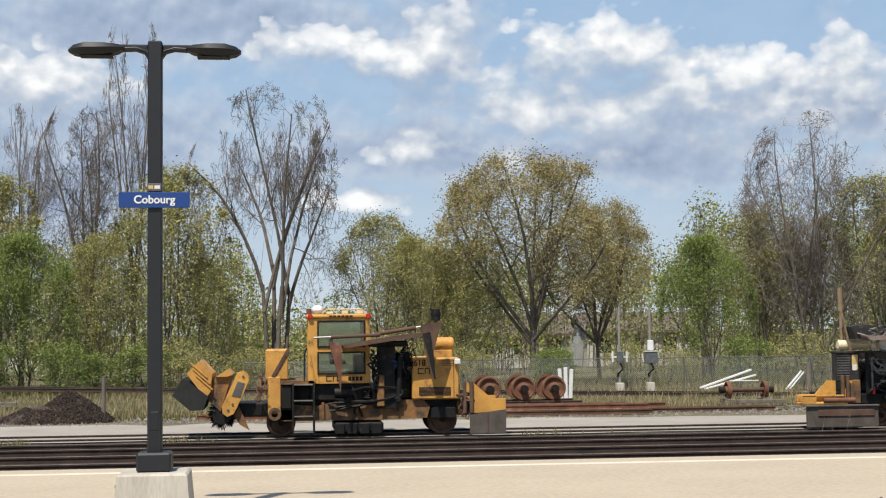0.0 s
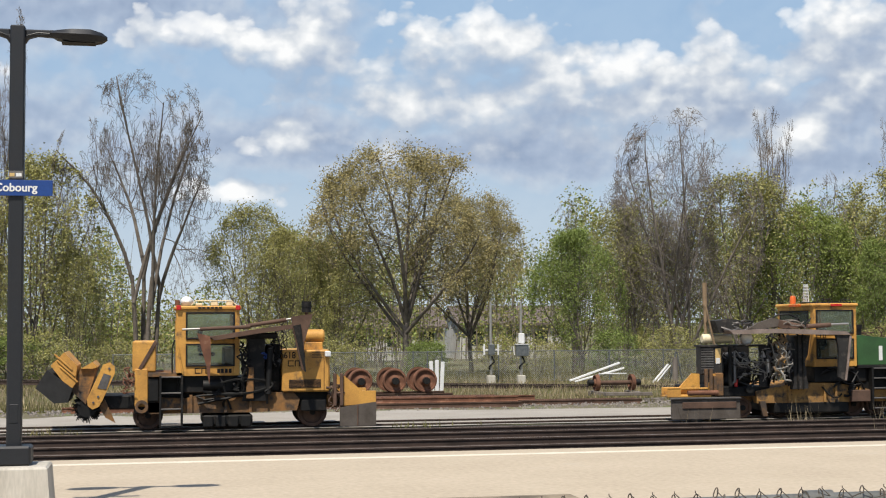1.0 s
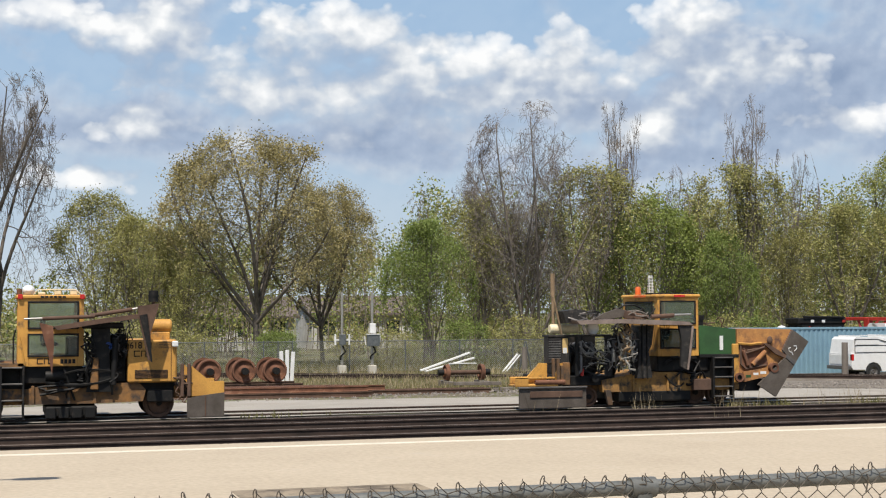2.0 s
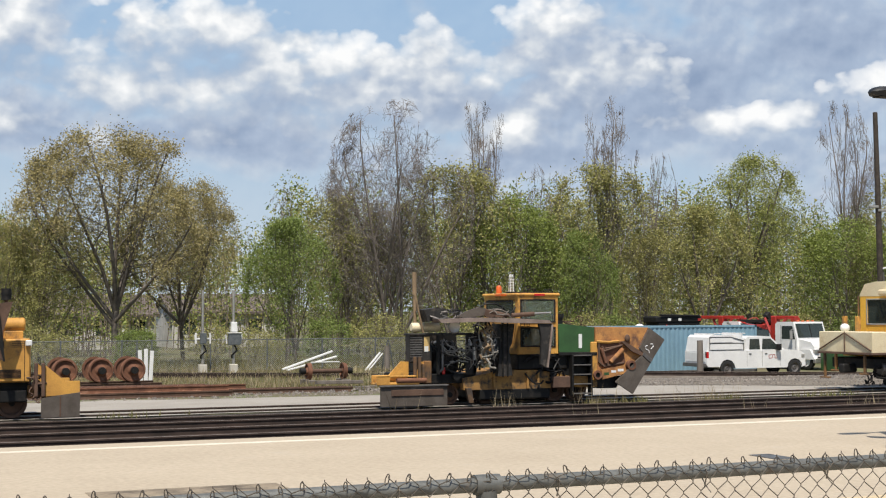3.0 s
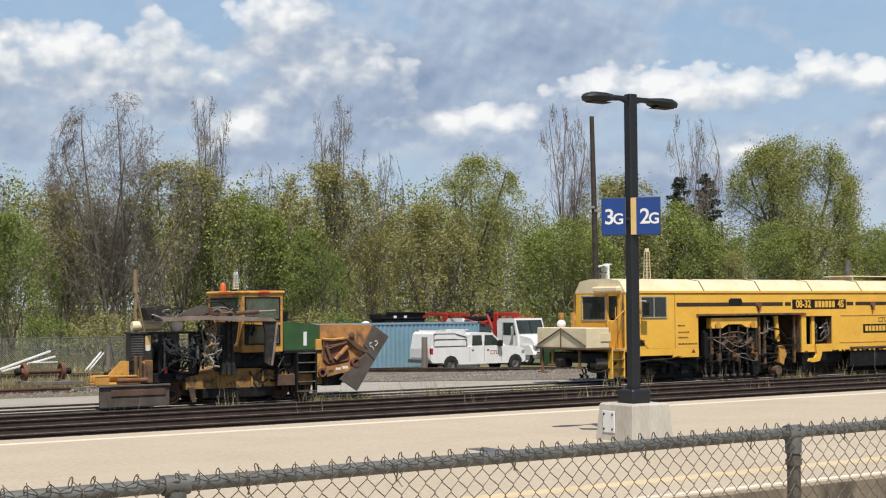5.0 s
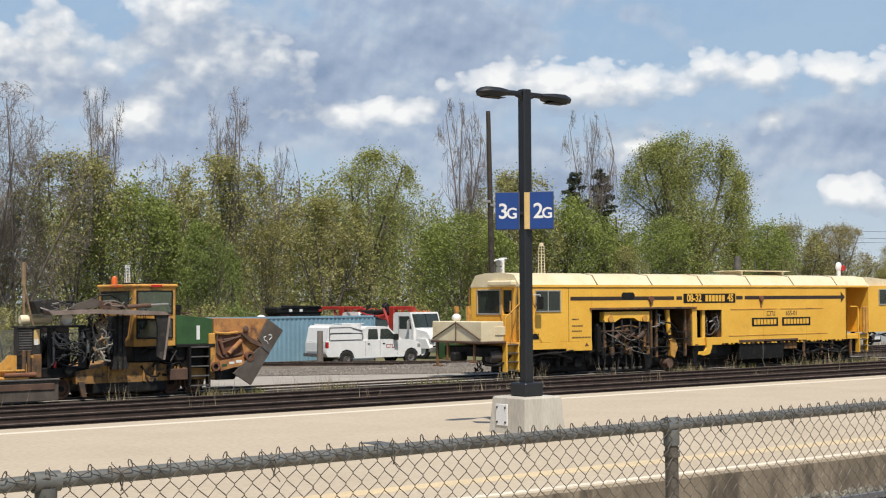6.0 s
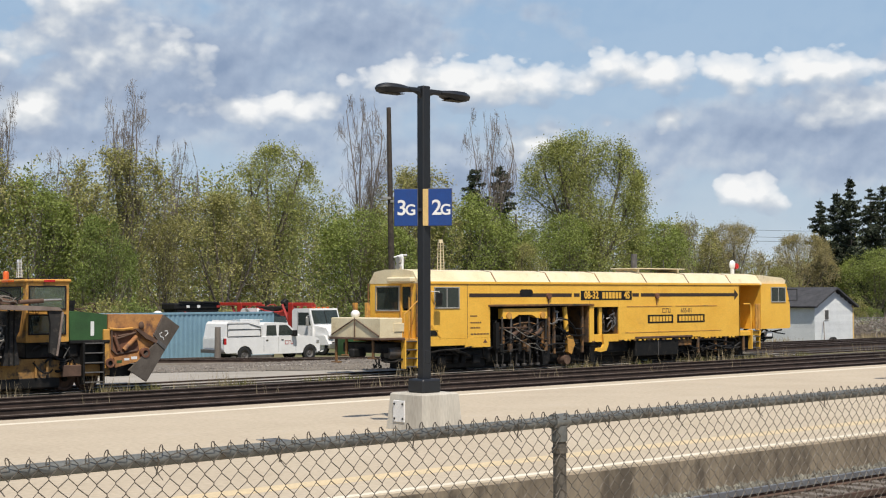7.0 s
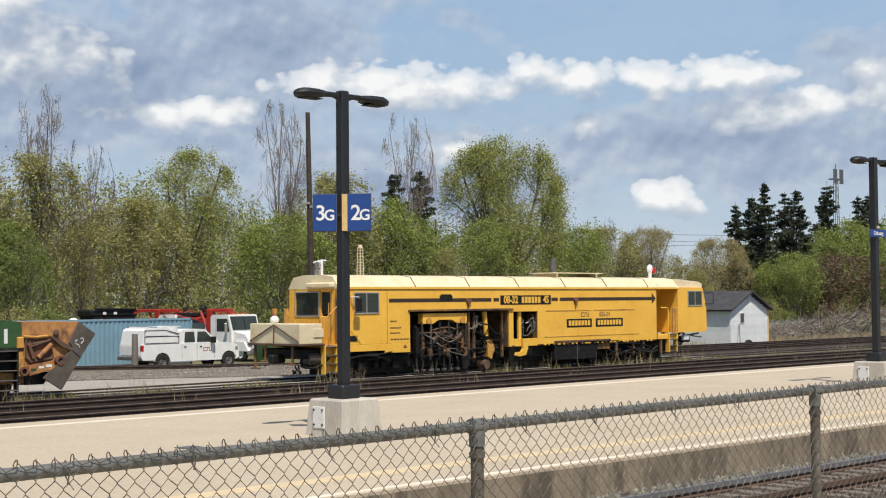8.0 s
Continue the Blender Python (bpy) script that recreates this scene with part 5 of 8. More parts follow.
    part("console", Geo().box(-0.25, 0.0, -0.9, 0.6, 1.49, 2.2, 0.04), M["black"], cab)
    w = part("window", Geo().box(-0.435, -0.405, -0.9, 0.9, 2.55, 2.6, 0.005).box(-0.435, -0.405, -0.9, 0.9, 3.0, 3.05, 0.005).box(-0.435, -0.405, -0.95, -0.9, 2.55, 3.05, 0.005).box(-0.435, -0.405, 0.9, 0.95, 2.55, 3.05, 0.005), M["black"], cab)
    part("pane", Geo().box(-0.42, -0.412, -0.9, 0.9, 2.6, 3.0), M["glass"], w, "dark tinted glass")
    logo_bars(cab, -0.35, 2.26, n - 0.003, 0.12, "black")
    part("marker_light", Geo().box(0.10, 0.45, n - 0.07, n - 0.05, 3.17, 3.24, 0.01), M["lens_red"], cab, "red marker light")
    part("marker_light", Geo().box(-0.49, -0.47, -0.6, 0.2, 3.17, 3.24, 0.01), M["orange"], cab, "amber marker light")
    part("beacon", Geo().revolve([(0, 0.09), (0.2, 0.085), (0.24, 0.06), (0.25, 0.001)], (-0.3, 0.3, 3.26), "z", 14), M["orange"], cab, "orange flashing beacon")
    g = Geo()
    for a in (-0.06, 0.06):
        for b in (-0.06, 0.06):
            g.cyl((-0.12 + a, -0.2 + b, 3.26), (-0.12 + a * 0.6, -0.2 + b * 0.6, 3.84), 0.012, n=4)
    for i in range(6):
        g.box(-0.19, -0.05, -0.26, -0.14, 3.33 + 0.085 * i, 3.345 + 0.085 * i)
    part("antenna_mast", g, M["white"], cab, "white lattice antenna mast")
    part("roof_rail", Geo().tube([(0.0, -1.0, 3.26), (0.05, -1.0, 3.38), (0.3, -1.0, 3.38), (0.35, -1.0, 3.26)], 0.015).tube([(0.55, -1.0, 3.26), (0.6, -1.0, 3.36), (0.85, -1.0, 3.36), (0.9, -1.0, 3.26)], 0.015).box(-0.45, 0.95, -0.9, -0.5, 3.26, 3.30, 0.02), M["black"], cab)
    part("under_cab", Geo().box(-0.35, 1.3, n + 0.15, 1.0, 0.98, 1.46, 0.03), M["black"], t)
    hoses(t, 27, 10, -0.3, 1.25, n + 0.05, n + 0.15, 0.6, 1.4, "black", 0.03)
    # green tank, ladder
    part("green_tank", Geo().prism([(0.97, 2.30), (1.15, 2.33), (2.2, 2.22), (2.2, 1.48), (1.0, 1.48)], n + 0.1, 1.0), M["green_paint"], t, "dark green fuel tank")
    part("tank_label", Geo().box(1.66, 1.77, n + 0.09, n + 0.1, 1.6, 2.02), M["white"], t)
    part("tank_cap", Geo().cyl((1.3, -0.5, 2.28), (1.3, -0.5, 2.52), 0.16, n=16).cyl((1.3, -0.5, 2.5), (1.3, -0.5, 2.64), 0.19, n=16), M["black"], t)
    hoses(t, 28, 7, 1.0, 2.2, n + 0.1, 0.2, 2.2, 2.6, "rust_dark", 0.018)
    part("deck", Geo().box(0.95, 2.25, n, 1.1, 1.38, 1.47, 0.01), M["black"], t)
    part("deck_box", Geo().box(1.0, 2.1, n + 0.2, 1.0, 0.75, 1.38, 0.02), M["black"], t)
    ladder(t, 1.34, 2.04, n - 0.08, 0.18, 1.42, 5)
    part("sill_box", Geo().box(0.72, 1.32, n - 0.02, n + 0.2, 0.42, 0.76, 0.02), M["rust_dark"], t)
    part("post", Geo().box(2.06, 2.26, n + 0.02, 1.0, 0.62, 1.78, 0.02), M["mow_yellow"], t, "orange end post")
    # raised bucket
    bk = part("bucket", Geo().prism([(2.24, 2.22), (4.09, 2.20), (3.74, 1.57), (4.08, 1.22), (3.19, 0.78), (2.24, 0.70)], n + 0.1, 1.0), M["mow_rusty"], t, "rusty orange raised hopper")
    part("bucket_plate", Geo().prism([(4.09, 2.18), (4.62, 1.82), (4.11, 1.12), (3.74, 1.57)], n + 0.0, n + 0.08), M["blade"], bk, "dark steel end plate")
    part("bucket_plate", Geo().prism([(3.78, 1.34), (4.10, 1.12), (3.46, 0.18), (2.86, 0.55)], n - 0.03, n + 0.05), M["blade"], bk, "worn steel end plate")
    # lighter steel strip put in for the glint along the plate's edge
    part("glint_bar", Geo().prism([(3.86, 1.44), (4.16, 1.22), (4.09, 1.12), (3.80, 1.35)], n - 0.05, n - 0.01), M["steel"], bk)
    part("recess", Geo().prism([(2.38, 1.72), (3.13, 1.78), (3.27, 1.15), (3.19, 1.07), (2.56, 0.97), (2.4, 1.06)], n + 0.085, n + 0.098), M["rust"], bk)
    part("recess_frame", Geo().tube([(a, n + 0.06, b) for a, b in [(2.33, 1.75), (2.34, 1.17), (2.49, 1.03), (3.19, 1.13)]], 0.035, 6), M["rust_dark"], bk)
    part("top_bar", Geo().tube([(a, n + 0.05, b) for a, b in [(2.25, 1.79), (2.66, 1.76), (3.03, 1.79)]], 0.045, 6), M["mow_yellow"], bk)
    for k, ((xa, za), (xb, zb), r) in enumerate(zip([(2.72, 1.15), (2.4, 1.57), (2.47, 1.49), (2.53, 1.57), (2.43, 1.64)], [(3.15, 1.54), (2.56, 1.14), (3.13, 1.67), (2.93, 1.63), (2.62, 1.05)], (0.075, 0.05, 0.035, 0.03, 0.03))):
        part("bucket_ram", Geo().cyl((xa, n + 0.03, za), (xb, n + 0.03, zb), r), M["mow_rusty" if k == 0 else "rust" if k == 1 else "rust_dark"], bk)
    part("hinge_arm", Geo().prism([(3.07, 1.78), (3.18, 1.79), (3.85, 1.42), (3.8, 1.33), (3.46, 1.47)], n - 0.02, n + 0.06), M["rust_dark"], bk, "dark rusty hinge arm")
    part("knuckle", Geo().ball((3.32, n + 0.05, 1.88), 0.10, 0.06, 0.12, 8, 6), M["rust_dark"], bk)
    for x, z, r in [(3.42, 1.05, 0.15), (2.24, 0.78, 0.14)]:
        part("pivot", Geo().revolve([(-0.08, r * 0.55), (-0.08, r), (0.08, r), (0.08, r * 0.55)], (x, n + 0.03, z), "y", 18), M["rust"], bk)
        part("pivot_core", Geo().cyl((x, n + 0.0, z), (x, n + 0.1, z), r * 0.6, n=14), M["black"], bk)
    part("bracket_plate", Geo().prism([(2.38, 0.94), (3.19, 1.05), (3.28, 0.82), (2.43, 0.64)], n + 0.0, n + 0.06), M["mow_rusty"], bk, "stained orange bracket")
    for a, b in zip([(2.47, 0.85), (2.72, 0.91), (2.95, 0.95)], [(2.64, 0.77), (2.89, 0.84), (3.15, 0.87)]):
        part("bracket_mark", Geo().box(a[0], b[0], n - 0.004, n, b[1], a[1]), M["green_paint" if a[0] < 2.6 else "white"], bk)
    part("chalk_mark", Geo().tube([(a, n - 0.006, b) for a, b in [(4.0, 1.65), (3.92, 1.62), (3.95, 1.53), (4.04, 1.5), (4.07, 1.42)]], 0.014, 5).tube([(a, n - 0.006, b) for a, b in [(4.1, 1.69), (4.18, 1.7), (4.21, 1.62), (4.12, 1.54)]], 0.014, 5), M["white"], bk, "white chalk scrawl")
    for i in range(10):
        f2 = i / 9
        part("rivet", Geo().ball((3.76 + 0.32 * f2, n + 0.09, 1.6 + 0.55 * f2), 0.03, 0.02, 0.03, 6, 4), M["rust"], bk)
    part("under_tray", Geo().prism([(2.26, 0.66), (3.19, 0.72), (3.0, 0.36), (2.4, 0.36)], n + 0.2, 0.9), M["black"], t)
    return t


regulator_west()
regulator_east()


def tamper():
    """The long yellow tamping machine; x from its middle."""
    t = thing("tamping_machine", "long yellow track tamping machine with cream roof", "rail machine", (44.0, 39.27, 0.0), "yard track machines")
    n, f = -1.37, 1.37
    x_a, x_b = -10.70, 7.95
    zt = 3.20
    # side walls around the bays
    side = part("side_wall", Geo(), M["uni_yellow"], t, "yellow panelled side wall")
    panels = [(x_a, -7.24, 1.20, zt), (-7.24, -1.82, 2.36, zt), (-1.82, -1.56, 0.90, zt), (-1.56, -0.10, 2.28, zt), (-1.56, -0.10, 0.90, 1.20), (-0.10, 2.42, 0.95, zt), (2.42, 5.2, 0.98, zt), (5.2, x_b, 0.95, zt)]
    for a, b, z0, z1 in panels:
        part("panel", Geo().box(a + 0.004, b - 0.004, n, n + 0.06, z0, z1, 0.006), M["uni_yellow"], side)
    part("lower_panel", Geo().box(-8.5, -7.24, n - 0.005, n + 0.05, 0.86, 1.195, 0.006).box(-10.2, -8.5, n, n + 0.05, 0.95, 1.195, 0.006), M["uni_yellow"], side)
    part("side_wall", Geo().box(x_a, x_b, f - 0.06, f, 0.95, zt), M["uni_yellow"], t)
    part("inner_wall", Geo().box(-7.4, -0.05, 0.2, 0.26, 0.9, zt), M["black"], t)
    for x in (-7.22, -1.84, -0.08):
        part("bulkhead", Geo().box(x - 0.02, x + 0.02, n + 0.06, f - 0.06, 0.9, zt), M["mow_dirty"], t)
    # seams, rails and strips
    part("seam", Geo().box(-8.40, -8.385, n - 0.006, n, 1.2, 3.15), M["rust_dark"], side)
    part("seam", Geo().box(-10.6, 7.9, n - 0.012, n, 3.15, 3.19, 0.004), M["mow_yellow"], side)
    for a, b in ((-8.30, -2.85), (-2.72, -2.40), (0.75, 1.15), (1.28, 7.55)):
        part("stripe", Geo().box(a, b, n - 0.005, n, 2.69, 2.83), M["stripe_brown"], side, "dark brown painted stripe")
    part("stripe_tip", Geo().prism([(7.55, 2.52), (7.55, 3.0), (7.84, 2.76)], n - 0.005, n), M["stripe_brown"], side)
    part("slot", Geo().prism([(-5.70, 2.80), (-5.62, 2.72), (-5.09, 2.72), (-5.01, 2.80), (-5.01, 2.90), (-5.09, 2.98), (-5.62, 2.98), (-5.70, 2.90)], n - 0.012, n), M["black"], side)
    for x in (-4.16, 2.27):
        part("knob", Geo().cyl((x, n, 2.72), (x, n - 0.08, 2.72), 0.12, n=14), M["rust"], side, "rusty round lamp")
        part("knob_stem", Geo().box(x - 0.03, x + 0.03, n - 0.03, n, 2.36, 2.64), M["mow_dirty"], side)
    part("bay_rail", Geo().box(-7.35, -1.6, n - 0.06, n, 2.34, 2.42, 0.012), M["mow_dirty"], side, "stained edge rail over the bay")
    part("panel_bead", Geo().box(0.4, 3.25, n - 0.015, n, 2.28, 2.31).box(3.5, 6.3, n - 0.015, n, 2.28, 2.31).box(0.3, 6.6, n - 0.012, n, 1.22, 1.245), M["mow_yellow"], side)
    part("sill_rail", Geo().box(0.9, 4.6, n - 0.03, n, 0.98, 1.06, 0.008), M["rust_dark"], side, "scraped rusty sill")
    rs = random.Random(19)
    for i in range(34):
        x = -1.7 + 0.285 * i + rs.uniform(-0.05, 0.05)
        part("sill_hook", Geo().box(x, x + rs.uniform(0.05, 0.2), n - 0.01, n + 0.05, 0.90, 0.95), M["uni_yellow" if i % 3 else "mow_dirty"], side)
    # lettering
    plate = part("type_plate", Geo().box(-2.33, 0.71, n - 0.01, n, 2.56, 2.93, 0.004), M["black"], side, "dark plate with yellow type lettering")
    writing("lettering", "08-32", 0.40, M["uni_yellow"], plate, (-1.72, n - 0.013, 2.745), bold=0.012, wide=0.9)
    word_bars(plate, -1.10, 0.08, 2.62, 2.87, n - 0.011, 6, "uni_yellow")
    writing("lettering", "4S", 0.40, M["uni_yellow"], plate, (0.40, n - 0.013, 2.745), bold=0.012, wide=0.9)
    for a, b, k in ((1.70, 3.34, 7), (3.60, 5.45, 8)):
        p = part("maker_plate", Geo().box(a, b, n - 0.01, n, 1.59, 1.94, 0.004), M["black"], side, "dark maker plate with yellow marks")
        word_bars(p, a + 0.1, b - 0.1, 1.66, 1.87, n - 0.011, k, "uni_yellow")
    logo_bars(side, 2.64, 2.02, n - 0.003, 0.18, "rust_dark", 1.1)
    writing("unit_number", "655-01", 0.27, M["rust_dark"], side, (4.22, n - 0.004, 2.10), bold=0.003)
    for z, w in ((1.98, 0.35), (1.74, 0.55), (1.55, 0.5), (1.32, 0.95)):
        word_bars(side, -8.25, -8.25 + w, z, z + 0.05, n - 0.003, 6, "mow_dirty")
    part("warning_mark", Geo().prism([(-7.62, 1.02), (-7.40, 1.02), (-7.51, 1.15)], n - 0.012, n - 0.006), M["rust"], side)
    # roof
    rp = [(n - 0.02, 3.19), (n - 0.02, 3.24), (n + 0.28, 3.62), (-0.5, 3.70), (0.5, 3.70), (f - 0.28, 3.62), (f, 3.24), (f, 3.19)]
    roof = part("roof", Geo().prism(rp, -12.0 + 1.25, 9.55, "x"), M["uni_roof"], t, "cream sheet metal roof")
    for x in (-6.94, -4.05, -1.22, 1.66, 4.4, 7.3):
        part("roof_seam", Geo().prism([(a, b + 0.012) for a, b in rp], x - 0.035, x + 0.02, "x"), M["mow_dirty"], roof)
    part("roof_strip", Geo().box(-10.6, 9.4, n - 0.035, n - 0.02, 3.18, 3.26), M["uni_yellow"], roof)
    part("roof_hatch", Geo().box(1.75, 5.0, -0.7, 0.7, 3.84, 3.88, 0.01).box(2.0, 2.1, -0.6, 0.6, 3.68, 3.84).box(4.6, 4.7, -0.6, 0.6, 3.68, 3.84), M["uni_roof"], roof, "raised cream roof hatch")
    part("exhaust", Geo().cyl((2.7, 0.2, 3.65), (2.7, 0.2, 4.5), 0.13, n=14), M["steel"], roof, "grey exhaust stub")
    part("aerial", Geo().cyl((4.3, 0.6, 3.7), (4.3, 0.6, 4.4), 0.02, n=5).cyl((5.2, 0.6, 3.7), (5.1, 0.6, 4.3), 0.02, n=5), M["steel"], roof)
    g = Geo()
    for a in (-0.09, 0.09):
        for b in (-0.09, 0.09):
            g.cyl((-8.2 + a, 0.3 + b, 3.66), (-8.2 + a * 0.7, 0.3 + b * 0.7, 4.75), 0.014, n=4)
    for i in range(9):
        z = 3.75 + 0.11 * i
        g.box(-8.29, -8.11, 0.21, 0.39, z, z + 0.015)
    g.cyl((-8.2, 0.3, 4.72), (-8.2, 0.3, 4.85), 0.08, n=8)
    part("lattice_mast", g, M["uni_roof"], roof, "pale lattice antenna mast")
    ra = part("rear_horn", Geo().ball((9.0, -0.2, 4.1), 0.20, 0.1, 0.22).box(8.9, 9.1, -0.25, -0.15, 3.66, 4.0, 0.02), M["white"], roof, "white horn shield")
    part("rear_lamp", Geo().cyl((9.22, -0.3, 4.05), (9.22, -0.1, 4.05), 0.13), M["lens_red"], ra, "red signal lamp")
    # front cab facing west
    z0 = 1.20
    cab = part("front_cab", Geo().box(-10.74, -10.62, n, -0.95, z0, 3.25, 0.02).box(-10.74, -10.62, 1.0, f, z0, 3.25, 0.02).box(-10.74, -10.62, -0.95, 1.0, z0, 2.22, 0.02).box(-10.74, -10.62, -0.95, 1.0, 3.08, 3.25, 0.02).box(-10.74, -10.62, -0.45, -0.3, z0, 3.2, 0.02), M["uni_yellow"], t, "yellow front cab with wide windscreen")
    part("windscreen", Geo().box(-10.70, -10.69, -0.30, 1.0, 2.22, 3.08), M["glass"], cab, "dark windscreen")
    part("windscreen_frame", Geo().box(-10.76, -10.73, -0.32, 1.02, 2.19, 2.24, 0.008).box(-10.76, -10.73, -0.32, 1.02, 3.06, 3.11, 0.008).box(-10.76, -10.73, -0.34, -0.29, 2.19, 3.11, 0.008).box(-10.76, -10.73, 0.98, 1.03, 2.19, 3.11, 0.008), M["frame_pale"], cab)
    part("wiper", Geo().tube([(-10.77, 0.3, 3.05), (-10.78, 0.15, 2.5)], 0.012), M["black"], cab)
    part("door_window", Geo().box(-10.70, -10.69, -0.95, -0.45, 2.3, 3.08), M["glass"], cab, "dark door window")
    part("door_frame", Geo().box(-10.77, -10.73, -1.05, -0.97, 1.2, 3.15, 0.01).box(-10.77, -10.73, -0.44, -0.36, 1.2, 3.15, 0.01), M["mow_yellow"], cab)
    part("visor", Geo().box(-10.95, -10.6, -1.2, 0.2, 3.22, 3.42, 0.05), M["uni_roof"], cab)
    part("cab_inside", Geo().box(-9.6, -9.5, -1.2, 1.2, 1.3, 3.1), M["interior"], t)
    part("seat", Geo().box(-10.3, -9.95, 0.2, 0.6, 1.9, 2.65, 0.06), M["steel"], t)
    for y in (-1.36, 1.36):
        part("cab_post", Geo().tube([(-10.8, y, 1.3), (-10.82, y, 3.2)], 0.03), M["mow_dirty"], cab)
    hl = part("headlight", Geo().box(-10.45, -10.35, -0.15, 0.15, 3.66, 4.22, 0.05), M["white"], cab, "twin headlights above the cab")
    for z in (3.80, 4.05):
        part("lamp", Geo().cyl((-10.45, 0, z), (-10.55, 0, z), 0.12, 0.13), M["chrome"], hl)
    framed_window(side, -9.97, -8.83, 2.33, 3.02, n, "frame_pale", True)
    part("mirror", Geo().box(-10.2, -9.9, n - 0.35, n - 0.31, 2.4, 2.85, 0.03), M["black"], side)
    part("mirror_arm", Geo().tube([(-10.3, n, 2.9), (-10.05, n - 0.33, 2.9), (-10.05, n - 0.33, 2.75)], 0.014), M["white"], side)
    part("cable", Geo().tube([(-10.3, n - 0.02, 3.2), (-10.0, n - 0.06, 2.5), (-10.15, n - 0.04, 1.7), (-9.7, n - 0.03, 1.25)], 0.012), M["uni_yellow"], side)
    part("vent", Geo().box(-10.2, -9.85, n - 0.02, n, 1.32, 1.52, 0.01), M["black"], side)
    # front tray
    tr = part("front_tray", Geo().box(-12.5, -11.5, -1.4, 1.4, 1.28, 1.98, 0.02), M["uni_roof"], t, "cream steel tray with dark braces")
    for y0, y1 in ((1.35, 0.05), (-1.35, -0.05)):
        part("brace", Geo().tube([(-12.53, y0, 1.36), (-12.53, y1, 1.92)], 0.024), M["rust_dark"], tr)
    part("brace", Geo().tube([(-12.53, 0, 1.3), (-12.53, 0, 1.98)], 0.02), M["rust_dark"], tr)
    part("tray_edge", Geo().box(-12.56, -11.4, -1.43, 1.43, 1.22, 1.29, 0.01), M["rust_dark"], tr)
    part("tray_box", Geo().box(-11.9, -11.45, -1.43, -1.38, 1.5, 1.8, 0.01), M["uni_roof"], tr)
    for y in (1.1, 0.4):
        part("tray_post", Geo().box(-11.7, -11.55, y - 0.07, y + 0.07, 1.98, 2.5, 0.01), M["mow_yellow"], tr)
    part("white_drum", Geo().ball((-11.9, 0.75, 2.1), 0.17, 0.17, 0.15), M["white"], tr)
    part("front_deck", Geo().box(-11.5, -10.6, -1.38, 1.38, 1.12, 1.24, 0.01), M["mow_yellow"], t)
    part("handrail", Geo().tube([(-11.45, -1.38, 1.24), (-11.4, -1.38, 2.1), (-10.75, -1.38, 2.6)], 0.025).tube([(-11.2, -1.4, 1.24), (-11.2, -1.4, 2.7)], 0.02), M["mow_yellow"], t)
    ladder(t, -11.40, -10.80, n - 0.05, 0.20, 1.2, 4, "uni_yellow")
    part("ladder_back", Geo().box(-11.38, -10.82, n + 0.18, n + 0.2, 0.25, 1.2), M["uni_yellow"], t)
    part("coupler_beam", Geo().box(-12.2, -10.8, -1.1, 1.1, 0.75, 1.1, 0.03), M["black"], t)
    part("coupler", Geo().box(-12.7, -12.1, -0.15, 0.15, 0.6, 0.9, 0.05), M["black"], t)
    for y, z in ((1.2, 0.62), (0.6, 0.88), (-0.9, 0.80)):
        part("step_iron", Geo().box(-12.45, -12.38, y - 0.05, y + 0.05, z - 0.25, 1.22, 0.01).box(-12.5, -12.3, y - 0.2, y + 0.2, z - 0.25, z - 0.2, 0.01), M["mow_dirty"], t)
    part("air_drum", Geo().cyl((-11.9, -1.0, 0.75), (-11.1, -1.0, 0.75), 0.22, n=18), M["steel"], t)
    hoses(t, 31, 10, -12.3, -11.0, -1.2, -0.6, 0.25, 0.8, "black", 0.03)
    # rear niche and cab
    part("niche_back", Geo().box(x_b, 9.5, 0.3, 0.36, 0.95, 3.2), M["mow_yellow"], t)
    part("niche_side", Geo().box(x_b - 0.06, x_b, n, f, 0.95, 3.2), M["mow_yellow"], t)
    part("niche_floor", Geo().box(x_b, 9.5, n, f, 0.95, 1.15, 0.01), M["uni_yellow"], t)
    part("handrail", Geo().tube([(8.75, n, 1.15), (8.75, n, 2.25), (8.65, n, 2.35), (8.2, n, 2.35)], 0.03), M["uni_yellow"], t, "yellow handrail")
    for x in (9.15, 9.35):
        part("door_leaf", Geo().box(x, x + 0.14, n + 0.02, n + 0.08, 1.2, 2.35, 0.01), M["mow_yellow"], t)
    rc = part("rear_cab", Geo().prism([(9.50, 1.22), (9.50, 3.25), (11.45, 3.25), (11.72, 2.3), (11.75, 1.28), (11.6, 1.22)], n, f), M["uni_yellow"], t, "yellow rear cab")
    part("rear_cab_roof", Geo().prism([(9.45, 3.24), (9.5, 3.64), (11.3, 3.52), (11.55, 3.40), (11.5, 3.24)], n + 0.1, f - 0.1), M["uni_roof"], rc)
    framed_window(rc, 10.3, 11.33, 2.45, 3.06, n, "frame_pale", True)
    part("mirror_arm", Geo().tube([(11.5, n, 3.0), (12.0, n - 0.2, 3.0), (12.0, n - 0.2, 2.5), (11.6, n, 2.5)], 0.02), M["black"], rc)
    part("rear_light", Geo().box(10.1, 10.5, n + 0.1, n + 0.3, 0.85, 1.1, 0.03), M["white"], rc)
    part("rear_coupler", Geo().box(11.3, 12.1, -0.2, 0.2, 0.7, 1.0, 0.05), M["black"], t)
    ladder(t, 8.74, 9.36, n - 0.06, 0.35, 1.2, 4, "uni_yellow")
    hoses(t, 32, 8, 9.6, 11.6, n + 0.1, 0.0, 0.75, 1.2, "black", 0.04)
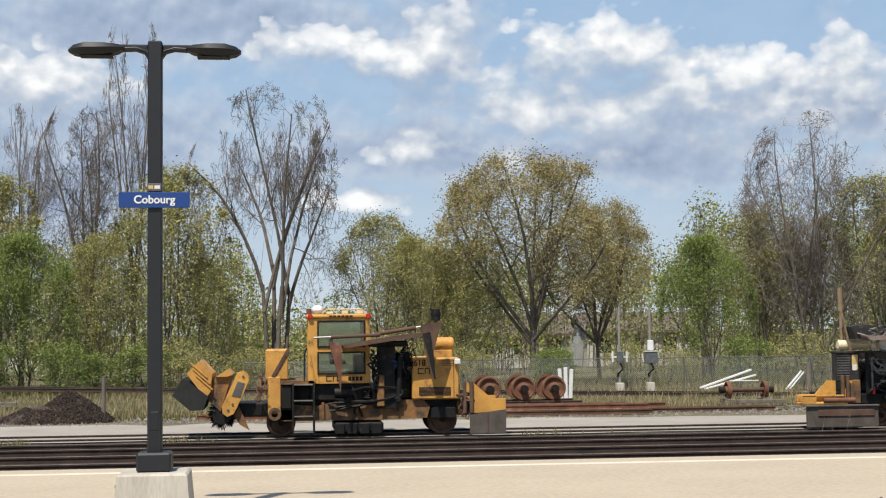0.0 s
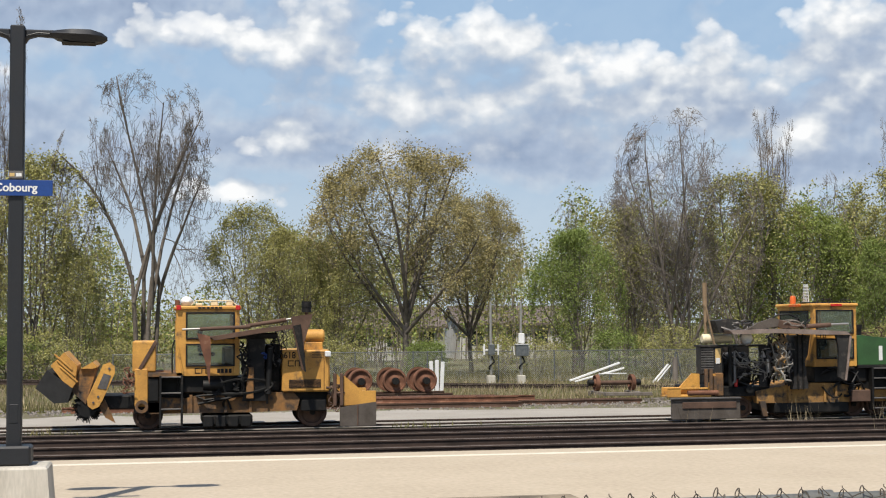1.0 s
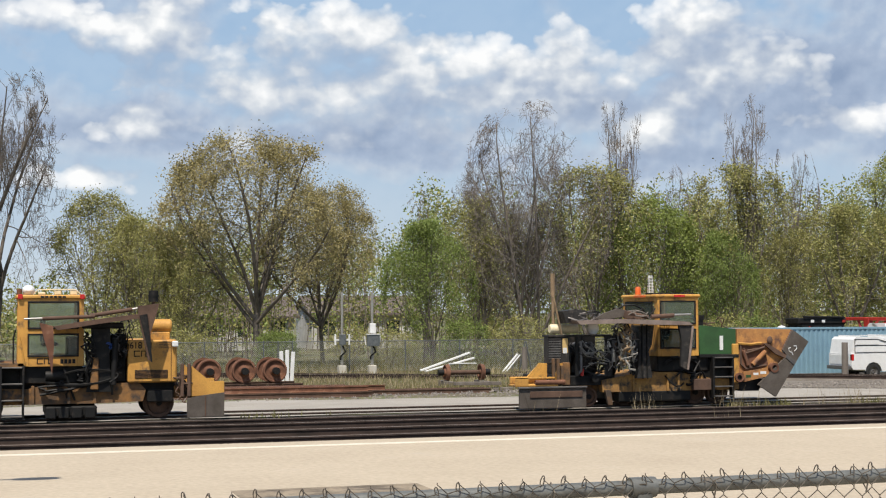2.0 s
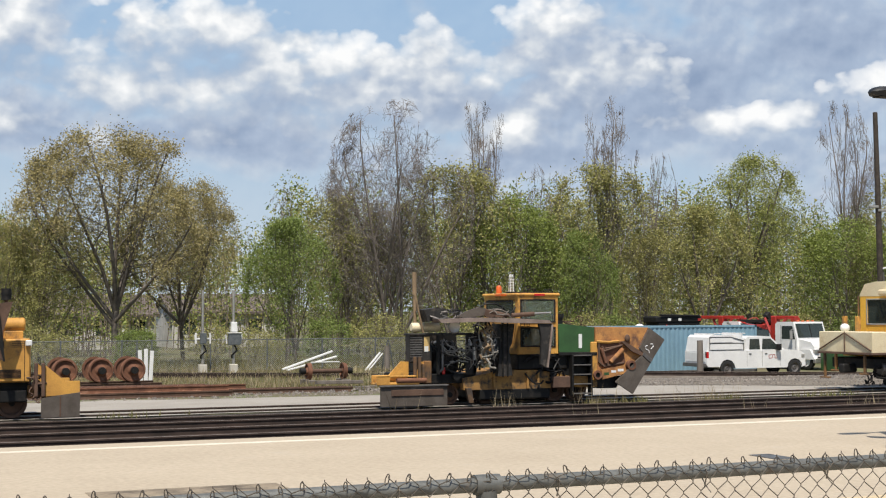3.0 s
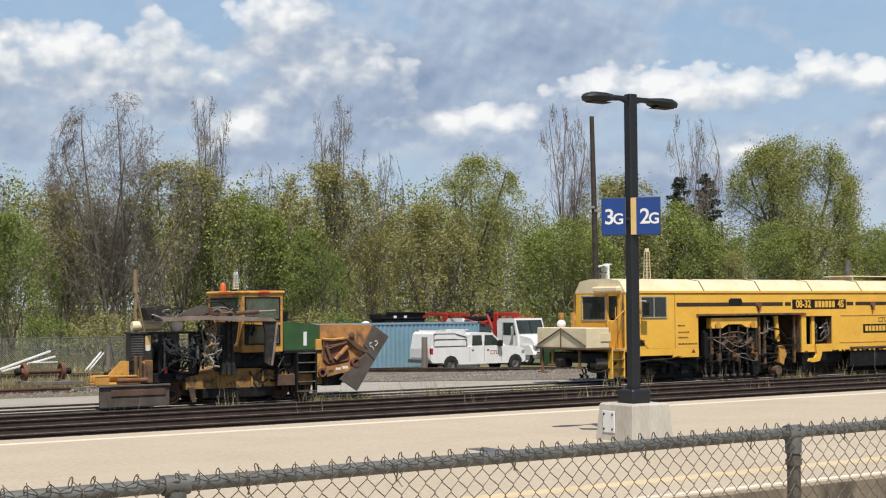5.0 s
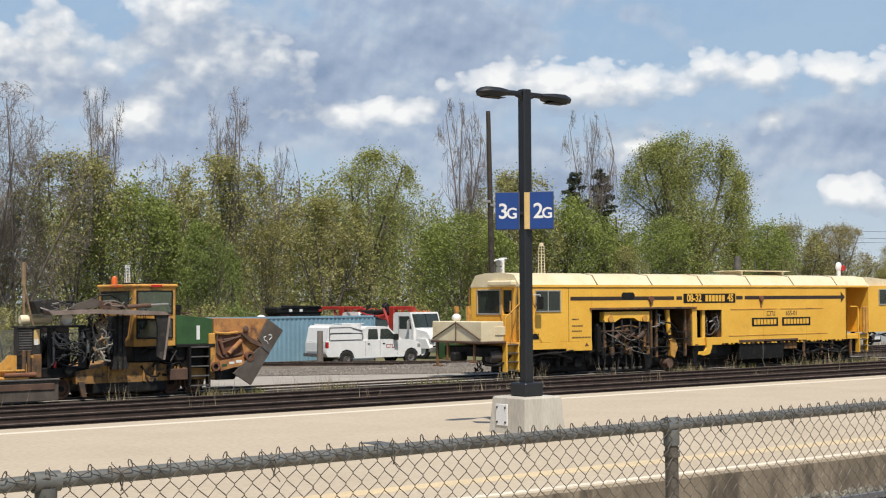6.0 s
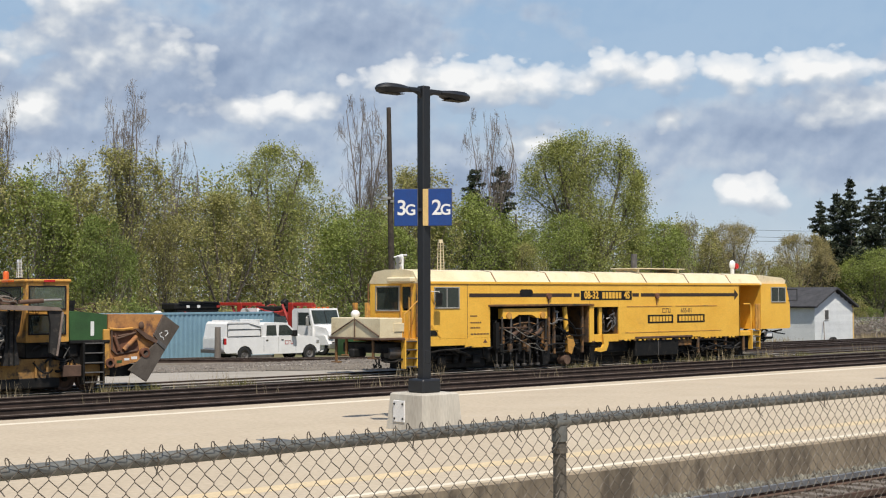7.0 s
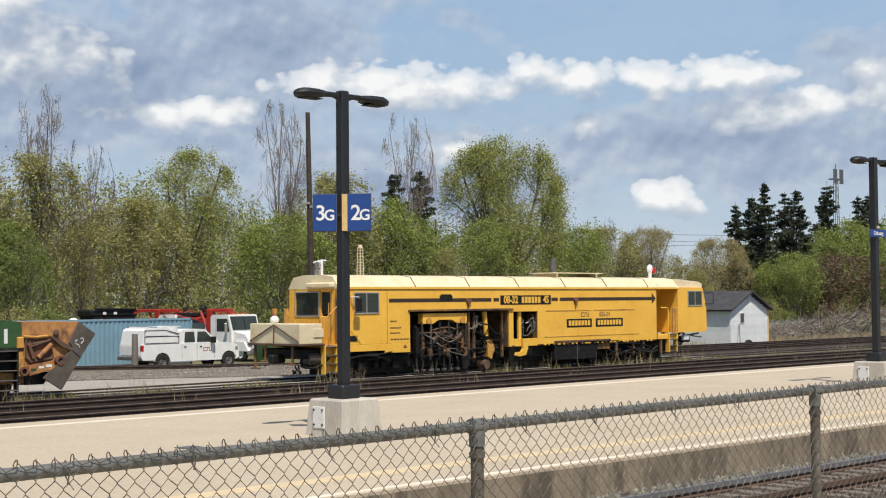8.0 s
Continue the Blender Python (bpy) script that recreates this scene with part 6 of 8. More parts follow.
    # underframe
    part("underframe", Geo().box(-10.7, 9.4, -0.9, 0.9, 0.72, 1.0, 0.03), M["black"], t)
    for xs in ((-9.4, -7.7), (5.2, 7.9)):
        bg = part("bogie", Geo().box(xs[0] - 0.5, xs[1] + 0.5, -1.02, -0.86, 0.42, 0.78, 0.04), M["black"], t, "black bogie frame")
        part("bolster", Geo().box(xs[0] - 0.45, xs[1] + 0.45, -0.9, 0.95, 0.3, 0.7, 0.04), M["black"], bg)
        for x in xs:
            for y in (-0.74, 0.74):
                rail_wheel(bg, x, y, 0.41, "black", -1 if y < 0 else 1)
            part("axle_box", Geo().box(x - 0.18, x + 0.18, -1.14, -1.0, 0.26, 0.6, 0.04), M["black"], bg)
        for x in ((xs[0] + xs[1]) / 2 - 0.15, (xs[0] + xs[1]) / 2 + 0.2):
            part("spring", Geo().cyl((x, -1.05, 0.3), (x, -1.05, 0.8), 0.11, n=12), M["black"], bg)
    rail_wheel(t, 4.15, -0.74, 0.36, "black")
    rail_wheel(t, -2.1, -0.74, 0.36, "black")
    part("fuel_tank", Geo().box(1.0, 3.75, n + 0.05, 1.1, 0.25, 0.93, 0.03), M["black"], t, "black fuel tank")
    part("tank_strap", Geo().box(2.4, 2.45, n + 0.04, n + 0.05, 0.25, 0.93), M["steel"], t)
    part("tool_box", Geo().box(3.8, 4.7, n + 0.1, 0.0, 0.62, 0.95, 0.02), M["mow_dirty"], t)
    hoses(t, 33, 16, 3.9, 8.6, n + 0.05, n + 0.3, 0.35, 0.95, "black", 0.035)
    hoses(t, 34, 10, -10.5, -7.4, n + 0.05, n + 0.3, 0.4, 0.95, "black", 0.03)
    for x in (5.0, 6.2, 6.9, 8.2):
        part("hanger", Geo().box(x, x + 0.12, n + 0.02, n + 0.1, 0.3, 0.95, 0.01), M["mow_dirty"], t)
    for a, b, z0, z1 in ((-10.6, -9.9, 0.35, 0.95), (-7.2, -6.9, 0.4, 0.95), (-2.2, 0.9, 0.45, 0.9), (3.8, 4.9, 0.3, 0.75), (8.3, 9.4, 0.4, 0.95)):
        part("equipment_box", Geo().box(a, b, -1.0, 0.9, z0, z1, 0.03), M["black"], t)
    # black board added under the body, standing in for the shade there
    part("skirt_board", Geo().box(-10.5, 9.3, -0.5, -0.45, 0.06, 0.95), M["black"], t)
    # black boxes added to fill and darken the underside, no particular parts
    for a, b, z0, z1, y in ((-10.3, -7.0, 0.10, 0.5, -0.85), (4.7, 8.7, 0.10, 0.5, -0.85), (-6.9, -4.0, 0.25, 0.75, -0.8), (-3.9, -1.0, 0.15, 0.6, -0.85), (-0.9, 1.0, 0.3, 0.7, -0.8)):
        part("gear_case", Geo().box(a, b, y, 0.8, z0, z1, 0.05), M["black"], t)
    hoses(t, 71, 7, -7.0, 0.8, n + 0.2, n + 0.5, 0.15, 0.7, "black", 0.03)
    hoses(t, 72, 8, 4.0, 9.2, n + 0.2, n + 0.4, 0.15, 0.8, "black", 0.03)
    # tamping bay
    yb = part("bay_beam", Geo().prism([(-6.55, 2.26), (-4.17, 2.26), (-4.17, 1.86), (-4.75, 1.90), (-5.0, 2.02), (-5.7, 2.02), (-6.0, 1.88), (-6.55, 1.88)], n + 0.05, n + 0.3), M["uni_yellow"], t, "yellow beam over the tamping unit")
    for x in (-6.25, -4.45):
        part("beam_boss", Geo().cyl((x, n + 0.05, 2.0), (x, n + 0.0, 2.0), 0.13, n=14), M["mow_yellow"], yb)
    tu = part("tamping_unit", Geo().box(-6.7, -4.3, -0.9, 0.1, 0.7, 1.75, 0.06), M["black"], t, "oily tamping unit with steel tines")
    for i in range(8):
        x = -6.75 + 0.36 * i
        part("tine_arm", Geo().prism([(x - 0.08, 1.75), (x + 0.08, 1.75), (x + 0.11, 1.0), (x + 0.04, 0.7), (x - 0.06, 0.7), (x - 0.10, 1.0)], n + 0.12 + 0.1 * (i % 2), n + 0.28 + 0.1 * (i % 2)), M["mow_dirty" if i % 3 == 1 else "black"], tu)
        part("tine", Geo().cyl((x, n + 0.2, 0.75), (x + 0.04 * (-1) ** i, n + 0.2, 0.16), 0.045, 0.03, 8), M["dusty_black"], tu)
        part("tine_pad", Geo().box(x - 0.06, x + 0.08, n + 0.12, n + 0.26, 0.10, 0.18, 0.01), M["steel"], tu)
    for i in range(6):
        x = -6.6 + 0.47 * i
        part("guide_rod", Geo().cyl((x, n + 0.08, 0.55), (x + 0.05, n + 0.08, 1.95), 0.035, n=8), M["steel" if i % 3 == 1 else "dusty_black"], tu)
        part("tine_holder", Geo().box(x - 0.07, x + 0.09, n + 0.02, n + 0.2, 0.62, 0.95, 0.03), M["mow_dirty" if i % 2 else "black"], tu)
    for x in (-6.0, -5.35, -4.8):
        part("squeeze_ram", Geo().cyl((x, n + 0.1, 1.25), (x + 0.35, n + 0.1, 1.45), 0.09, n=12), M["rust_dark"], tu)
    for x in (-6.2, -5.2):
        part("vibration_housing", Geo().revolve([(-0.1, 0.001), (-0.1, 0.28), (0.1, 0.28), (0.1, 0.001)], (x + 0.3, n + 0.35, 1.5), "y", 20), M["black"], tu)
    hoses(tu, 74, 4, -6.9, -4.1, n + 0.0, n + 0.15, 0.5, 1.6, "hose_pale", 0.012)
    hoses(tu, 35, 14, -7.1, -4.0, n + 0.05, n + 0.35, 0.6, 2.0, "black", 0.025)
    hoses(tu, 36, 3, -6.9, -4.2, n + 0.02, n + 0.2, 0.6, 1.7, "mow_dirty", 0.02)
    hoses(tu, 37, 2, -6.9, -4.2, n + 0.02, n + 0.2, 0.7, 1.7, "rust_dark", 0.02)
    lu = part("lifting_unit", Geo().box(-3.9, -2.3, -0.9, 0.0, 0.6, 1.2, 0.05), M["black"], t, "lining unit with yellow ram")
    part("lift_ram", Geo().cyl((-2.95, n + 0.2, 1.35), (-3.05, n + 0.2, 2.3), 0.10, n=14), M["uni_yellow"], lu)
    part("roller_clamp", Geo().prism([(-3.05, 1.15), (-2.75, 1.2), (-2.62, 0.85), (-2.8, 0.45), (-3.0, 0.55)], n + 0.05, n + 0.25), M["mow_yellow"], lu)
    part("roller", Geo().cyl((-3.0, n + 0.1, 0.25), (-3.0, n + 0.5, 0.25), 0.18, n=16), M["rust_dark"], lu)
    for x in (-4.0, -3.7, -2.1):
        part("upright", Geo().box(x, x + 0.1, n + 0.15, n + 0.25, 0.5, 2.3, 0.01), M["mow_dirty"], lu)
    hoses(lu, 38, 10, -4.1, -2.0, n + 0.05, n + 0.4, 0.5, 2.1, "black", 0.025)
    hoses(lu, 39, 5, -3.9, -3.3, n + 0.05, n + 0.3, 1.2, 2.2, "chrome", 0.02)
    for x in (-4.2, -1.5):
        part("rail_clamp", Geo().prism([(x - 0.25, 0.75), (x + 0.25, 0.75), (x + 0.2, 0.3), (x + 0.08, 0.1), (x - 0.15, 0.12)], n + 0.1, n + 0.4), M["black"], t)
    part("window_post", Geo().box(-1.15, -0.98, n + 0.1, n + 0.2, 1.0, 2.28, 0.01), M["uni_yellow"], t)
    part("bay_cabinet", Geo().box(-0.9, -0.2, n + 0.5, 0.0, 1.2, 2.25, 0.03), M["black"], t)
    hoses(t, 40, 10, -1.0, -0.15, n + 0.15, n + 0.5, 1.2, 2.2, "steel", 0.025)
    part("side_clamp", Geo().prism([(-1.15, 1.2), (-0.85, 1.2), (-0.82, 0.8), (-0.95, 0.55), (-1.3, 0.5), (-1.55, 0.55), (-1.5, 0.66), (-1.2, 0.68), (-1.1, 0.8)], n - 0.1, n + 0.0), M["uni_yellow"], t, "yellow guide clamp")
    return t


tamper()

# ---- yard things ----
def wheelset(x, y, z, r, label, along="y"):
    t = thing("wheelset", label, "wheelset", (x, y, z), "scrap wheelsets")
    for s in (-1, 1):
        prof = [(s * 0.10, 0.001), (s * 0.10, 0.13), (s * 0.02, 0.17), (s * -0.02, r * 0.5), (s * 0.0, r * 0.82), (s * 0.06, r * 0.86), (s * 0.06, r * 0.97), (s * -0.05, r), (s * -0.07, r * 1.05), (s * -0.10, r * 1.05), (s * -0.10, r * 0.84), (s * -0.05, r * 0.8), (s * -0.06, r * 0.3), (s * -0.12, 0.12)]
        o = s * 0.78
        c = (0, o, r * 1.05) if along == "y" else (o, 0, r * 1.05)
        w = part("wheel", Geo().revolve(prof, c, along, 32), M["rust"], t, "rusty flanged wheel")
    a, b = ((0, -1.05, r * 1.05), (0, 1.05, r * 1.05)) if along == "y" else ((-1.05, 0, r * 1.05), (1.05, 0, r * 1.05))
    part("axle", Geo().cyl(a, b, 0.09, n=14), M["rust_dark"], t)
    for s in (-1, 1):
        e0, e1 = s * 0.9, s * 1.12
        a, b = ((0, e0, r * 1.05), (0, e1, r * 1.05)) if along == "y" else ((e0, 0, r * 1.05), (e1, 0, r * 1.05))
        part("bearing", Geo().cyl(a, b, 0.13, n=14), M["black"], t)
    return t


g_l = "rust-red scrap wheelset standing on old rails"
for x, y in ((7.45, 52.8), (8.72, 52.8), (9.87, 52.8)):
    wheelset(x, y, 0.17, 0.44, g_l)
tim = thing("timber_bed", "old rails under the scrap wheelsets", "rail stack", (8.7, 52.8, 0))
for y in (-0.85, 0.75):
    part("rail", rail_geo(y, 0.17, -2.0, 2.2), M["rust_dark"], tim)
    part("sleeper", Geo().box(-2.0, 2.2, y - 0.12, y + 0.12, -0.4, -0.01, 0.01), M["tie"], tim)
wheelset(18.5, 56.0, -0.07, 0.33, "lone worn wheelset standing on timbers", "x")
t = thing("timber_bed", "weathered timbers under the lone wheelset", "timbers", (18.5, 56.0, 0))
for x in (-0.78, 0.78):
    part("sleeper", Geo().box(x - 0.12, x + 0.12, -0.7, 0.7, -0.5, -0.07, 0.01), M["wood_grey"], t)


def rail_stack(x0, x1, y, z, rows, seed, label):
    t = thing("rail_stack", label, "rail stack", (x0, y, z), "stacks of old rail")
    rg = random.Random(seed)
    for j in range(rows):
        for i in range(5 - j):
            a, b = rg.uniform(0, 0.5), (x1 - x0) - rg.uniform(0, 1.2)
            part("rail", rail_geo((i + 0.5 * j) * 0.17, 0.18 * (j + 1), a, b), M["rust_dark" if rg.random() < 0.5 else "rust"], t)
    return t


rail_stack(6.6, 12.8, 46.6, -0.07, 2, 3, "stack of rusty old rails beside the road")
rail_stack(3.0, 12.0, 47.8, -0.1, 2, 9, "long stack of rusty old rails")
rail_stack(12.4, 17.0, 48.0, -0.12, 1, 4, "low row of rusty rails in weeds")
rail_stack(-2.9, 2.6, 47.2, -0.08, 1, 5, "short row of brown rails on the ground")
rail_stack(-14.0, -7.2, 52.5, -0.3, 1, 6, "old rails lying in the grass")

# scrap heap of spikes and plates
def heap():
    t = thing("scrap_heap", "dark conical heap of rusty spikes and plates", "scrap heap", (-7.0, 47.8, -0.1))
    rg = random.Random(12)
    g = Geo()
    n = 22
    vs = [(0, 0, 1.02)]
    for k, f in enumerate((0.2, 0.45, 0.7, 0.9, 1.0)):
        for i in range(n):
            a = 2 * math.pi * i / n
            rr = f * (1.45 + 0.12 * rg.uniform(-1, 1) + (1.0 * max(0, -math.cos(a)) ** 2 * (f > 0.6)))
            vs.append((rr * math.cos(a), rr * math.sin(a) * 0.9, max(-0.05, 1.0 * (1 - f ** 1.2) + rg.uniform(-0.03, 0.03)) * (1 if f < 1 else 0)))
    fs = [(0, 1 + i, 1 + (i + 1) % n) for i in range(n)]
    for k in range(4):
        fs += [(1 + k * n + i, 1 + (k + 1) * n + i, 1 + (k + 1) * n + (i + 1) % n, 1 + k * n + (i + 1) % n) for i in range(n)]
    part("heap_core", g.add(vs, fs), M["mulch"], t, "", 0)
    g = Geo()
    for i in range(2600):
        a, f = rg.uniform(math.pi * 0.9, 2.1 * math.pi), rg.uniform(0, 1) ** 0.6
        rr = f * (1.45 + 0.9 * max(0, -math.cos(a)) ** 2 * (f > 0.6))
        p = Vector((rr * math.cos(a), rr * math.sin(a) * 0.9, 1.0 * (1 - f ** 1.2) + 0.02))
        m = Matrix.Translation(p) @ Euler((rg.uniform(0, 3), rg.uniform(0, 3), rg.uniform(0, 3))).to_matrix().to_4x4()
        g.box(-0.07, 0.07, -0.012, 0.012, -0.012, 0.012, 0, m)
    tagged(part("spikes", g, M["mulch"], t, "loose rusty spikes", 0), kind="stuff")


heap()


def post_thing(name, x, y, z0, z1, r, k, label, cat):
    t = tagged(part(name, Geo().cyl((x, y, z0), (x, y, z1), r, r * 0.85, 10), M[k]), label, cat)
    return t


post_thing("stub_post", -5.9, 47.6, -0.15, 1.4, 0.07, "wood_grey", "short grey wooden stub post in grass", "post")
post_thing("stub_post", 39.3, 60.2, -0.7, 1.22, 0.17, "wood_grey", "short grey wooden post beside the siding", "post")
post_thing("stub_post", 26.6, 70.5, -0.6, 0.9, 0.16, "wood_grey", "grey wooden stump post by the fence", "post")

# far fence
def far_fence(x0, x1, y0, y1, z, h, label, seed):
    t = thing("fence", label, "fence", (0, 0, 0), "yard fences")
    L = math.hypot(x1 - x0, y1 - y0)
    ux, uy = (x1 - x0) / L, (y1 - y0) / L
    rg = random.Random(seed)
    s = 0.0
    while s < L:
        part("post", Geo().cyl((x0 + ux * s, y0 + uy * s, z - 0.1), (x0 + ux * s, y0 + uy * s, z + h + 0.05), 0.035, n=6), M["galv"], t)
        s += 3.0 if rg.random() > 0.2 else 0.75
    part("top_rail", Geo().cyl((x0, y0, z + h), (x1, y1, z + h), 0.024, n=6), M["galv"], t)
    part("bottom_wire", Geo().cyl((x0, y0, z + 0.06), (x1, y1, z + 0.06), 0.008, n=4), M["galv"], t)
    g = Geo()
    s = -h
    while s < L:
        for sg in (1, -1):
            a0, a1 = (s, s + h)
            za, zb = (0.05, h) if sg > 0 else (h, 0.05)
            if a0 < 0 or a1 > L:
                continue
            p = (x0 + ux * a0, y0 + uy * a0, z + za)
            q = (x0 + ux * a1, y0 + uy * a1, z + zb)
            g.cyl(p, q, 0.005, n=3, caps=False)
        s += 0.11
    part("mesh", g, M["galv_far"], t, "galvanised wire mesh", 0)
    return t


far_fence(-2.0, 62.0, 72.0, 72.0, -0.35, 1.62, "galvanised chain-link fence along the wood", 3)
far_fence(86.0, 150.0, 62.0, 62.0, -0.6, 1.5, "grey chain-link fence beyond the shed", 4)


def signal_post(x, y, boxes, label):
    t = thing("instrument_post", label, "instrument post", (x, y, -0.4), "instrument posts by the fence")
    part("pole", Geo().cyl((0, 0, 0), (0, 0, 4.22), 0.075, 0.065, 10), M["chrome"], t, "pale steel pole")
    part("footing", Geo().box(-0.2, 0.2, -0.2, 0.2, -0.1, 0.45, 0.03), M["plinth"], t)
    if boxes:
        b = part("cabinet", Geo().box(-0.32, 0.32, -0.32, -0.05, 1.42, 2.02, 0.03), M["galv"], t, "grey instrument cabinet")
        part("hood", Geo().box(-0.36, 0.36, -0.36, 0.0, 2.02, 2.06, 0.01), M["white"], b)
        part("bracket", Geo().box(-0.15, 0.15, -0.2, 0.0, 2.1, 2.6, 0.02), M["white"], t)
    else:
        part("crossarm", Geo().box(-0.40, 0.40, -0.08, 0.0, 1.72, 1.80, 0.01).box(-0.40, -0.33, -0.12, 0.0, 1.5, 2.05, 0.01).box(0.33, 0.40, -0.12, 0.0, 1.5, 2.05, 0.01), M["white"], t)
        part("cabinet", Geo().box(-0.16, 0.16, -0.22, -0.04, 1.5, 2.05, 0.02), M["galv"], t)
    for s in (-1, 1):
        part("arm", Geo().tube([(s * 0.36, -0.05, 1.5), (s * 0.42, -0.05, 1.95)], 0.03), M["white"], t)
    part("cable", Geo().tube([(0.02, -0.1, 1.45), (0.15, -0.15, 1.15), (-0.12, -0.12, 0.9), (-0.1, -0.08, 0.75)], 0.045), M["black"], t)
    return t


signal_post(16.93, 71.3, False, "pale steel instrument post with a crossarm")
signal_post(18.5, 71.2, True, "pale steel instrument post with a grey cabinet")


def boards(name, x, y, z, items, k, label, cat):
    t = thing(name, label, cat, (x, y, z))
    for p, q, w in items:
        p, q = Vector(p), Vector(q)
        m = Matrix.Translation((p + q) / 2) @ (q - p).to_track_quat("X", "Z").to_matrix().to_4x4()
        l = (q - p).length / 2
        part("board", Geo().box(-l, l, -w, w, -w * 0.5, w * 0.5, 0.01, m), M[k], t)
    return t


boards("barrier_boards", 20.9, 70.6, -0.4, [((0, 0, 0.15), (2.7, 0, 1.05), 0.09), ((0.2, -0.1, 0.1), (2.9, -0.1, 0.78), 0.08), ((1.5, -0.2, 0.5), (3.0, -0.2, 0.5), 0.05)], "white", "white painted boards leaning on the fence", "boards")
boards("barrier_boards", 25.4, 70.6, -0.4, [((0, 0, 0.0), (0.85, 0, 0.95), 0.07), ((0.15, -0.1, 0.0), (0.95, -0.1, 0.9), 0.05)], "white", "white boards propped at an angle", "boards")
boards("steel_trestle", 26.4, 70.8, -0.4, [((0, 0, 0), (0.35, 0, 1.6), 0.05), ((0.7, 0, 0), (0.4, 0, 1.6), 0.05), ((0.2, 0, 0.9), (0.6, 0, 0.9), 0.05)], "galv", "grey steel trestle against the fence", "trestle")
boards("tie_pile", 15.9, 49.6, -0.22, [((0, 0, 0.12), (2.2, 0, 0.12), 0.12), ((0.3, 0.4, 0.12), (2.6, 0.4, 0.12), 0.12), ((0.2, 0.2, 0.36), (2.0, 0.25, 0.34), 0.12)], "wood_grey", "loose weathered ties and planks", "tie pile")
boards("tie_pile", -14.5, 63.0, -0.5, [((0, 0, 0.12), (2.6, 0, 0.12), 0.12), ((0.6, 0.4, 0.12), (4.2, 0.4, 0.12), 0.12), ((0.2, 0.2, 0.36), (3.0, 0.25, 0.34), 0.12)], "wood_grey", "old ties lying in the grass", "tie pile")
t = thing("sheet_stack", "white sheet panels standing on end", "sheet stack", (10.9, 56.2, -0.4), "")
for i in range(3):
    part("panel", Geo().box(0.17 * i, 0.17 * i + 0.15, -0.03, 0.03, 0.0, 1.62 + 0.05 * (i % 2), 0.01, pose(0, 0.05 * i, 0, 0, -3 + 3 * i)), M["white"], t)
tagged(part("white_sack", Geo().ball((-8.4, 62.0, -0.25), 0.35, 0.25, 0.14), M["white"]), "small white sack on the old ties", "sack")

# back siding, slightly askew
sid = track(0, 0.0, 1.435, 0.0, -45, 45, "rusty back siding in the grass", False)
sid.matrix_basis = pose(20, 64.6, -0.22, 0, 0.75, -12)

# container
def container():
    t = thing("shipping_container", "pale blue corrugated shipping container", "container", (34.2, 65.5, -0.65))
    L, H, W = 12.2, 2.55, 2.44
    pts = []
    x = 0.1
    while x < L - 0.3:
        pts += [(x, 0.0), (x + 0.10, 0.0), (x + 0.14, 0.04), (x + 0.24, 0.04)]
        x += 0.28
    pts += [(L - 0.1, 0.0), (L - 0.1, 0.12), (0.1, 0.12)]
    part("side_wall", Geo().prism(pts, 0.12, H - 0.12, "z"), M["container"], t, "corrugated blue side wall")
    part("body", Geo().box(0.1, L - 0.1, 0.2, W, 0.15, H - 0.06), M["container"], t)
    part("top_rail", Geo().box(0, L, -0.02, 0.1, H - 0.12, H, 0.01), M["container"], t)
    part("bottom_rail", Geo().box(0, L, -0.02, 0.1, 0.0, 0.15, 0.01), M["steel"], t)
    for x in (0, L - 0.12):
        part("corner_post", Geo().box(x, x + 0.12, -0.02, 0.14, 0, H, 0.01), M["container"], t)
    return t


container()


def road_wheel(parent, x, y, r, k="steel"):
    w = part("wheel", Geo().revolve([(-0.11, r * 0.6), (-0.11, r * 0.9), (-0.08, r), (0.10, r), (0.12, r * 0.9), (0.12, r * 0.6)], (x, y, r), "y", 24), M["rubber"], parent, "black tyre")
    part("rim", Geo().revolve([(-0.05, 0.001), (-0.07, r * 0.2), (-0.04, r * 0.35), (-0.09, r * 0.6), (0.08, r * 0.62)], (x, y, r), "y", 18), M[k], w)
    return w


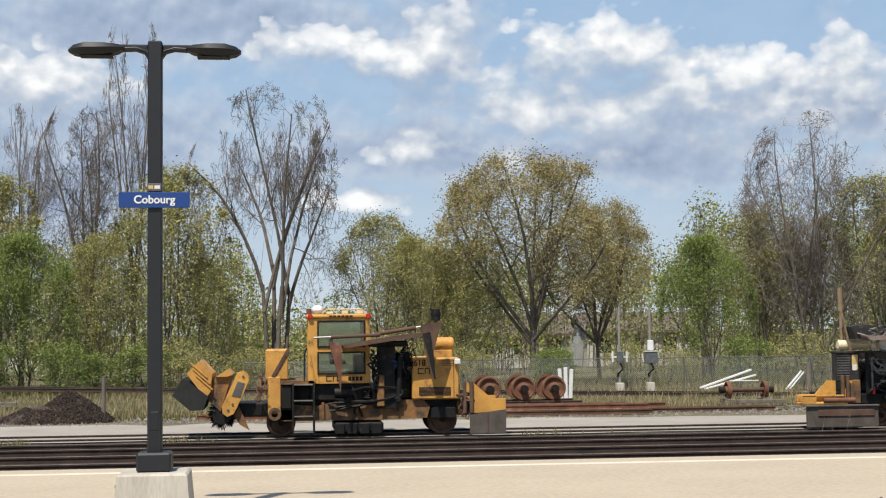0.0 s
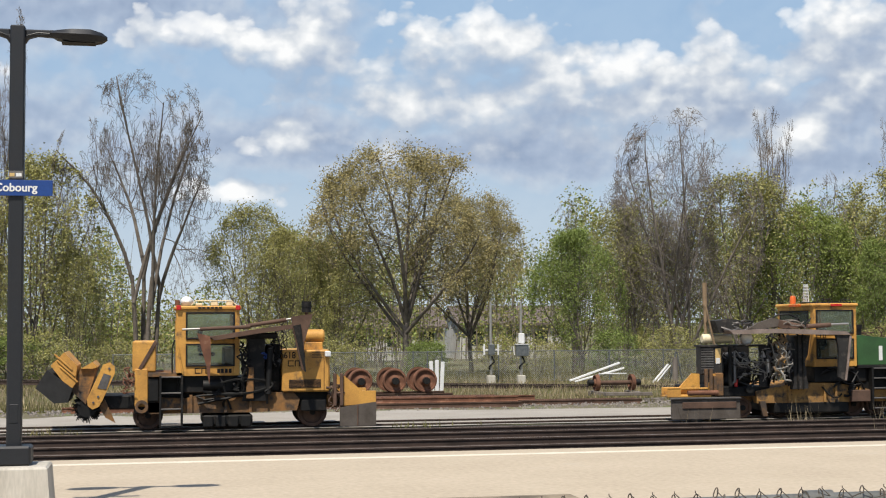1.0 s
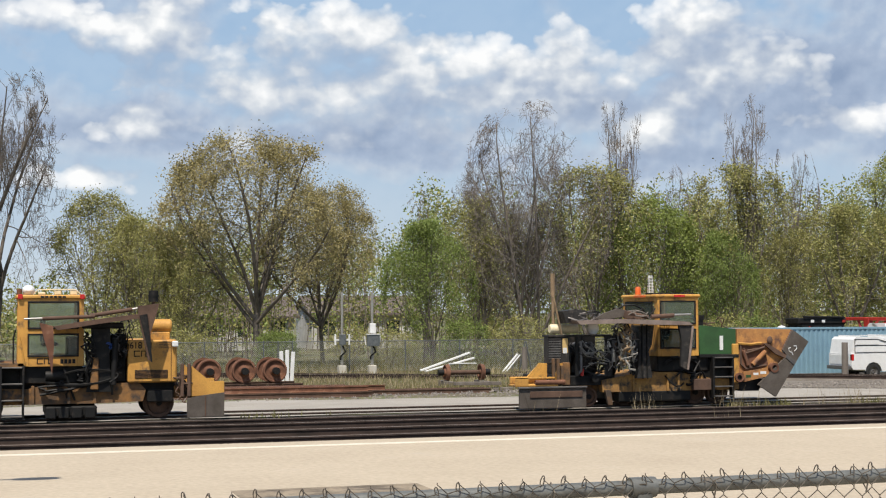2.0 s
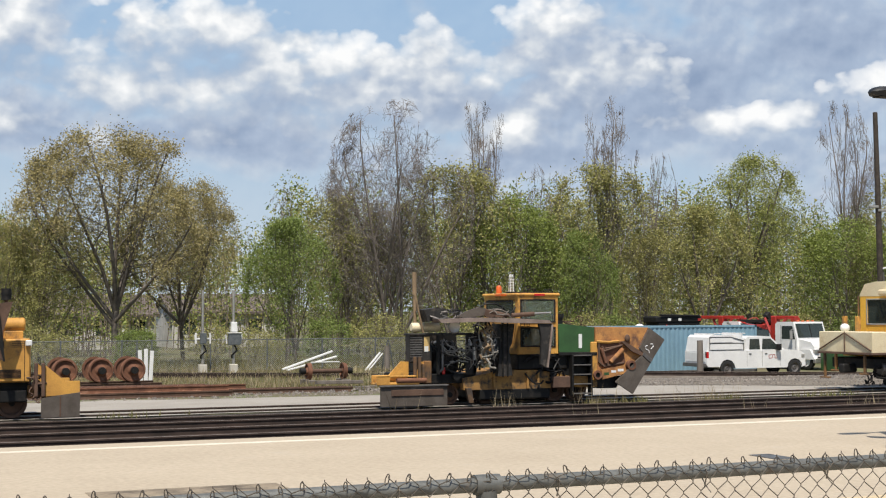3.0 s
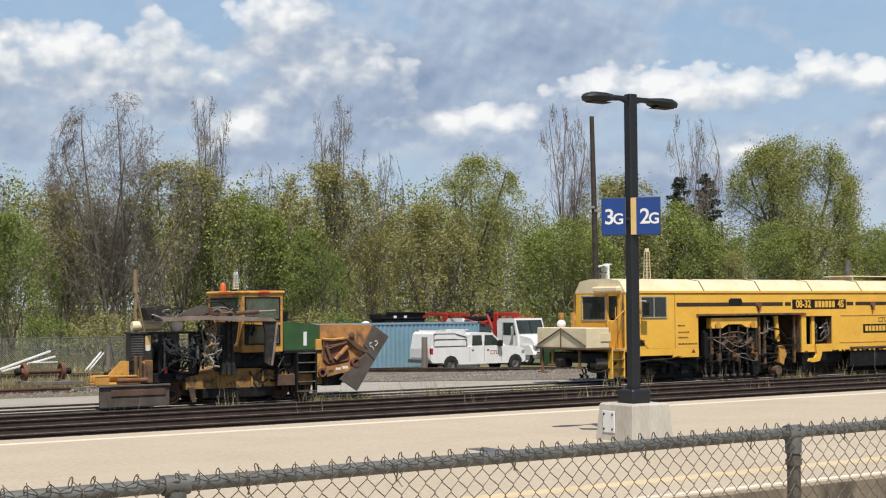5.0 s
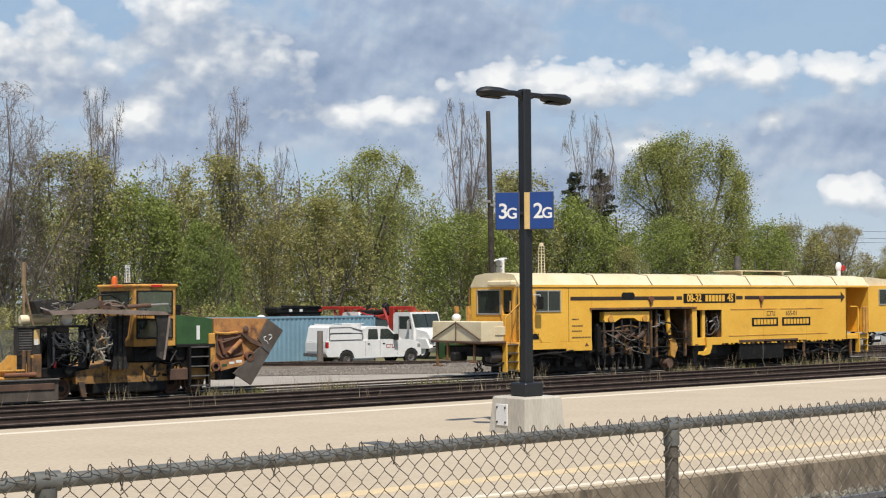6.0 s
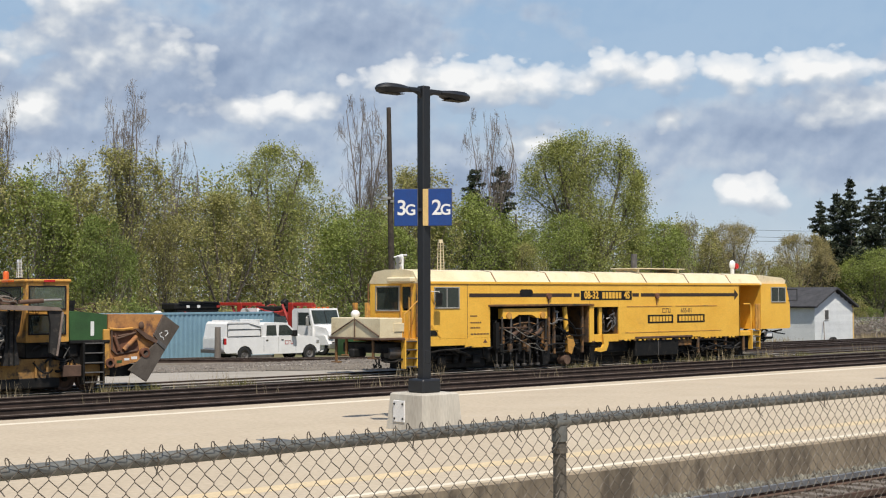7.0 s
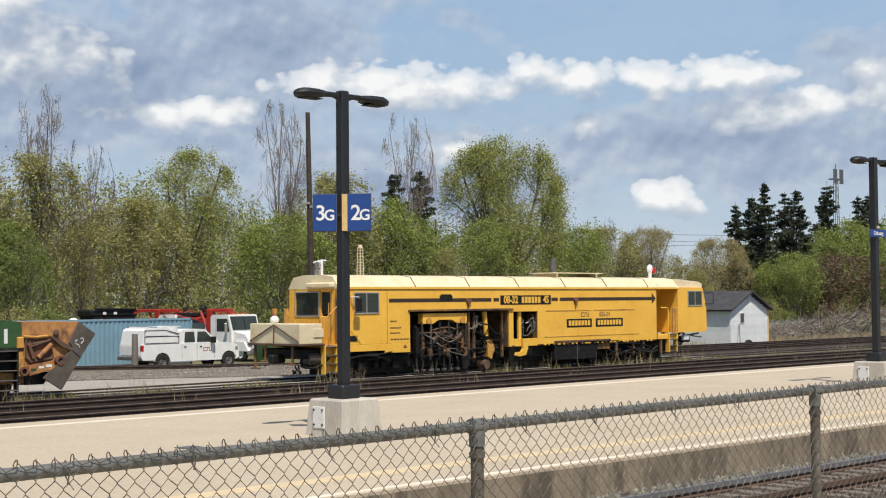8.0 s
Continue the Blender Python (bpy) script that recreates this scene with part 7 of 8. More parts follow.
def pickup():
    """Crew cab with a white cap on the bed; its nose points along x."""
    t = thing("pickup_truck", "white crew-cab pickup with a utility cap", "pickup truck", (40.2, 62.0, -0.65))
    n, f = -1.0, 1.0
    low = [(0.0, 0.62), (0.0, 1.28), (2.25, 1.30), (4.0, 1.32), (4.75, 1.34), (5.4, 1.29), (5.85, 1.20), (6.02, 1.05), (6.05, 0.5), (5.85, 0.42), (5.78, 0.42)]
    arch = lambda c: [(c + 0.47 * math.cos(a), 0.40 + 0.47 * math.sin(a)) for a in (0.05, 0.5, 1.0, 1.57, 2.14, 2.64, 3.09)]
    outline = low + arch(5.38)[::1] + [(4.86, 0.40), (1.75, 0.40)] + arch(1.25) + [(0.75, 0.5), (0.1, 0.5)]
    part("body", Geo().prism(outline, n, f), M["white"], t, "white body with wheel arches")
    for a, b in ((0.78, 1.72), (4.9, 5.86)):
        part("arch_liner", Geo().box(a, b, n + 0.15, f - 0.15, 0.35, 0.92), M["rubber"], t)
    part("cabin", Geo().prism([(2.35, 1.29), (2.42, 1.90), (2.54, 2.0), (3.70, 2.02), (3.98, 1.94), (4.82, 1.32)], n + 0.08, f - 0.08), M["white"], t)
    cap = part("bed_cap", Geo().prism([(0.02, 1.27), (0.16, 1.98), (0.3, 2.1), (1.5, 2.1), (2.3, 1.88), (2.3, 1.29)], n + 0.04, f - 0.04), M["white"], t, "white utility cap on the bed")
    part("cap_door", Geo().box(0.3, 2.15, n + 0.02, n + 0.05, 1.36, 1.66, 0.01).box(0.3, 1.6, n + 0.02, n + 0.05, 1.72, 1.98, 0.01), M["white"], cap)
    part("cap_seam", Geo().box(0.2, 2.25, n + 0.01, n + 0.03, 1.67, 1.70).box(0.2, 0.225, n + 0.01, n + 0.03, 1.33, 1.98).box(2.23, 2.255, n + 0.01, n + 0.03, 1.33, 1.68).box(0.2, 2.25, n + 0.01, n + 0.03, 1.32, 1.34), M["black"], cap)
    part("rain_rail", Geo().tube([(0.2, n + 0.02, 1.99), (1.5, n + 0.02, 1.99), (2.25, n + 0.02, 1.80)], 0.018), M["black"], cap)
    part("rear_hatch", Geo().box(-0.01, 0.02, n + 0.2, f - 0.2, 1.3, 1.9, 0.01, pose(0.06, 0, 0, 0, 9)), M["white"], cap)
    for a, b, c, d in ((2.62, 3.28, 2.62, 3.28), (3.40, 4.56, 3.40, 3.98)):
        w = part("side_window", Geo().prism([(a, 1.35), (b, 1.35), (d - 0.06, 1.89), (c + 0.04, 1.89)], n + 0.065, n + 0.08), M["glass"], t, "dark side window")
    part("windscreen", Geo().prism([(4.02, 1.92), (4.78, 1.36), (4.82, 1.36), (4.06, 1.93)], n + 0.2, f - 0.2), M["glass"], t)
    for x in (2.42, 3.35, 4.45):
        part("door_seam", Geo().box(x, x + 0.015, n - 0.002, n + 0.004, 0.5, 1.28), M["steel"], t)
    for x in (2.55, 3.52):
        part("door_handle", Geo().box(x, x + 0.14, n - 0.03, n, 1.10, 1.15, 0.01), M["black"], t)
    part("door_mirror", Geo().box(4.15, 4.38, n - 0.28, n - 0.08, 1.3, 1.62, 0.03).box(4.2, 4.3, n - 0.1, n + 0.08, 1.32, 1.4), M["black"], t)
    part("tail_light", Geo().box(0.0, 0.14, n - 0.01, n + 0.12, 0.95, 1.26, 0.01), M["lens_red"], t, "red tail light")
    part("rear_bumper", Geo().box(-0.16, 0.08, n + 0.03, f - 0.03, 0.5, 0.68, 0.02), M["steel"], t)
    part("front_bumper", Geo().box(5.95, 6.16, n + 0.03, f - 0.03, 0.45, 0.66, 0.03), M["steel"], t)
    part("headlight", Geo().box(5.78, 6.0, n - 0.01, n + 0.25, 0.88, 1.08, 0.02), M["chrome"], t)
    part("tailgate_bar", Geo().box(-0.02, 0.0, n + 0.12, f - 0.12, 0.75, 1.22, 0.01), M["white"], t)
    part("roof_rack", Geo().box(0.5, 0.54, n + 0.1, f - 0.1, 2.1, 2.18).box(2.2, 2.24, n + 0.1, f - 0.1, 1.9, 2.2).tube([(0.5, n + 0.1, 2.18), (2.4, n + 0.1, 2.18)], 0.02), M["white"], t)
    logo_bars(t, 3.75, 0.88, n - 0.003, 0.2, "red")
    for x in (1.25, 5.38):
        for y in (n + 0.12, f - 0.12):
            road_wheel(t, x, y, 0.40)
    return t


pickup()


def rail_truck(x, y, label, cranes, turn):
    """A work truck seen from its side and front, with a red crane behind the cab."""
    t = thing("crane_truck", label, "truck", (x, y, -0.65), "crane trucks", turn)
    n, f = -1.2, 1.2
    cab = part("cab", Geo().prism([(0, 0.75), (0, 2.55), (0.15, 2.68), (1.36, 2.68), (1.64, 1.76), (1.64, 0.75)], n, f), M["white"], t, "white cab with roof lamps")
    part("hood", Geo().prism([(1.6, 0.75), (1.6, 1.72), (2.55, 1.55), (2.75, 1.3), (2.8, 0.75)], n + 0.15, f - 0.15), M["white"], t)
    part("fender", Geo().prism([(1.7, 0.6), (1.9, 1.15), (2.6, 1.15), (2.95, 0.6)], n - 0.02, n + 0.3), M["white"], t)
    part("side_window", Geo().prism([(0.5, 1.72), (1.5, 1.72), (1.32, 2.45), (0.5, 2.45)], n - 0.01, n), M["glass"], cab)
    part("windscreen", Geo().prism([(1.40, 2.56), (1.635, 1.80), (1.66, 1.80), (1.425, 2.58)], n + 0.13, f - 0.13), M["glass"], cab, "wide dark windscreen")
    part("windscreen_bar", Geo().prism([(1.41, 2.56), (1.66, 1.80), (1.675, 1.80), (1.43, 2.58)], -0.03, 0.03), M["black"], cab)
    part("door_seam", Geo().box(0.42, 0.44, n - 0.006, n + 0.01, 0.9, 2.5).box(1.52, 1.54, n - 0.006, n + 0.01, 0.9, 1.7), M["steel"], cab)
    part("step", Geo().box(0.5, 1.5, n - 0.05, n + 0.25, 0.35, 0.42, 0.01).box(0.5, 1.5, n - 0.02, n + 0.25, 0.62, 0.68, 0.01), M["chrome"], cab)
    part("grille", Geo().box(2.78, 2.83, -0.6, 0.6, 0.7, 1.3, 0.02), M["steel"], t)
    part("headlight", Geo().box(2.7, 2.86, n + 0.12, n + 0.5, 0.95, 1.15, 0.02), M["chrome"], t)
    part("front_bumper", Geo().box(2.8, 3.0, n, f, 0.4, 0.68, 0.03), M["chrome"], t)
    for y2 in (-0.8, -0.4, 0.0, 0.4, 0.8):
        part("roof_lamp", Geo().box(0.9, 1.05, y2 - 0.06, y2 + 0.06, 2.68, 2.76, 0.02), M["orange"], cab)
    part("mirror", Geo().box(1.4, 1.5, n - 0.35, n - 0.15, 1.7, 2.2, 0.03).tube([(1.45, n, 2.3), (1.45, n - 0.25, 2.25), (1.45, n - 0.25, 2.1)], 0.02), M["chrome"], cab)
    part("frame", Geo().box(-5.5, 2.8, -0.5, 0.5, 0.55, 0.85, 0.02), M["black"], t)
    part("bed", Geo().box(-5.5, -0.4, n, f, 0.85, 1.25, 0.03), M["white"], t)
    part("fuel_tank", Geo().cyl((0.2, n + 0.2, 0.6), (1.3, n + 0.2, 0.6), 0.28, n=16), M["chrome"], t)
    for x2 in (2.25, -3.2, -4.4):
        for y2 in (n + 0.15, f - 0.15):
            road_wheel(t, x2, y2, 0.5, "white")
    cr = part("crane_column", Geo().box(-0.55, -0.15, n + 0.2, n + 0.6, 1.2, 3.0, 0.03), M["red"], t, "red crane column")
    part("crane_post", Geo().box(-0.55, -0.15, f - 0.6, f - 0.2, 1.2, 2.9, 0.03), M["red"], t)
    part("crane_boom", Geo().box(-0.6 - cranes * 2.5, 1.3, n + 0.25, n + 0.55, 2.82, 3.02, 0.03), M["red"], cr)
    part("boom_ram", Geo().cyl((-0.3, n + 0.3, 2.2), (0.6, n + 0.3, 2.85), 0.07), M["red"], cr)
    part("crane_brace", Geo().tube([(-0.35, n + 0.4, 1.3), (-1.2, n + 0.4, 2.9)], 0.08), M["red"], cr)
    return t


rail_truck(50.4, 67.9, "white crane truck with a red boom", 0, -80)
rail_truck(49.7, 72.2, "white work truck with folded red crane", 1, -80)
t = thing("folded_crane", "folded black and red crane on a truck bed", "crane", (48.1, 71.0, -1.3))
part("support", Geo().box(0.2, 3.0, 0.2, 1.2, 0, 2.8, 0.03), M["black"], t)
part("boom", Geo().box(0.0, 3.2, -0.2, 0.2, 2.85, 3.1, 0.03).box(0.6, 3.0, 0.1, 0.4, 3.12, 3.3, 0.03), M["red"], t)
part("boom", Geo().box(0.9, 3.1, -0.3, 0.1, 3.25, 3.45, 0.04), M["black"], t)
part("boom_head", Geo().box(-0.4, 0.5, -0.2, 0.2, -0.18, 0.18, 0.04, pose(3.1, 0, 3.5, 0, 50)), M["black"], t)
hoses(t, 51, 6, 0.2, 2.8, -0.3, 0.1, 2.9, 3.4, "red", 0.04)
part("silencer", Geo().tube([(0.1, -0.3, 2.4), (0.1, -0.3, 3.15), (-0.1, -0.3, 3.3)], 0.08, 8), M["chrome"], t)
t = thing("loader_truck", "dark flatbed loader parked behind the container", "truck", (42.6, 70.4, -1.35))
part("deck", Geo().box(0, 3.0, -0.8, 0.8, 0.8, 2.9, 0.04), M["black"], t)
part("rack", Geo().box(0.1, 2.9, -0.7, 0.7, 2.9, 3.55, 0.06).box(-0.05, 3.0, -0.75, 0.75, 3.35, 3.72, 0.07).cyl((0.2, -0.8, 3.78), (2.8, -0.8, 3.74), 0.06), M["black"], t)
for x in (0.7, 1.4, 2.7):
    part("lamp", Geo().box(x, x + 0.2, -0.79, -0.74, 3.45, 3.6, 0.01), M["white" if x != 2.7 else "red"], t)
part("hook", Geo().tube([(0.4, -0.78, 3.0), (0.6, -0.8, 3.2), (0.9, -0.78, 2.95)], 0.06), M["red"], t)
part("dome", Geo().ball((-0.7, 0, 3.1), 0.28, 0.28, 0.2), M["white"], t)
part("dome_post", Geo().cyl((-0.7, 0, 0), (-0.7, 0, 3.05), 0.2), M["black"], t)
for x in (0.6, 2.8):
    road_wheel(t, x, -0.7, 0.5)
tagged(part("green_bin", Geo().box(50.1, 51.5, 63.6, 64.8, -0.65, 0.35, 0.05), M["green_paint"]), "dark green steel bin beside the truck", "bin")

# utility pole
t = thing("utility_pole", "dark wooden utility pole without wires", "utility pole", (53.5, 64.0, -0.6))
part("pole", Geo().cyl((0.3, 0, 0), (0, 0, 14.4), 0.21, 0.13, 12), M["tie"], t)
for z, s in ((9.0, -1), (8.8, 1)):
    part("bracket", Geo().box(min(0, s * 0.6), max(0, s * 0.6), -0.2, 0.0, z, z + 0.14, 0.02), M["chrome"], t)
part("wire_guard", Geo().cyl((0.36, -0.2, 0.2), (0.25, -0.18, 5.4), 0.05, n=6), M["steel"], t)
part("lamp_arm", Geo().tube([(0.2, -0.2, 5.6), (0.7, -0.4, 5.75)], 0.05).box(0.5, 0.95, -0.55, -0.35, 5.68, 5.78, 0.03), M["white"], t)


# shed
def shed():
    t = thing("shed", "small pale siding shed with a dark gable roof", "shed", (75.9, 50.0, -0.6))
    w, d, h, r = 4.25, 6.0, 2.65, 3.68
    part("core", Geo().box(0.05, w - 0.05, 0.05, d - 0.05, 0, h).prism([(0.05, h), (w / 2, r - 0.06), (w - 0.05, h)], 0.05, d - 0.05), M["shed_wall"], t)
    k = 0
    z = 0.0
    while z < r - 0.15:
        z1 = min(z + 0.21, r - 0.1)
        a = 0.0 if z1 <= h else (z1 - h) / (r - h) * w / 2
        part("siding_board", Geo().prism([(a, z), (w - a, z), (w - a, z1), (a, z1)], -0.012 - 0.004 * (k % 2), 0.05), M["shed_wall"], t)
        z, k = z1, k + 1
    z = 0.0
    while z < h - 0.05:
        part("siding_board", Geo().prism([(0.0, z), (d, z), (d, z + 0.205), (0.0, z + 0.205)], -0.012, 0.05, "x"), M["shed_wall"], t)
        z += 0.21
    for s in (0, 1):
        o = [(-0.25, h - 0.12), (w / 2, r + 0.02), (w / 2, r + 0.14), (-0.3, h - 0.02)]
        o = o if s == 0 else [(w - a, b) for a, b in o]
        part("roof_slope", Geo().prism(o, -0.3, d + 0.3), M["shed_roof"], t, "dark shingled roof slope")
    part("window", Geo().box(0.98, 1.5, -0.05, -0.016, 1.75, 2.45, 0.01), M["white"], t, "small boarded window")
    part("window_pane", Geo().box(1.04, 1.44, -0.06, -0.05, 1.81, 2.39), M["steel"], t)
    part("corner_trim", Geo().box(w - 0.06, w + 0.08, -0.03, 0.08, 0, h, 0.01), M["sign_yellow"], t)
    part("leaning_pole", Geo().cyl((0.0, -0.7, 0.0), (0.85, -0.08, 1.7), 0.03, n=6), M["wood_grey"], t)
    part("tyre", Geo().revolve([(-0.1, 0.2), (-0.1, 0.36), (0.1, 0.36), (0.1, 0.2)], (1.6, -0.25, 0.36), "y", 20), M["rubber"], t, "old tyre leaning on the wall")
    return t


shed()

# masts, wires and houses in the distance
t = thing("antenna_tower", "distant lattice antenna tower", "tower", (354, 200, -0.5))
g = Geo()
for a in (-1, 1):
    for b in (-1, 1):
        g.cyl((a * 0.9, b * 0.9, 0), (a * 0.4, b * 0.4, 36), 0.09, n=4)
for i in range(18):
    z = 2 * i
    k = 0.9 - 0.5 * z / 36
    g.cyl((-k, -k, z), (k - 0.04, -k, z + 2), 0.045, n=3).cyl((k, -k, z), (-k, -k, z + 2), 0.045, n=3)
part("lattice", g, M["galv_dark"], t)
for dx in (-2.2, -1.1, 1.1, 2.2):
    part("panel_antenna", Geo().box(dx - 0.25, dx + 0.25, -1.0, -0.6, 34.5, 38.5, 0.05), M["galv"], t)
part("whip", Geo().cyl((0, 0, 36), (0, 0, 40), 0.1, n=4), M["galv"], t)
part("head_frame", Geo().box(-2.4, 2.4, -0.9, 0.9, 35.6, 35.9), M["galv"], t)
wires = thing("power_lines", "thin power lines beyond the trees", "power line", (0, 0, 0))
for z0, z1 in ((10.0, 10.5), (8.7, 9.2), (9.4, 9.6)):
    part("wire", Geo().tube([(100 + 4 * i, 100, z0 + (z1 - z0) * i / 15 + 0.004 * (i - 7) ** 2) for i in range(16)], 0.02, 3), M["black"], wires)
for x in (99.6, 160.4):
    part("line_pole", Geo().cyl((x, 100, -0.5), (x, 100, 10.8), 0.16, 0.1, 8), M["bark"], wires)


def house(x, y, w, d, h, r, label):
    t = thing("house", label, "house", (x, y, -0.5), "houses beyond the wood")
    part("wall", Geo().box(0, w, 0, d, 0, h), M["house_white"], t)
    part("gable", Geo().prism([(0, h), (d / 2, h + r), (d, h)], 0.0, w, "x"), M["house_white"], t)
    for s in (0, 1):
        o = [(-0.5, h - 0.2), (d / 2, h + r + 0.05), (d / 2, h + r + 0.25), (-0.5, h)]
        o = o if s == 0 else [(d - a, b) for a, b in o]
        part("roof", Geo().prism(o, -0.4, w + 0.4, "x"), M["house_roof"], t)
    for i in range(int(w // 3)):
        part("window", Geo().box(1 + 3 * i, 2.2 + 3 * i, -0.04, 0.0, 1.2, 2.5, 0.02), M["glass"], t)
    return t


house(13.0, 124, 12, 7, 3.0, 1.5, "white bungalow glimpsed through the trees")
house(27.0, 126, 10, 7, 3.2, 1.4, "pale house glimpsed through bare branches")
house(2.0, 150, 10, 8, 2.4, 1.2, "low pale building beyond the clearing")
house(-28.0, 135, 9, 7, 2.6, 1.6, "white house behind the brush")

# platform hatches
part("hatch_cover", Geo().box(15.95, 16.4, 21.7, 22.6, 0.0, 0.012, 0.004), M["steel"], platform, "dark steel hatch cover in the concrete")
part("floor_grate", Geo().box(3.6, 6.6, 21.0, 22.1, 0.0, 0.006, 0.002), M["wall_concrete"], platform, "darker patched concrete panel")


# ---- chain-link fence before the camera ----
def near_fence():
    t = thing("chain_link_fence", "galvanised chain-link fence with round top rail", "fence", (0, 4.3, 1.0))
    x0, x1, top = -0.9, 13.9, 1.160
    part("top_rail", Geo().cyl((x0, 0, top), (x1, 0, top), 0.025, n=14), M["galv_near"], t, "dull galvanised top rail")
    for i in range(-1, 5):
        x = 2.20 + 2.92 * i
        p = part("post", Geo().cyl((x, 0.0, -0.1), (x, 0.0, top - 0.03), 0.03, n=12), M["post_near"], t)
        part("post_cap", Geo().revolve([(-0.045, 0.026), (-0.045, 0.034), (0.045, 0.034), (0.045, 0.026)], (x, 0, top), "x", 14).cyl((x, 0, top - 0.09), (x, 0, top - 0.02), 0.036, n=12), M["galv_near"], p)
        part("band", Geo().revolve([(-0.012, 0.031), (-0.012, 0.037), (0.012, 0.037), (0.012, 0.031)], (x, 0, top - 0.13), "z", 12), M["post_near"], p)
    pitch, step = 0.0358, 0.0375
    rk = random.Random(12)
    g = Geo()
    y = -0.030
    k = 0
    x = x0
    while x < x1:
        pts = []
        rows = 32
        for j in range(rows):
            z = top + 0.046 - j * step
            side = (1 if j % 2 else -1) * (1 if k % 2 else -1)
            jx = rk.uniform(-0.0012, 0.0012)
            pts += [(x + side * pitch * 0.5 + jx, y + (0.003 if j % 2 else -0.003), z + 0.0035), (x + side * pitch * 0.5 + jx, y + (0.003 if j % 2 else -0.003), z - 0.0035)]
        # knuckle above the rail
        xa = pts[0][0]
        if k % 2:
            g.tube(pts, 0.0020, 3)
            x, k = x + pitch, k + 1
            continue
        cz, tilt, tall = top + 0.036 + rk.uniform(-0.016, 0.004), rk.uniform(-0.25, 0.35), rk.uniform(0.012, 0.016)
        loop = []
        for a in range(12):
            b = radians(-130 + 33 * a)
            u, w = 0.0050 * math.cos(b), tall * math.sin(b)
            loop.append((xa + u + tilt * w, y - 0.004 + 0.0012 * a, cz + w))
        pts = [p for p in pts if p[2] < cz - 0.014]
        g.tube(loop[::-1] + pts, 0.0020, 4)
        x += pitch
        k += 1
    part("mesh", g, M["galv_dark"], t, "woven diamond wire mesh", 60)
    g = Geo()
    rg = random.Random(2)
    for i in range(23):
        x = x0 + 0.3 + 0.6 * i + rg.uniform(-0.1, 0.1)
        g.tube([(x, -0.03, top - 0.05), (x + 0.01, -0.033, top), (x + 0.01, 0.0, top + 0.03), (x + 0.015, 0.03, top), (x + 0.01, -0.02, top - 0.045), (x + 0.02, -0.04, top - 0.07)], 0.0028, 4)
    tagged(part("tie_wires", g, M["galv_dark"], t), kind="stuff")
    t.matrix_basis = pose(0, 4.3, 1.0, 0, -0.25, 0)
    return t


near_fence()

# ---- trees ----
def limbs_geo(segs, sides=3):
    """Tapered limbs: each segment a small prism from p to q."""
    p = np.array([s[0] for s in segs])
    q = np.array([s[1] for s in segs])
    r0 = np.array([s[2] for s in segs])[:, None]
    r1 = np.array([s[3] for s in segs])[:, None]
    d = q - p
    d /= np.linalg.norm(d, axis=1)[:, None] + 1e-9
    ref = np.where(np.abs(d[:, 2:3]) > 0.9, np.array([[1.0, 0, 0]]), np.array([[0, 0, 1.0]]))
    u = np.cross(d, ref)
    u /= np.linalg.norm(u, axis=1)[:, None]
    w = np.cross(d, u)
    rings = []
    for c, r in ((p, r0), (q, r1)):
        for k in range(sides):
            a = 2 * math.pi * k / sides
            rings.append(c + r * (math.cos(a) * u + math.sin(a) * w))
    vs = np.stack(rings, 1).reshape(-1, 3)
    n = len(segs)
    base = (np.arange(n) * 2 * sides)[:, None]
    fs = []
    for k in range(sides):
        fs.append(base + np.array([[k, (k + 1) % sides, sides + (k + 1) % sides, sides + k]]))
    g = Geo()
    g.v, g.f = vs.tolist(), np.concatenate(fs).tolist()
    return g


def twigs_geo(segs):
    """End twigs, each a slim three-sided cone from p to q."""
    p, q = np.array([s[0] for s in segs]), np.array([s[1] for s in segs])
    r0 = np.array([s[2] for s in segs])[:, None] * 1.15
    d = q - p
    d /= np.linalg.norm(d, axis=1)[:, None] + 1e-9
    u = np.cross(d, np.array([[0.3, 0.2, 0.93]]))
    u /= np.linalg.norm(u, axis=1)[:, None] + 1e-9
    w = np.cross(d, u)
    vs = np.stack([p + r0 * u, p + r0 * (-0.5 * u + 0.87 * w), p + r0 * (-0.5 * u - 0.87 * w), q], 1).reshape(-1, 3)
    base = (np.arange(len(segs)) * 4)[:, None]
    g = Geo()
    g.v, g.f = vs.tolist(), np.concatenate([base + np.array([[0, 1, 3]]), base + np.array([[1, 2, 3]]), base + np.array([[2, 0, 3]])]).tolist()
    return g


def leaves_geo(points, size, rng, droop=0.0):
    """Many small leaf blades at the points."""
    n = len(points)
    p = np.asarray(points)
    a = rng.normal(size=(n, 3))
    a[:, 2] = a[:, 2] * 0.7 - droop
    a /= np.linalg.norm(a, axis=1)[:, None]
    b = np.cross(a, rng.normal(size=(n, 3)))
    b /= np.linalg.norm(b, axis=1)[:, None]
    s = (size * rng.uniform(0.6, 1.35, n))[:, None]
    vs = np.stack([p - 0.36 * s * b, p + 0.36 * s * b, p + s * a], 1).reshape(-1, 3)
    g = Geo()
    g.v, g.f = vs.tolist(), np.arange(3 * n).reshape(-1, 3).tolist()
    return g


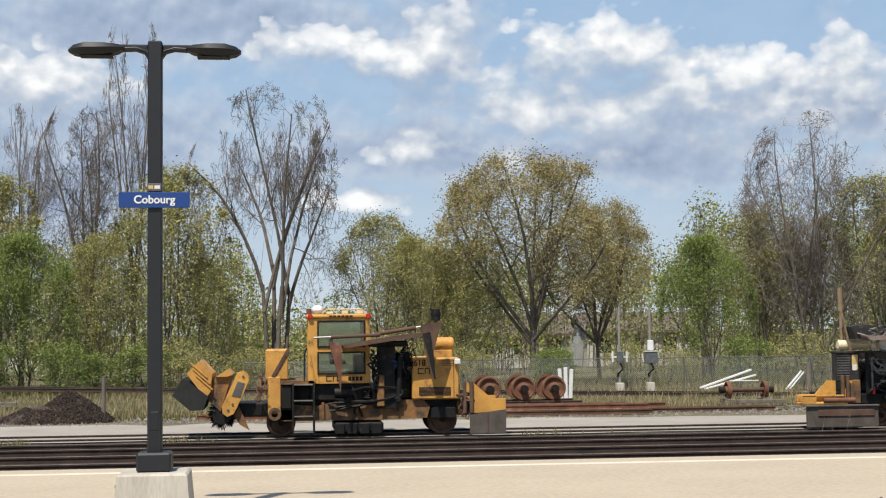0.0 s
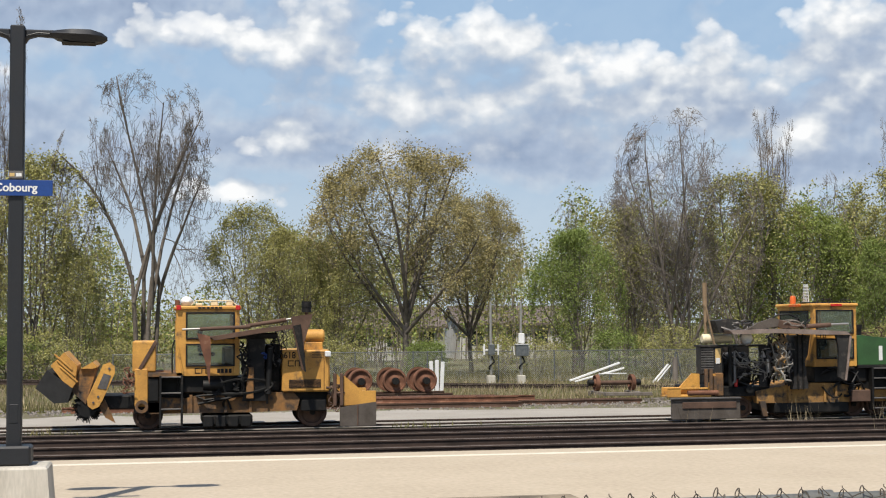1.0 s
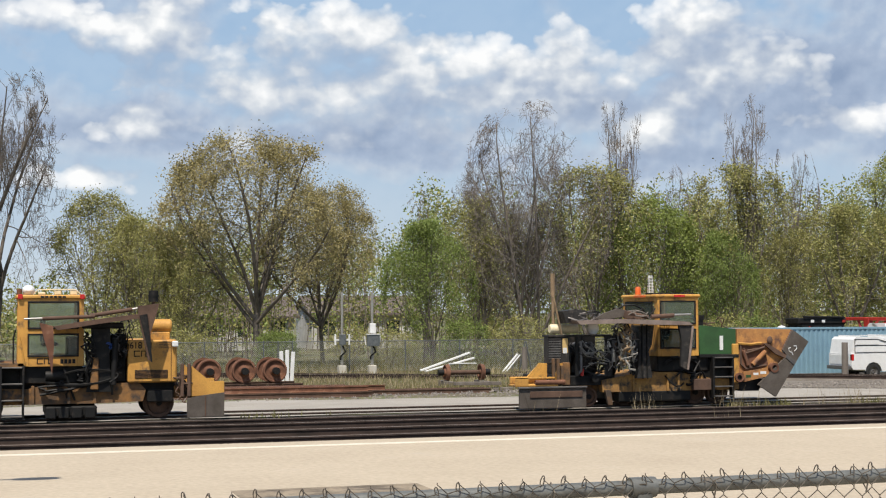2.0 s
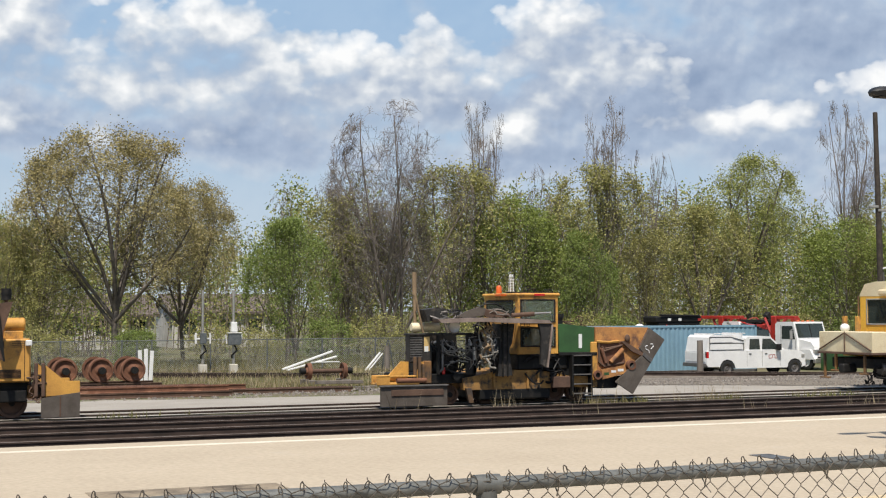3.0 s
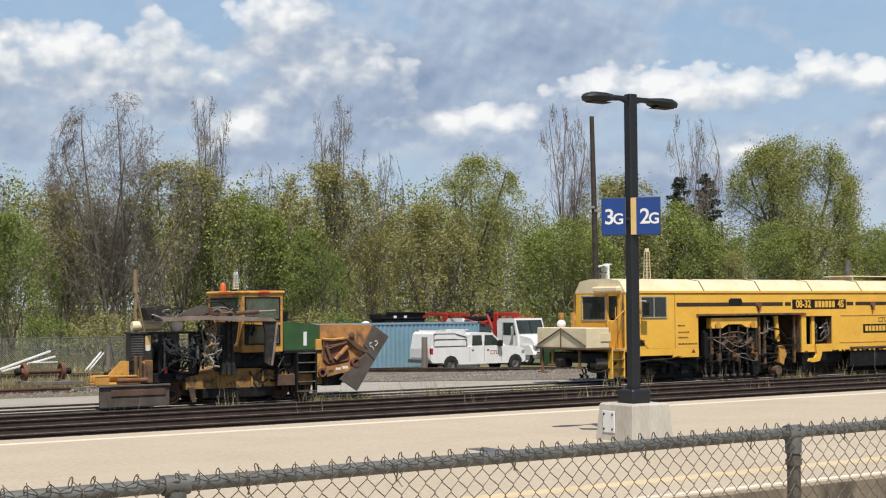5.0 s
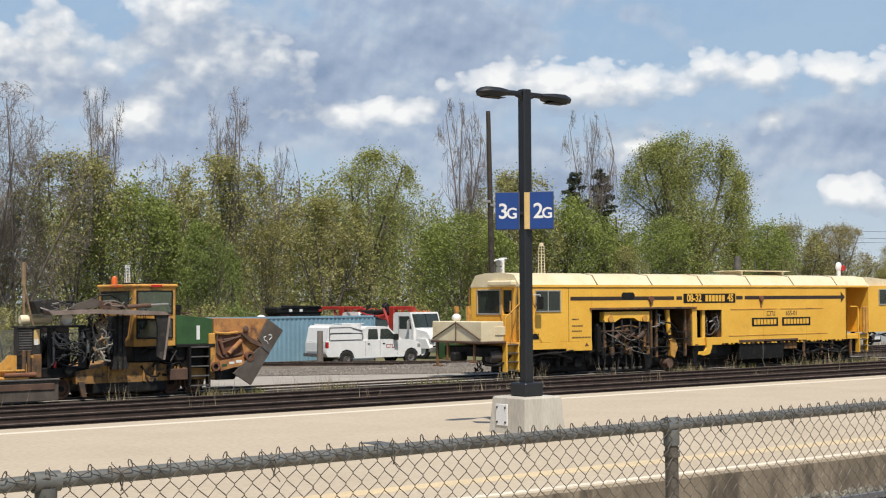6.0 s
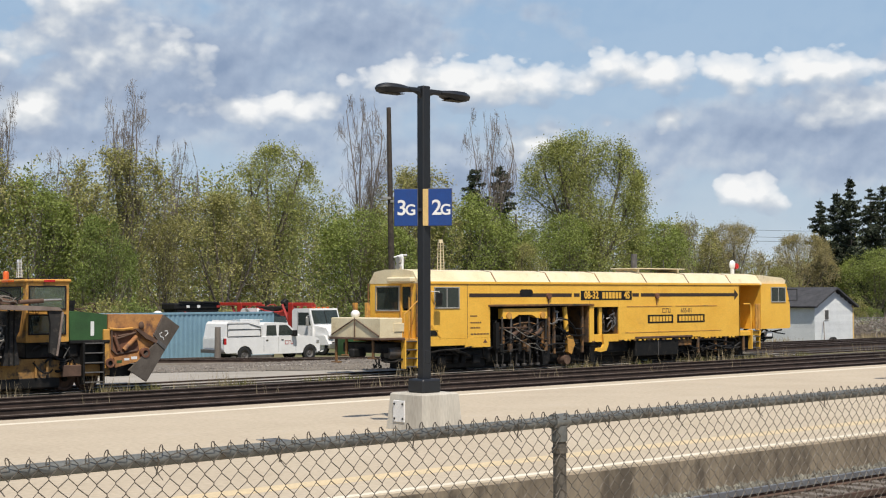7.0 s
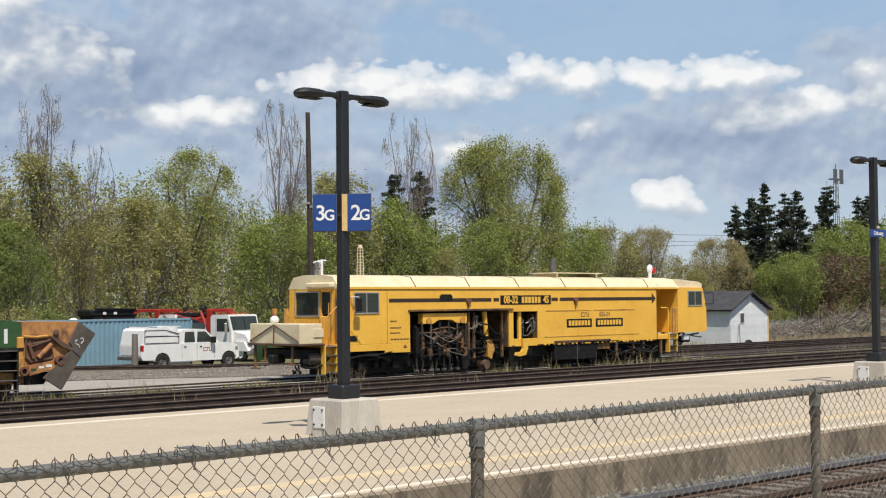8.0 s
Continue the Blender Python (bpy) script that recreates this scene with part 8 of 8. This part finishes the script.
def limb(rg, p, d, length, r, level, o, segs, tips):
    """One limb: bends, tapers, sends out side limbs along its outer part and forks at its end."""
    top = len(o["kids"])
    k = (7, 6, 4, 3, 2)[level] if level < top else 2
    d = d.normalized()
    bend = Vector((rg.gauss(0, 1), rg.gauss(0, 1), rg.gauss(0, 0.5))) * o["wander"]
    for i in range(k):
        f0, f1 = i / k, (i + 1) / k
        d = (d + (bend + Vector((rg.gauss(0, 1), rg.gauss(0, 1), rg.gauss(0, 1))) * o["wander"]) * (1.3 / k) + Vector((0, 0, o["up"] / k * (1.0 if level == 0 else 0.5 if level == 1 else 0.15)))).normalized()
        q = p + d * (length / k)
        ra, rb = max(o["twig"], r * (1 - 0.75 * f0)), max(o["twig"], r * (1 - 0.75 * f1))
        segs.append((tuple(p), tuple(q), ra, rb, level))
        if level < top and f1 > o["clear"][level]:
            for _ in range(o["kids"][level]):
                side = d.cross(Vector((rg.gauss(0, 1), rg.gauss(0, 1), rg.gauss(0, 1)))).normalized()
                turn = o["spread"] * rg.uniform(0.65, 1.35)
                limb(rg, p.lerp(q, rg.uniform(0.1, 1.0)), d * math.cos(turn) + side * math.sin(turn), length * o["short"][level] * rg.uniform(0.55, 1.25) * (1.15 - 0.65 * f1), rb * 0.46, level + 1, o, segs, tips)
        p = q
        if level >= top - 1:
            tips.append(tuple(p))


def tree_parts(seed, height, half, o, leaf=0, scatter=0.3, droop=0.0):
    """Limbs and leaf points of one tree of that height and half width."""
    rg, r = random.Random(seed), np.random.default_rng(seed)
    segs, tips = [], []
    n = o["leaders"]
    for s in range(o["stems"]):
        a0 = 2 * math.pi * (s + rg.uniform(-0.25, 0.25)) / o["stems"]
        off = Vector((math.cos(a0), math.sin(a0), 0)) * (0.05 * height if o["stems"] > 1 else 0)
        p, d = Vector((0, 0, -0.3)) + off, Vector((off.x * 1.5 / height + rg.gauss(0, 0.03), off.y * 1.5 / height + rg.gauss(0, 0.03), 1.0)).normalized()
        h0, r0 = height * o["fork"] * rg.uniform(0.75, 1.2), o["r"] * height
        for i in range(4):
            q = p + d * (h0 / 4)
            segs.append((tuple(p), tuple(q), r0 * (1.25 - 0.13 * i), r0 * (1.12 - 0.13 * i), 0))
            d = (d + Vector((rg.gauss(0, 0.07), rg.gauss(0, 0.07), 0.05))).normalized()
            p = q
        for i in range(n):
            a = a0 + 2 * math.pi * (i + rg.uniform(-0.3, 0.3)) / n
            t = o["open"] * rg.uniform(*o["range"])
            nd = Vector((math.cos(a) * math.sin(t), math.sin(a) * math.sin(t), math.cos(t)))
            limb(rg, p - d * (h0 * rg.uniform(0, 0.3)), nd, (height - h0) * rg.uniform(0.72, 1.1), r0 * (0.85 if n < 3 else 0.62), 0, o, segs, tips)
    t = np.array(tips)
    c = np.median(t[:, :2], axis=0)
    k = np.array([half / np.percentile(np.hypot(t[:, 0] - c[0], t[:, 1] - c[1]), o["fill"])] * 2 + [height / np.percentile(t[:, 2], min(99, o["fill"] + 8))])
    zc, hz = height * 0.5, height * 0.5

    def dome(v):
        """Draws what reaches out too far back into the rounded crown."""
        v = v * k
        low = np.where(v[:, 2] < zc, 0.55, 1.0)
        m = np.stack([v[:, 0] / half, v[:, 1] / half, (v[:, 2] - zc) / hz * low], 1)
        rho = np.linalg.norm(m, axis=1)
        e = o["dome"]
        f = np.where(rho > e, (e + (1.08 - e) * (1 - np.exp(-(rho - e) / (1.08 - e)))) / np.maximum(rho, 1e-6), 1.0)
        return np.stack([v[:, 0] * f, v[:, 1] * f, np.where(v[:, 2] > zc, zc + (v[:, 2] - zc) * f, v[:, 2])], 1)

    t = dome(t)
    fit = np.array([half / np.percentile(np.hypot(t[:, 0], t[:, 1]), 95)] * 2 + [height / np.percentile(t[:, 2], 99.3)])
    t = t * fit
    pa, qa = dome(np.array([s[0] for s in segs])) * fit, dome(np.array([s[1] for s in segs])) * fit
    segs = [(p, q, s[2], s[3], s[4]) for p, q, s in zip(pa, qa, segs)]
    pts = []
    if leaf:
        off = r.normal(size=(leaf, 3))
        t = np.concatenate([t, qa[[i for i, s in enumerate(segs) if s[4] >= 1]]])
        pts = t[r.integers(0, len(t), leaf)] + off * scatter * r.uniform(0.2, 1.2, leaf)[:, None]
        if droop:
            pts[:, 2] -= np.abs(r.normal(size=leaf)) * droop
        pts = pts[pts[:, 2] > 0.25]
    last = len(o["kids"])
    return limbs_geo([s for s in segs if s[4] == 0], 6), (limbs_geo([s for s in segs if 0 < s[4] < last], 3), twigs_geo([s for s in segs if s[4] == last])), pts, r


BARE = dict(stems=1, leaders=4, fork=0.24, open=0.34, r=0.0115, kids=(2, 2, 2, 1), clear=(0.25, 0.2, 0.2, 0.5), short=(0.42, 0.60, 0.70, 0.85), spread=0.95, wander=0.20, up=0.14, twig=0.0085, fill=94, dome=0.98, range=(0.5, 1.35))
BARE_CLUMP = dict(BARE, stems=4, leaders=2, fork=0.36, open=0.50, r=0.0088, wander=0.34, up=0.16, clear=(0.4, 0.2, 0.3, 0.4), fill=94)
BARE_FAN = dict(BARE, stems=3, leaders=3, fork=0.14, open=0.46, r=0.0105, kids=(2, 2, 1, 1), short=(0.44, 0.60, 0.75, 0.85), wander=0.17, up=0.10, clear=(0.15, 0.15, 0.2, 0.3))
BARE_THIN = dict(BARE, leaders=4, fork=0.34, open=0.50, r=0.0085, kids=(2, 2, 1), clear=(0.25, 0.2, 0.0), short=(0.40, 0.60, 0.80), fill=92)
BROAD = dict(stems=1, leaders=9, fork=0.20, open=0.75, r=0.015, kids=(2, 2), clear=(0.15, 0.2), short=(0.52, 0.62), spread=0.9, wander=0.22, up=0.08, twig=0.011, fill=76, dome=0.66, range=(0.2, 1.75))
ROUND = dict(BROAD, stems=2, leaders=5, fork=0.12, open=0.72, r=0.010, fill=72)
NARROW = dict(BROAD, stems=2, leaders=4, fork=0.14, open=0.52, r=0.009, fill=74)
BUSH = dict(BROAD, stems=4, leaders=2, fork=0.1, open=0.6, r=0.009, kids=(1, 1), short=(0.5, 0.5), range=(0.3, 1.5))
PROTO = {}


def prototype(key, label, seed, height, half, o, bark, leaf_mat=None, leaf=0, size=0.2, scatter=0.3, droop=0.0, kind="tree"):
    PROTO[key] = (label, seed, height, half, o, bark, leaf_mat, leaf, size, scatter, droop, kind)


prototype("bare_tall", "tall leafless tree with upswept limbs and fine twigs", 14, 18.0, 3.4, BARE, "bark", None)
prototype("bare_clump", "leafless clump of four curved trunks with spreading crowns", 27, 17.4, 4.9, BARE_CLUMP, "bark", None)
prototype("bare_thin", "slender leafless tree with grey bark", 33, 14.0, 2.0, BARE_THIN, "bark_grey", None)
prototype("bare_lean", "thin leafless tree with a ragged top", 38, 14.0, 2.2, dict(BARE_THIN, open=0.34, wander=0.28), "bark_grey", None)
prototype("bare_fan", "broad leafless tree with a dense fan of twigs", 45, 16.1, 5.0, BARE_FAN, "bark_grey", None)
prototype("olive_round", "rounded tree with yellow-green opening leaves", 52, 12.6, 4.2, ROUND, "bark", "leaf_olive", 24000, 0.13, 0.34)
prototype("brown_broad", "broad tree with brownish budding leaves and forked trunk", 58, 13.3, 6.2, BROAD, "bark", "leaf_brown", 44000, 0.12, 0.36)
prototype("green_round", "fresh green tree with dense young leaves", 64, 11.4, 4.9, ROUND, "bark", "leaf_green", 28800, 0.155, 0.40)
prototype("green_light", "bright green young tree with light foliage", 69, 11.0, 4.1, ROUND, "bark", "leaf_bright", 24000, 0.15, 0.40)
prototype("olive_thin", "thin olive tree with half-open leaves", 73, 11.5, 3.4, NARROW, "bark_grey", "leaf_olive", 16000, 0.135, 0.36)
prototype("willow", "open-crowned willow with yellow-green foliage", 81, 13.9, 4.2, dict(BROAD, leaders=7, open=0.7, fork=0.26), "bark", "leaf_willow", 27200, 0.13, 0.30, 0.35)
prototype("great_willow", "great dome-shaped willow with yellow-green sprays", 404, 17.3, 6.4, dict(BROAD, leaders=7, open=0.75, fork=0.22, kids=(3, 2), r=0.02), "bark", "leaf_willow", 64000, 0.14, 0.36, 0.55)
prototype("shrub_g", "leafy green shrub at the wood's edge", 83, 4.0, 2.0, BUSH, "bark", "leaf_green", 4160, 0.13, 0.30, kind="shrub")
prototype("shrub_o", "twiggy olive shrub at the wood's edge", 87, 4.0, 2.0, BUSH, "bark_grey", "leaf_olive", 3200, 0.12, 0.30, kind="shrub")
prototype("shrub_p", "reddish brown shrub beyond the fence", 89, 5.0, 2.4, BUSH, "bark", "leaf_purple", 5600, 0.15, 0.30, kind="shrub")
MADE = {}


def plant(key, x, y, height, turn=0.0, wide=1.0, z=-0.5):
    """A tree of that kind, scaled to a height; wide widens its crown."""
    label, seed, h, half, o, bark, leaf_mat, leaf, size, scatter, droop, kind = PROTO[key]
    s = height / h
    m = pose(x, y, z, 0, 0, turn) @ Matrix.Diagonal((s * wide, s * wide, s, 1))
    if key in MADE:
        return copy_thing(MADE[key], m)
    t = thing(kind, label, kind, (0, 0, 0), "shrubs at the wood's edge" if kind == "shrub" else "trees behind the yard")
    stem, limbs, pts, rg = tree_parts(seed, h, half, o, leaf, scatter, droop)
    part("trunk", stem, M[bark], t, "", 60)
    tagged(part("branchwork", limbs[0], M[bark], t, "", 60), kind="stuff")
    tagged(part("twigwork", limbs[1], M[bark], t, "", 0), kind="stuff")
    if leaf:
        part("crown", leaves_geo(pts, size, rg, droop * 0.8), M[leaf_mat], t, "", 0)
    MADE[key] = t
    t.matrix_basis = m
    return t


def conifer(x, y, height, seed, z=-0.5):
    t = thing("conifer", "dark evergreen spruce with ragged branches", "tree", (x, y, z), "dark conifers")
    rg = np.random.default_rng(seed)
    segs, pts = [(np.zeros(3), np.array([0, 0, height]), 0.016 * height, 0.02)], []
    zc = 0.08 * height
    while zc < height * 0.98:
        f = 1 - zc / height
        n = rg.integers(4, 7)
        for k in range(n):
            a = rg.uniform(0, 2 * math.pi)
            ln = (0.21 * height * f ** 0.75 + 0.15) * rg.uniform(0.35, 1.3)
            e = np.array([math.cos(a) * ln, math.sin(a) * ln, 0.10 * ln + 0.16 * ln * rg.normal()])
            p0 = np.array([0, 0, zc])
            segs.append((p0, p0 + e, 0.03, 0.008))
            m = int(64 * ln) + 8
            u = rg.uniform(0.15, 1, m) ** 0.8
            pts.append(p0 + u[:, None] * e + rg.normal(size=(m, 3)) * np.array([0.14, 0.14, 0.10]) * (0.5 + ln * 0.25) - np.array([0, 0, 0.12]))
        zc += 0.026 * height * rg.uniform(0.7, 1.3)
    part("trunk", limbs_geo(segs), M["bark"], t, "", 60)
    part("crown", leaves_geo(np.concatenate(pts), 0.23, rg, 0.25), M["needle"], t, "", 0)
    return t


# leafless trees: kind, place, height, turn, width
for key, x, y, h, turn, wide in (("bare_tall", -19.5, 86, 16.6, 40, 0.9), ("bare_tall", -11.4, 84, 18.0, 130, 1.05), ("bare_thin", -15.4, 86, 17.0, 90, 0.9), ("bare_thin", -8.9, 86, 18.0, 20, 0.8), ("bare_lean", -5.2, 88, 12.5, 70, 0.9),
                                 ("bare_clump", -0.5, 84, 17.4, 0, 1.0), ("bare_fan", 32.0, 84, 16.1, 0, 1.0),
                                 ("bare_lean", 27.6, 92, 12.6, 60, 1.0), ("bare_thin", 38.6, 85, 14.0, 30, 1.0), ("bare_lean", 42.4, 86, 14.2, 140, 1.0), ("bare_lean", 45.2, 88, 14.0, 215, 0.9), ("bare_thin", 48.4, 85, 14.4, 220, 1.1), ("bare_lean", 51.8, 86, 13.4, 300, 0.9),
                                 ("bare_thin", 54.6, 90, 12.2, 110, 1.0), ("bare_thin", 67.2, 84, 15.2, 60, 1.05), ("bare_lean", 73.5, 90, 13.6, 0, 1.0), ("bare_thin", 81.4, 85, 15.4, 80, 1.0), ("bare_lean", 106.0, 84, 12.0, 170, 0.9), ("bare_lean", 114.0, 86, 10.4, 20, 1.1)):
    plant(key, x, y, h, turn, wide)
# leafing trees
for key, x, y, h, turn, wide in (("green_light", -20.0, 81, 9.8, 0, 1.0), ("olive_thin", -16.6, 84, 12.2, 0, 1.0), ("green_round", -14.0, 79, 8.6, 50, 0.8), ("olive_round", -10.2, 81, 8.8, 90, 0.9), ("olive_thin", -6.4, 83, 11.9, 10, 0.95), ("olive_round", -4.4, 82, 10.6, 200, 0.75),
                                 ("olive_round", 7.6, 84, 12.6, 200, 1.0), ("brown_broad", 14.6, 83.5, 13.4, 25, 1.0), ("brown_broad", 19.4, 87, 11.0, 150, 0.75), ("olive_thin", 5.6, 86, 9.6, 60, 0.9), ("olive_round", 10.8, 85, 12.4, 70, 1.0),
                                 ("green_round", 24.9, 82.5, 11.5, 0, 0.95), ("olive_thin", 29.4, 86, 9.8, 110, 1.0), ("olive_thin", 36.4, 84, 11.6, 200, 1.1), ("green_light", 40.0, 83, 11.6, 20, 0.9), ("green_round", 44.6, 82.5, 10.9, 140, 0.85),
                                 ("olive_thin", 47.2, 84.5, 12.0, 250, 1.0), ("olive_round", 50.6, 84, 12.4, 100, 0.8), ("olive_thin", 54.2, 83, 9.6, 60, 1.2), ("willow", 58.9, 84, 14.0, 0, 1.0), ("green_light", 64.6, 80.5, 10.4, 200, 1.1),
                                 ("olive_round", 69.0, 83.5, 11.8, 0, 1.0), ("olive_thin", 72.6, 84, 12.2, 310, 1.1), ("green_light", 76.4, 82, 12.3, 150, 0.95), ("olive_round", 80.2, 80, 10.4, 20, 1.1), ("green_light", 86.2, 81, 10.8, 60, 1.0),
                                 ("great_willow", 92.0, 84, 17.3, 0, 1.0), ("green_light", 98.6, 81, 10.6, 80, 1.0), ("olive_round", 103.0, 84, 11.3, 220, 0.9), ("olive_thin", 108.6, 86, 9.4, 40, 1.2), ("brown_broad", 113.4, 84, 9.9, 0, 0.75), ("olive_round", 119.6, 83, 8.6, 90, 1.0), ("brown_broad", 124.6, 84, 9.2, 140, 0.9),
                                 ("green_light", 131.0, 79, 8.6, 30, 1.3), ("green_round", 141.0, 81, 12.0, 200, 1.05), ("green_light", 147.4, 82, 13.2, 100, 1.1), ("green_round", 154.0, 82, 14.4, 250, 1.1), ("green_light", 163.0, 82, 15.0, 0, 1.3)):
    plant(key, x, y, h, turn, wide)
for i, (x, y, h) in enumerate(((81.0, 86, 14.2), (83.9, 86, 14.5), (129.8, 85, 13.5), (134.0, 84, 15.9), (136.2, 87, 14.8), (139.6, 85, 15.1), (142.0, 85, 15.6), (148.8, 85, 16.8), (151.8, 87, 15.8), (156.0, 85, 15.6), (160.3, 86, 16.1))):
    conifer(x, y, h, 200 + i)
# shrubs along the wood's edge
rg = random.Random(77)
for i in range(74):
    x = -24 + 2.36 * i + rg.uniform(-1, 1)
    gap = -1.0 < x < 5.0 or 9.0 < x < 27.0
    key = rg.choice(("shrub_g", "shrub_o", "shrub_o"))
    plant(key, x, rg.uniform(76, 81), (rg.uniform(1.2, 2.0) if x < 5 else rg.uniform(2.8, 4.4)) if gap else rg.uniform(2.2, 4.6), rg.uniform(0, 360), rg.uniform(0.9, 1.4))
plant("shrub_p", 139.0, 78, 7.6, 0, 1.2)


def far_woods():
    """The wood's depth behind the first trees."""
    r = np.random.default_rng(9)
    pts, segs = [], []
    for i in range(380):
        x, y = r.uniform(-45, 210), r.uniform(92, 120)
        az_here = math.degrees(math.atan2(x, y))
        h = r.uniform(8.0, 12.0) * (1.2 if 16 < az_here < 50 else 0.55 if -1.5 < az_here < 4.5 else 0.8 if 32.2 < az_here < 34 or 51.5 < az_here < 57 else 1.0)
        n = int(1000 * h / 9)
        c = np.array([x, y, h * 0.5 - 0.5])
        q = r.normal(size=(n, 3))
        q /= np.linalg.norm(q, axis=1)[:, None]
        pts.append(c + q * r.uniform(0.3, 1, n)[:, None] ** 0.5 * np.array([2.2, 2.2, h * 0.5]))
        for k in range(5):
            a = np.array([x + r.normal() * 0.8, y + r.normal(), -0.5])
            segs.append((a, a + np.array([r.normal() * 0.8, r.normal() * 0.8, h * r.uniform(0.6, 0.98)]), 0.05, 0.012))
    pts = np.concatenate(pts)
    bearing = np.degrees(np.arctan2(pts[:, 0], pts[:, 1]))
    pts = pts[~((bearing > 4.5) & (bearing < 17.5) & (pts[:, 2] < 4.6) & (r.uniform(size=len(pts)) < 0.5))]
    pts = pts[pts[:, 2] > -0.5]
    w = tagged(new("far_woods"), "dense olive green wood behind the yard trees", "woods", "", "stuff")
    half = r.uniform(size=len(pts)) < 0.62
    part("foliage", leaves_geo(pts[half], 0.23, r), M["leaf_olive"], w, "", 0)
    part("foliage", leaves_geo(pts[~half], 0.23, r), M["leaf_green"], w, "", 0)
    part("stems", limbs_geo(segs, 3), M["bark_grey"], w, "", 0)


far_woods()


def blades(name, label, n, xr, yr, zf, hr, material, seed, patch=0.0):
    """Grass blades or dry stalks over a stretch of ground."""
    r = np.random.default_rng(seed)
    x, y = r.uniform(*xr, n), r.uniform(*yr, n)
    if patch:
        keep = np.array([noise.noise((a * 0.35, b * 0.35, seed)) > patch for a, b in zip(x, y)])
        x, y = x[keep], y[keep]
    n = len(x)
    z = np.array([zf(b) for b in y]) - 0.02
    h, a, b = r.uniform(*hr, n), r.normal(size=n) * 0.25, r.uniform(0, math.pi, n)
    w = (0.006 if "dry" in name else 0.012) + (0.006 if "dry" in name else 0.02) * r.uniform(size=n)
    base = np.stack([x, y, z], 1)
    side = np.stack([np.cos(b) * w, np.sin(b) * w, 0 * w], 1)
    tip = base + np.stack([a * h, r.normal(size=n) * 0.25 * h, h], 1)
    g = Geo()
    g.v = np.stack([base - side, base + side, tip], 1).reshape(-1, 3).tolist()
    g.f = np.arange(3 * n).reshape(-1, 3).tolist()
    return tagged(part(name, g, material, None, "", 0), label, "grass", "", "stuff")


def yard_z(y):
    return float(np.interp(y, [38.3, 47, 52, 60, 120], [-0.05, -0.08, -0.30, -0.5, -0.5]))


blades("grass", "rough green and dry grass of the yard", 56000, (-26, 27), (49, 74), yard_z, (0.10, 0.38), M["grass"], 3)
blades("grass", "dry straw among the yard grass", 24000, (-26, 27), (50, 76), yard_z, (0.15, 0.5), M["straw"], 4)
blades("grass", "grass under the wood's edge", 26000, (-30, 120), (73, 84), yard_z, (0.3, 0.9), M["grass"], 6)
blades("weeds", "green weeds along the gravel edge", 4200, (-10, 60), (37.4, 38.25), lambda y: -0.08, (0.10, 0.30), M["grass"], 7, 0.18)
blades("dry_weeds", "tall dry weed stalks between the rails", 2200, (14, 70), (36.4, 37.6), lambda y: -0.14, (0.25, 0.85), M["straw"], 8, 0.05)
blades("dry_weeds", "dry stalks between the main tracks", 900, (16, 66), (33.2, 34.3), lambda y: -0.14, (0.2, 0.6), M["straw"], 9, 0.1)
for i in range(9):
    plant("shrub_o", 84 + 4.2 * i + rg.uniform(-1, 1), rg.uniform(55, 61), rg.uniform(1.6, 2.7), rg.uniform(0, 360), 1.3)
blades("grass", "rough dry grass near the shed", 14000, (66, 130), (50.5, 62), yard_z, (0.15, 0.6), M["straw"], 12)
blades("grass", "sparse grass beside the back siding", 500, (34, 57), (48, 58), lambda y: yard_z(y) - 0.1, (0.06, 0.22), M["grass"], 13)


def brush_pile():
    """Cut grey brush thrown along the fence."""
    r = np.random.default_rng(61)
    segs = []
    for i in range(1500):
        x = r.uniform(86, 118)
        y = r.normal(56, 1.1)
        top = np.interp(x, [86, 94, 104, 118], [0.5, 1.6, 2.6, 3.0])
        p = np.array([x, y, -0.5 + top * r.uniform(0, 0.8)])
        d = np.array([r.normal(), r.normal() * 0.6, r.uniform(-0.2, 0.7)])
        segs.append((p, p + d / np.linalg.norm(d) * r.uniform(0.6, 1.9), 0.035, 0.012))
    tagged(part("brush_pile", limbs_geo(segs, 3), M["bark_grey"], None, "", 60), "heap of cut grey brush along the fence", "brush", "", "stuff")


brush_pile()
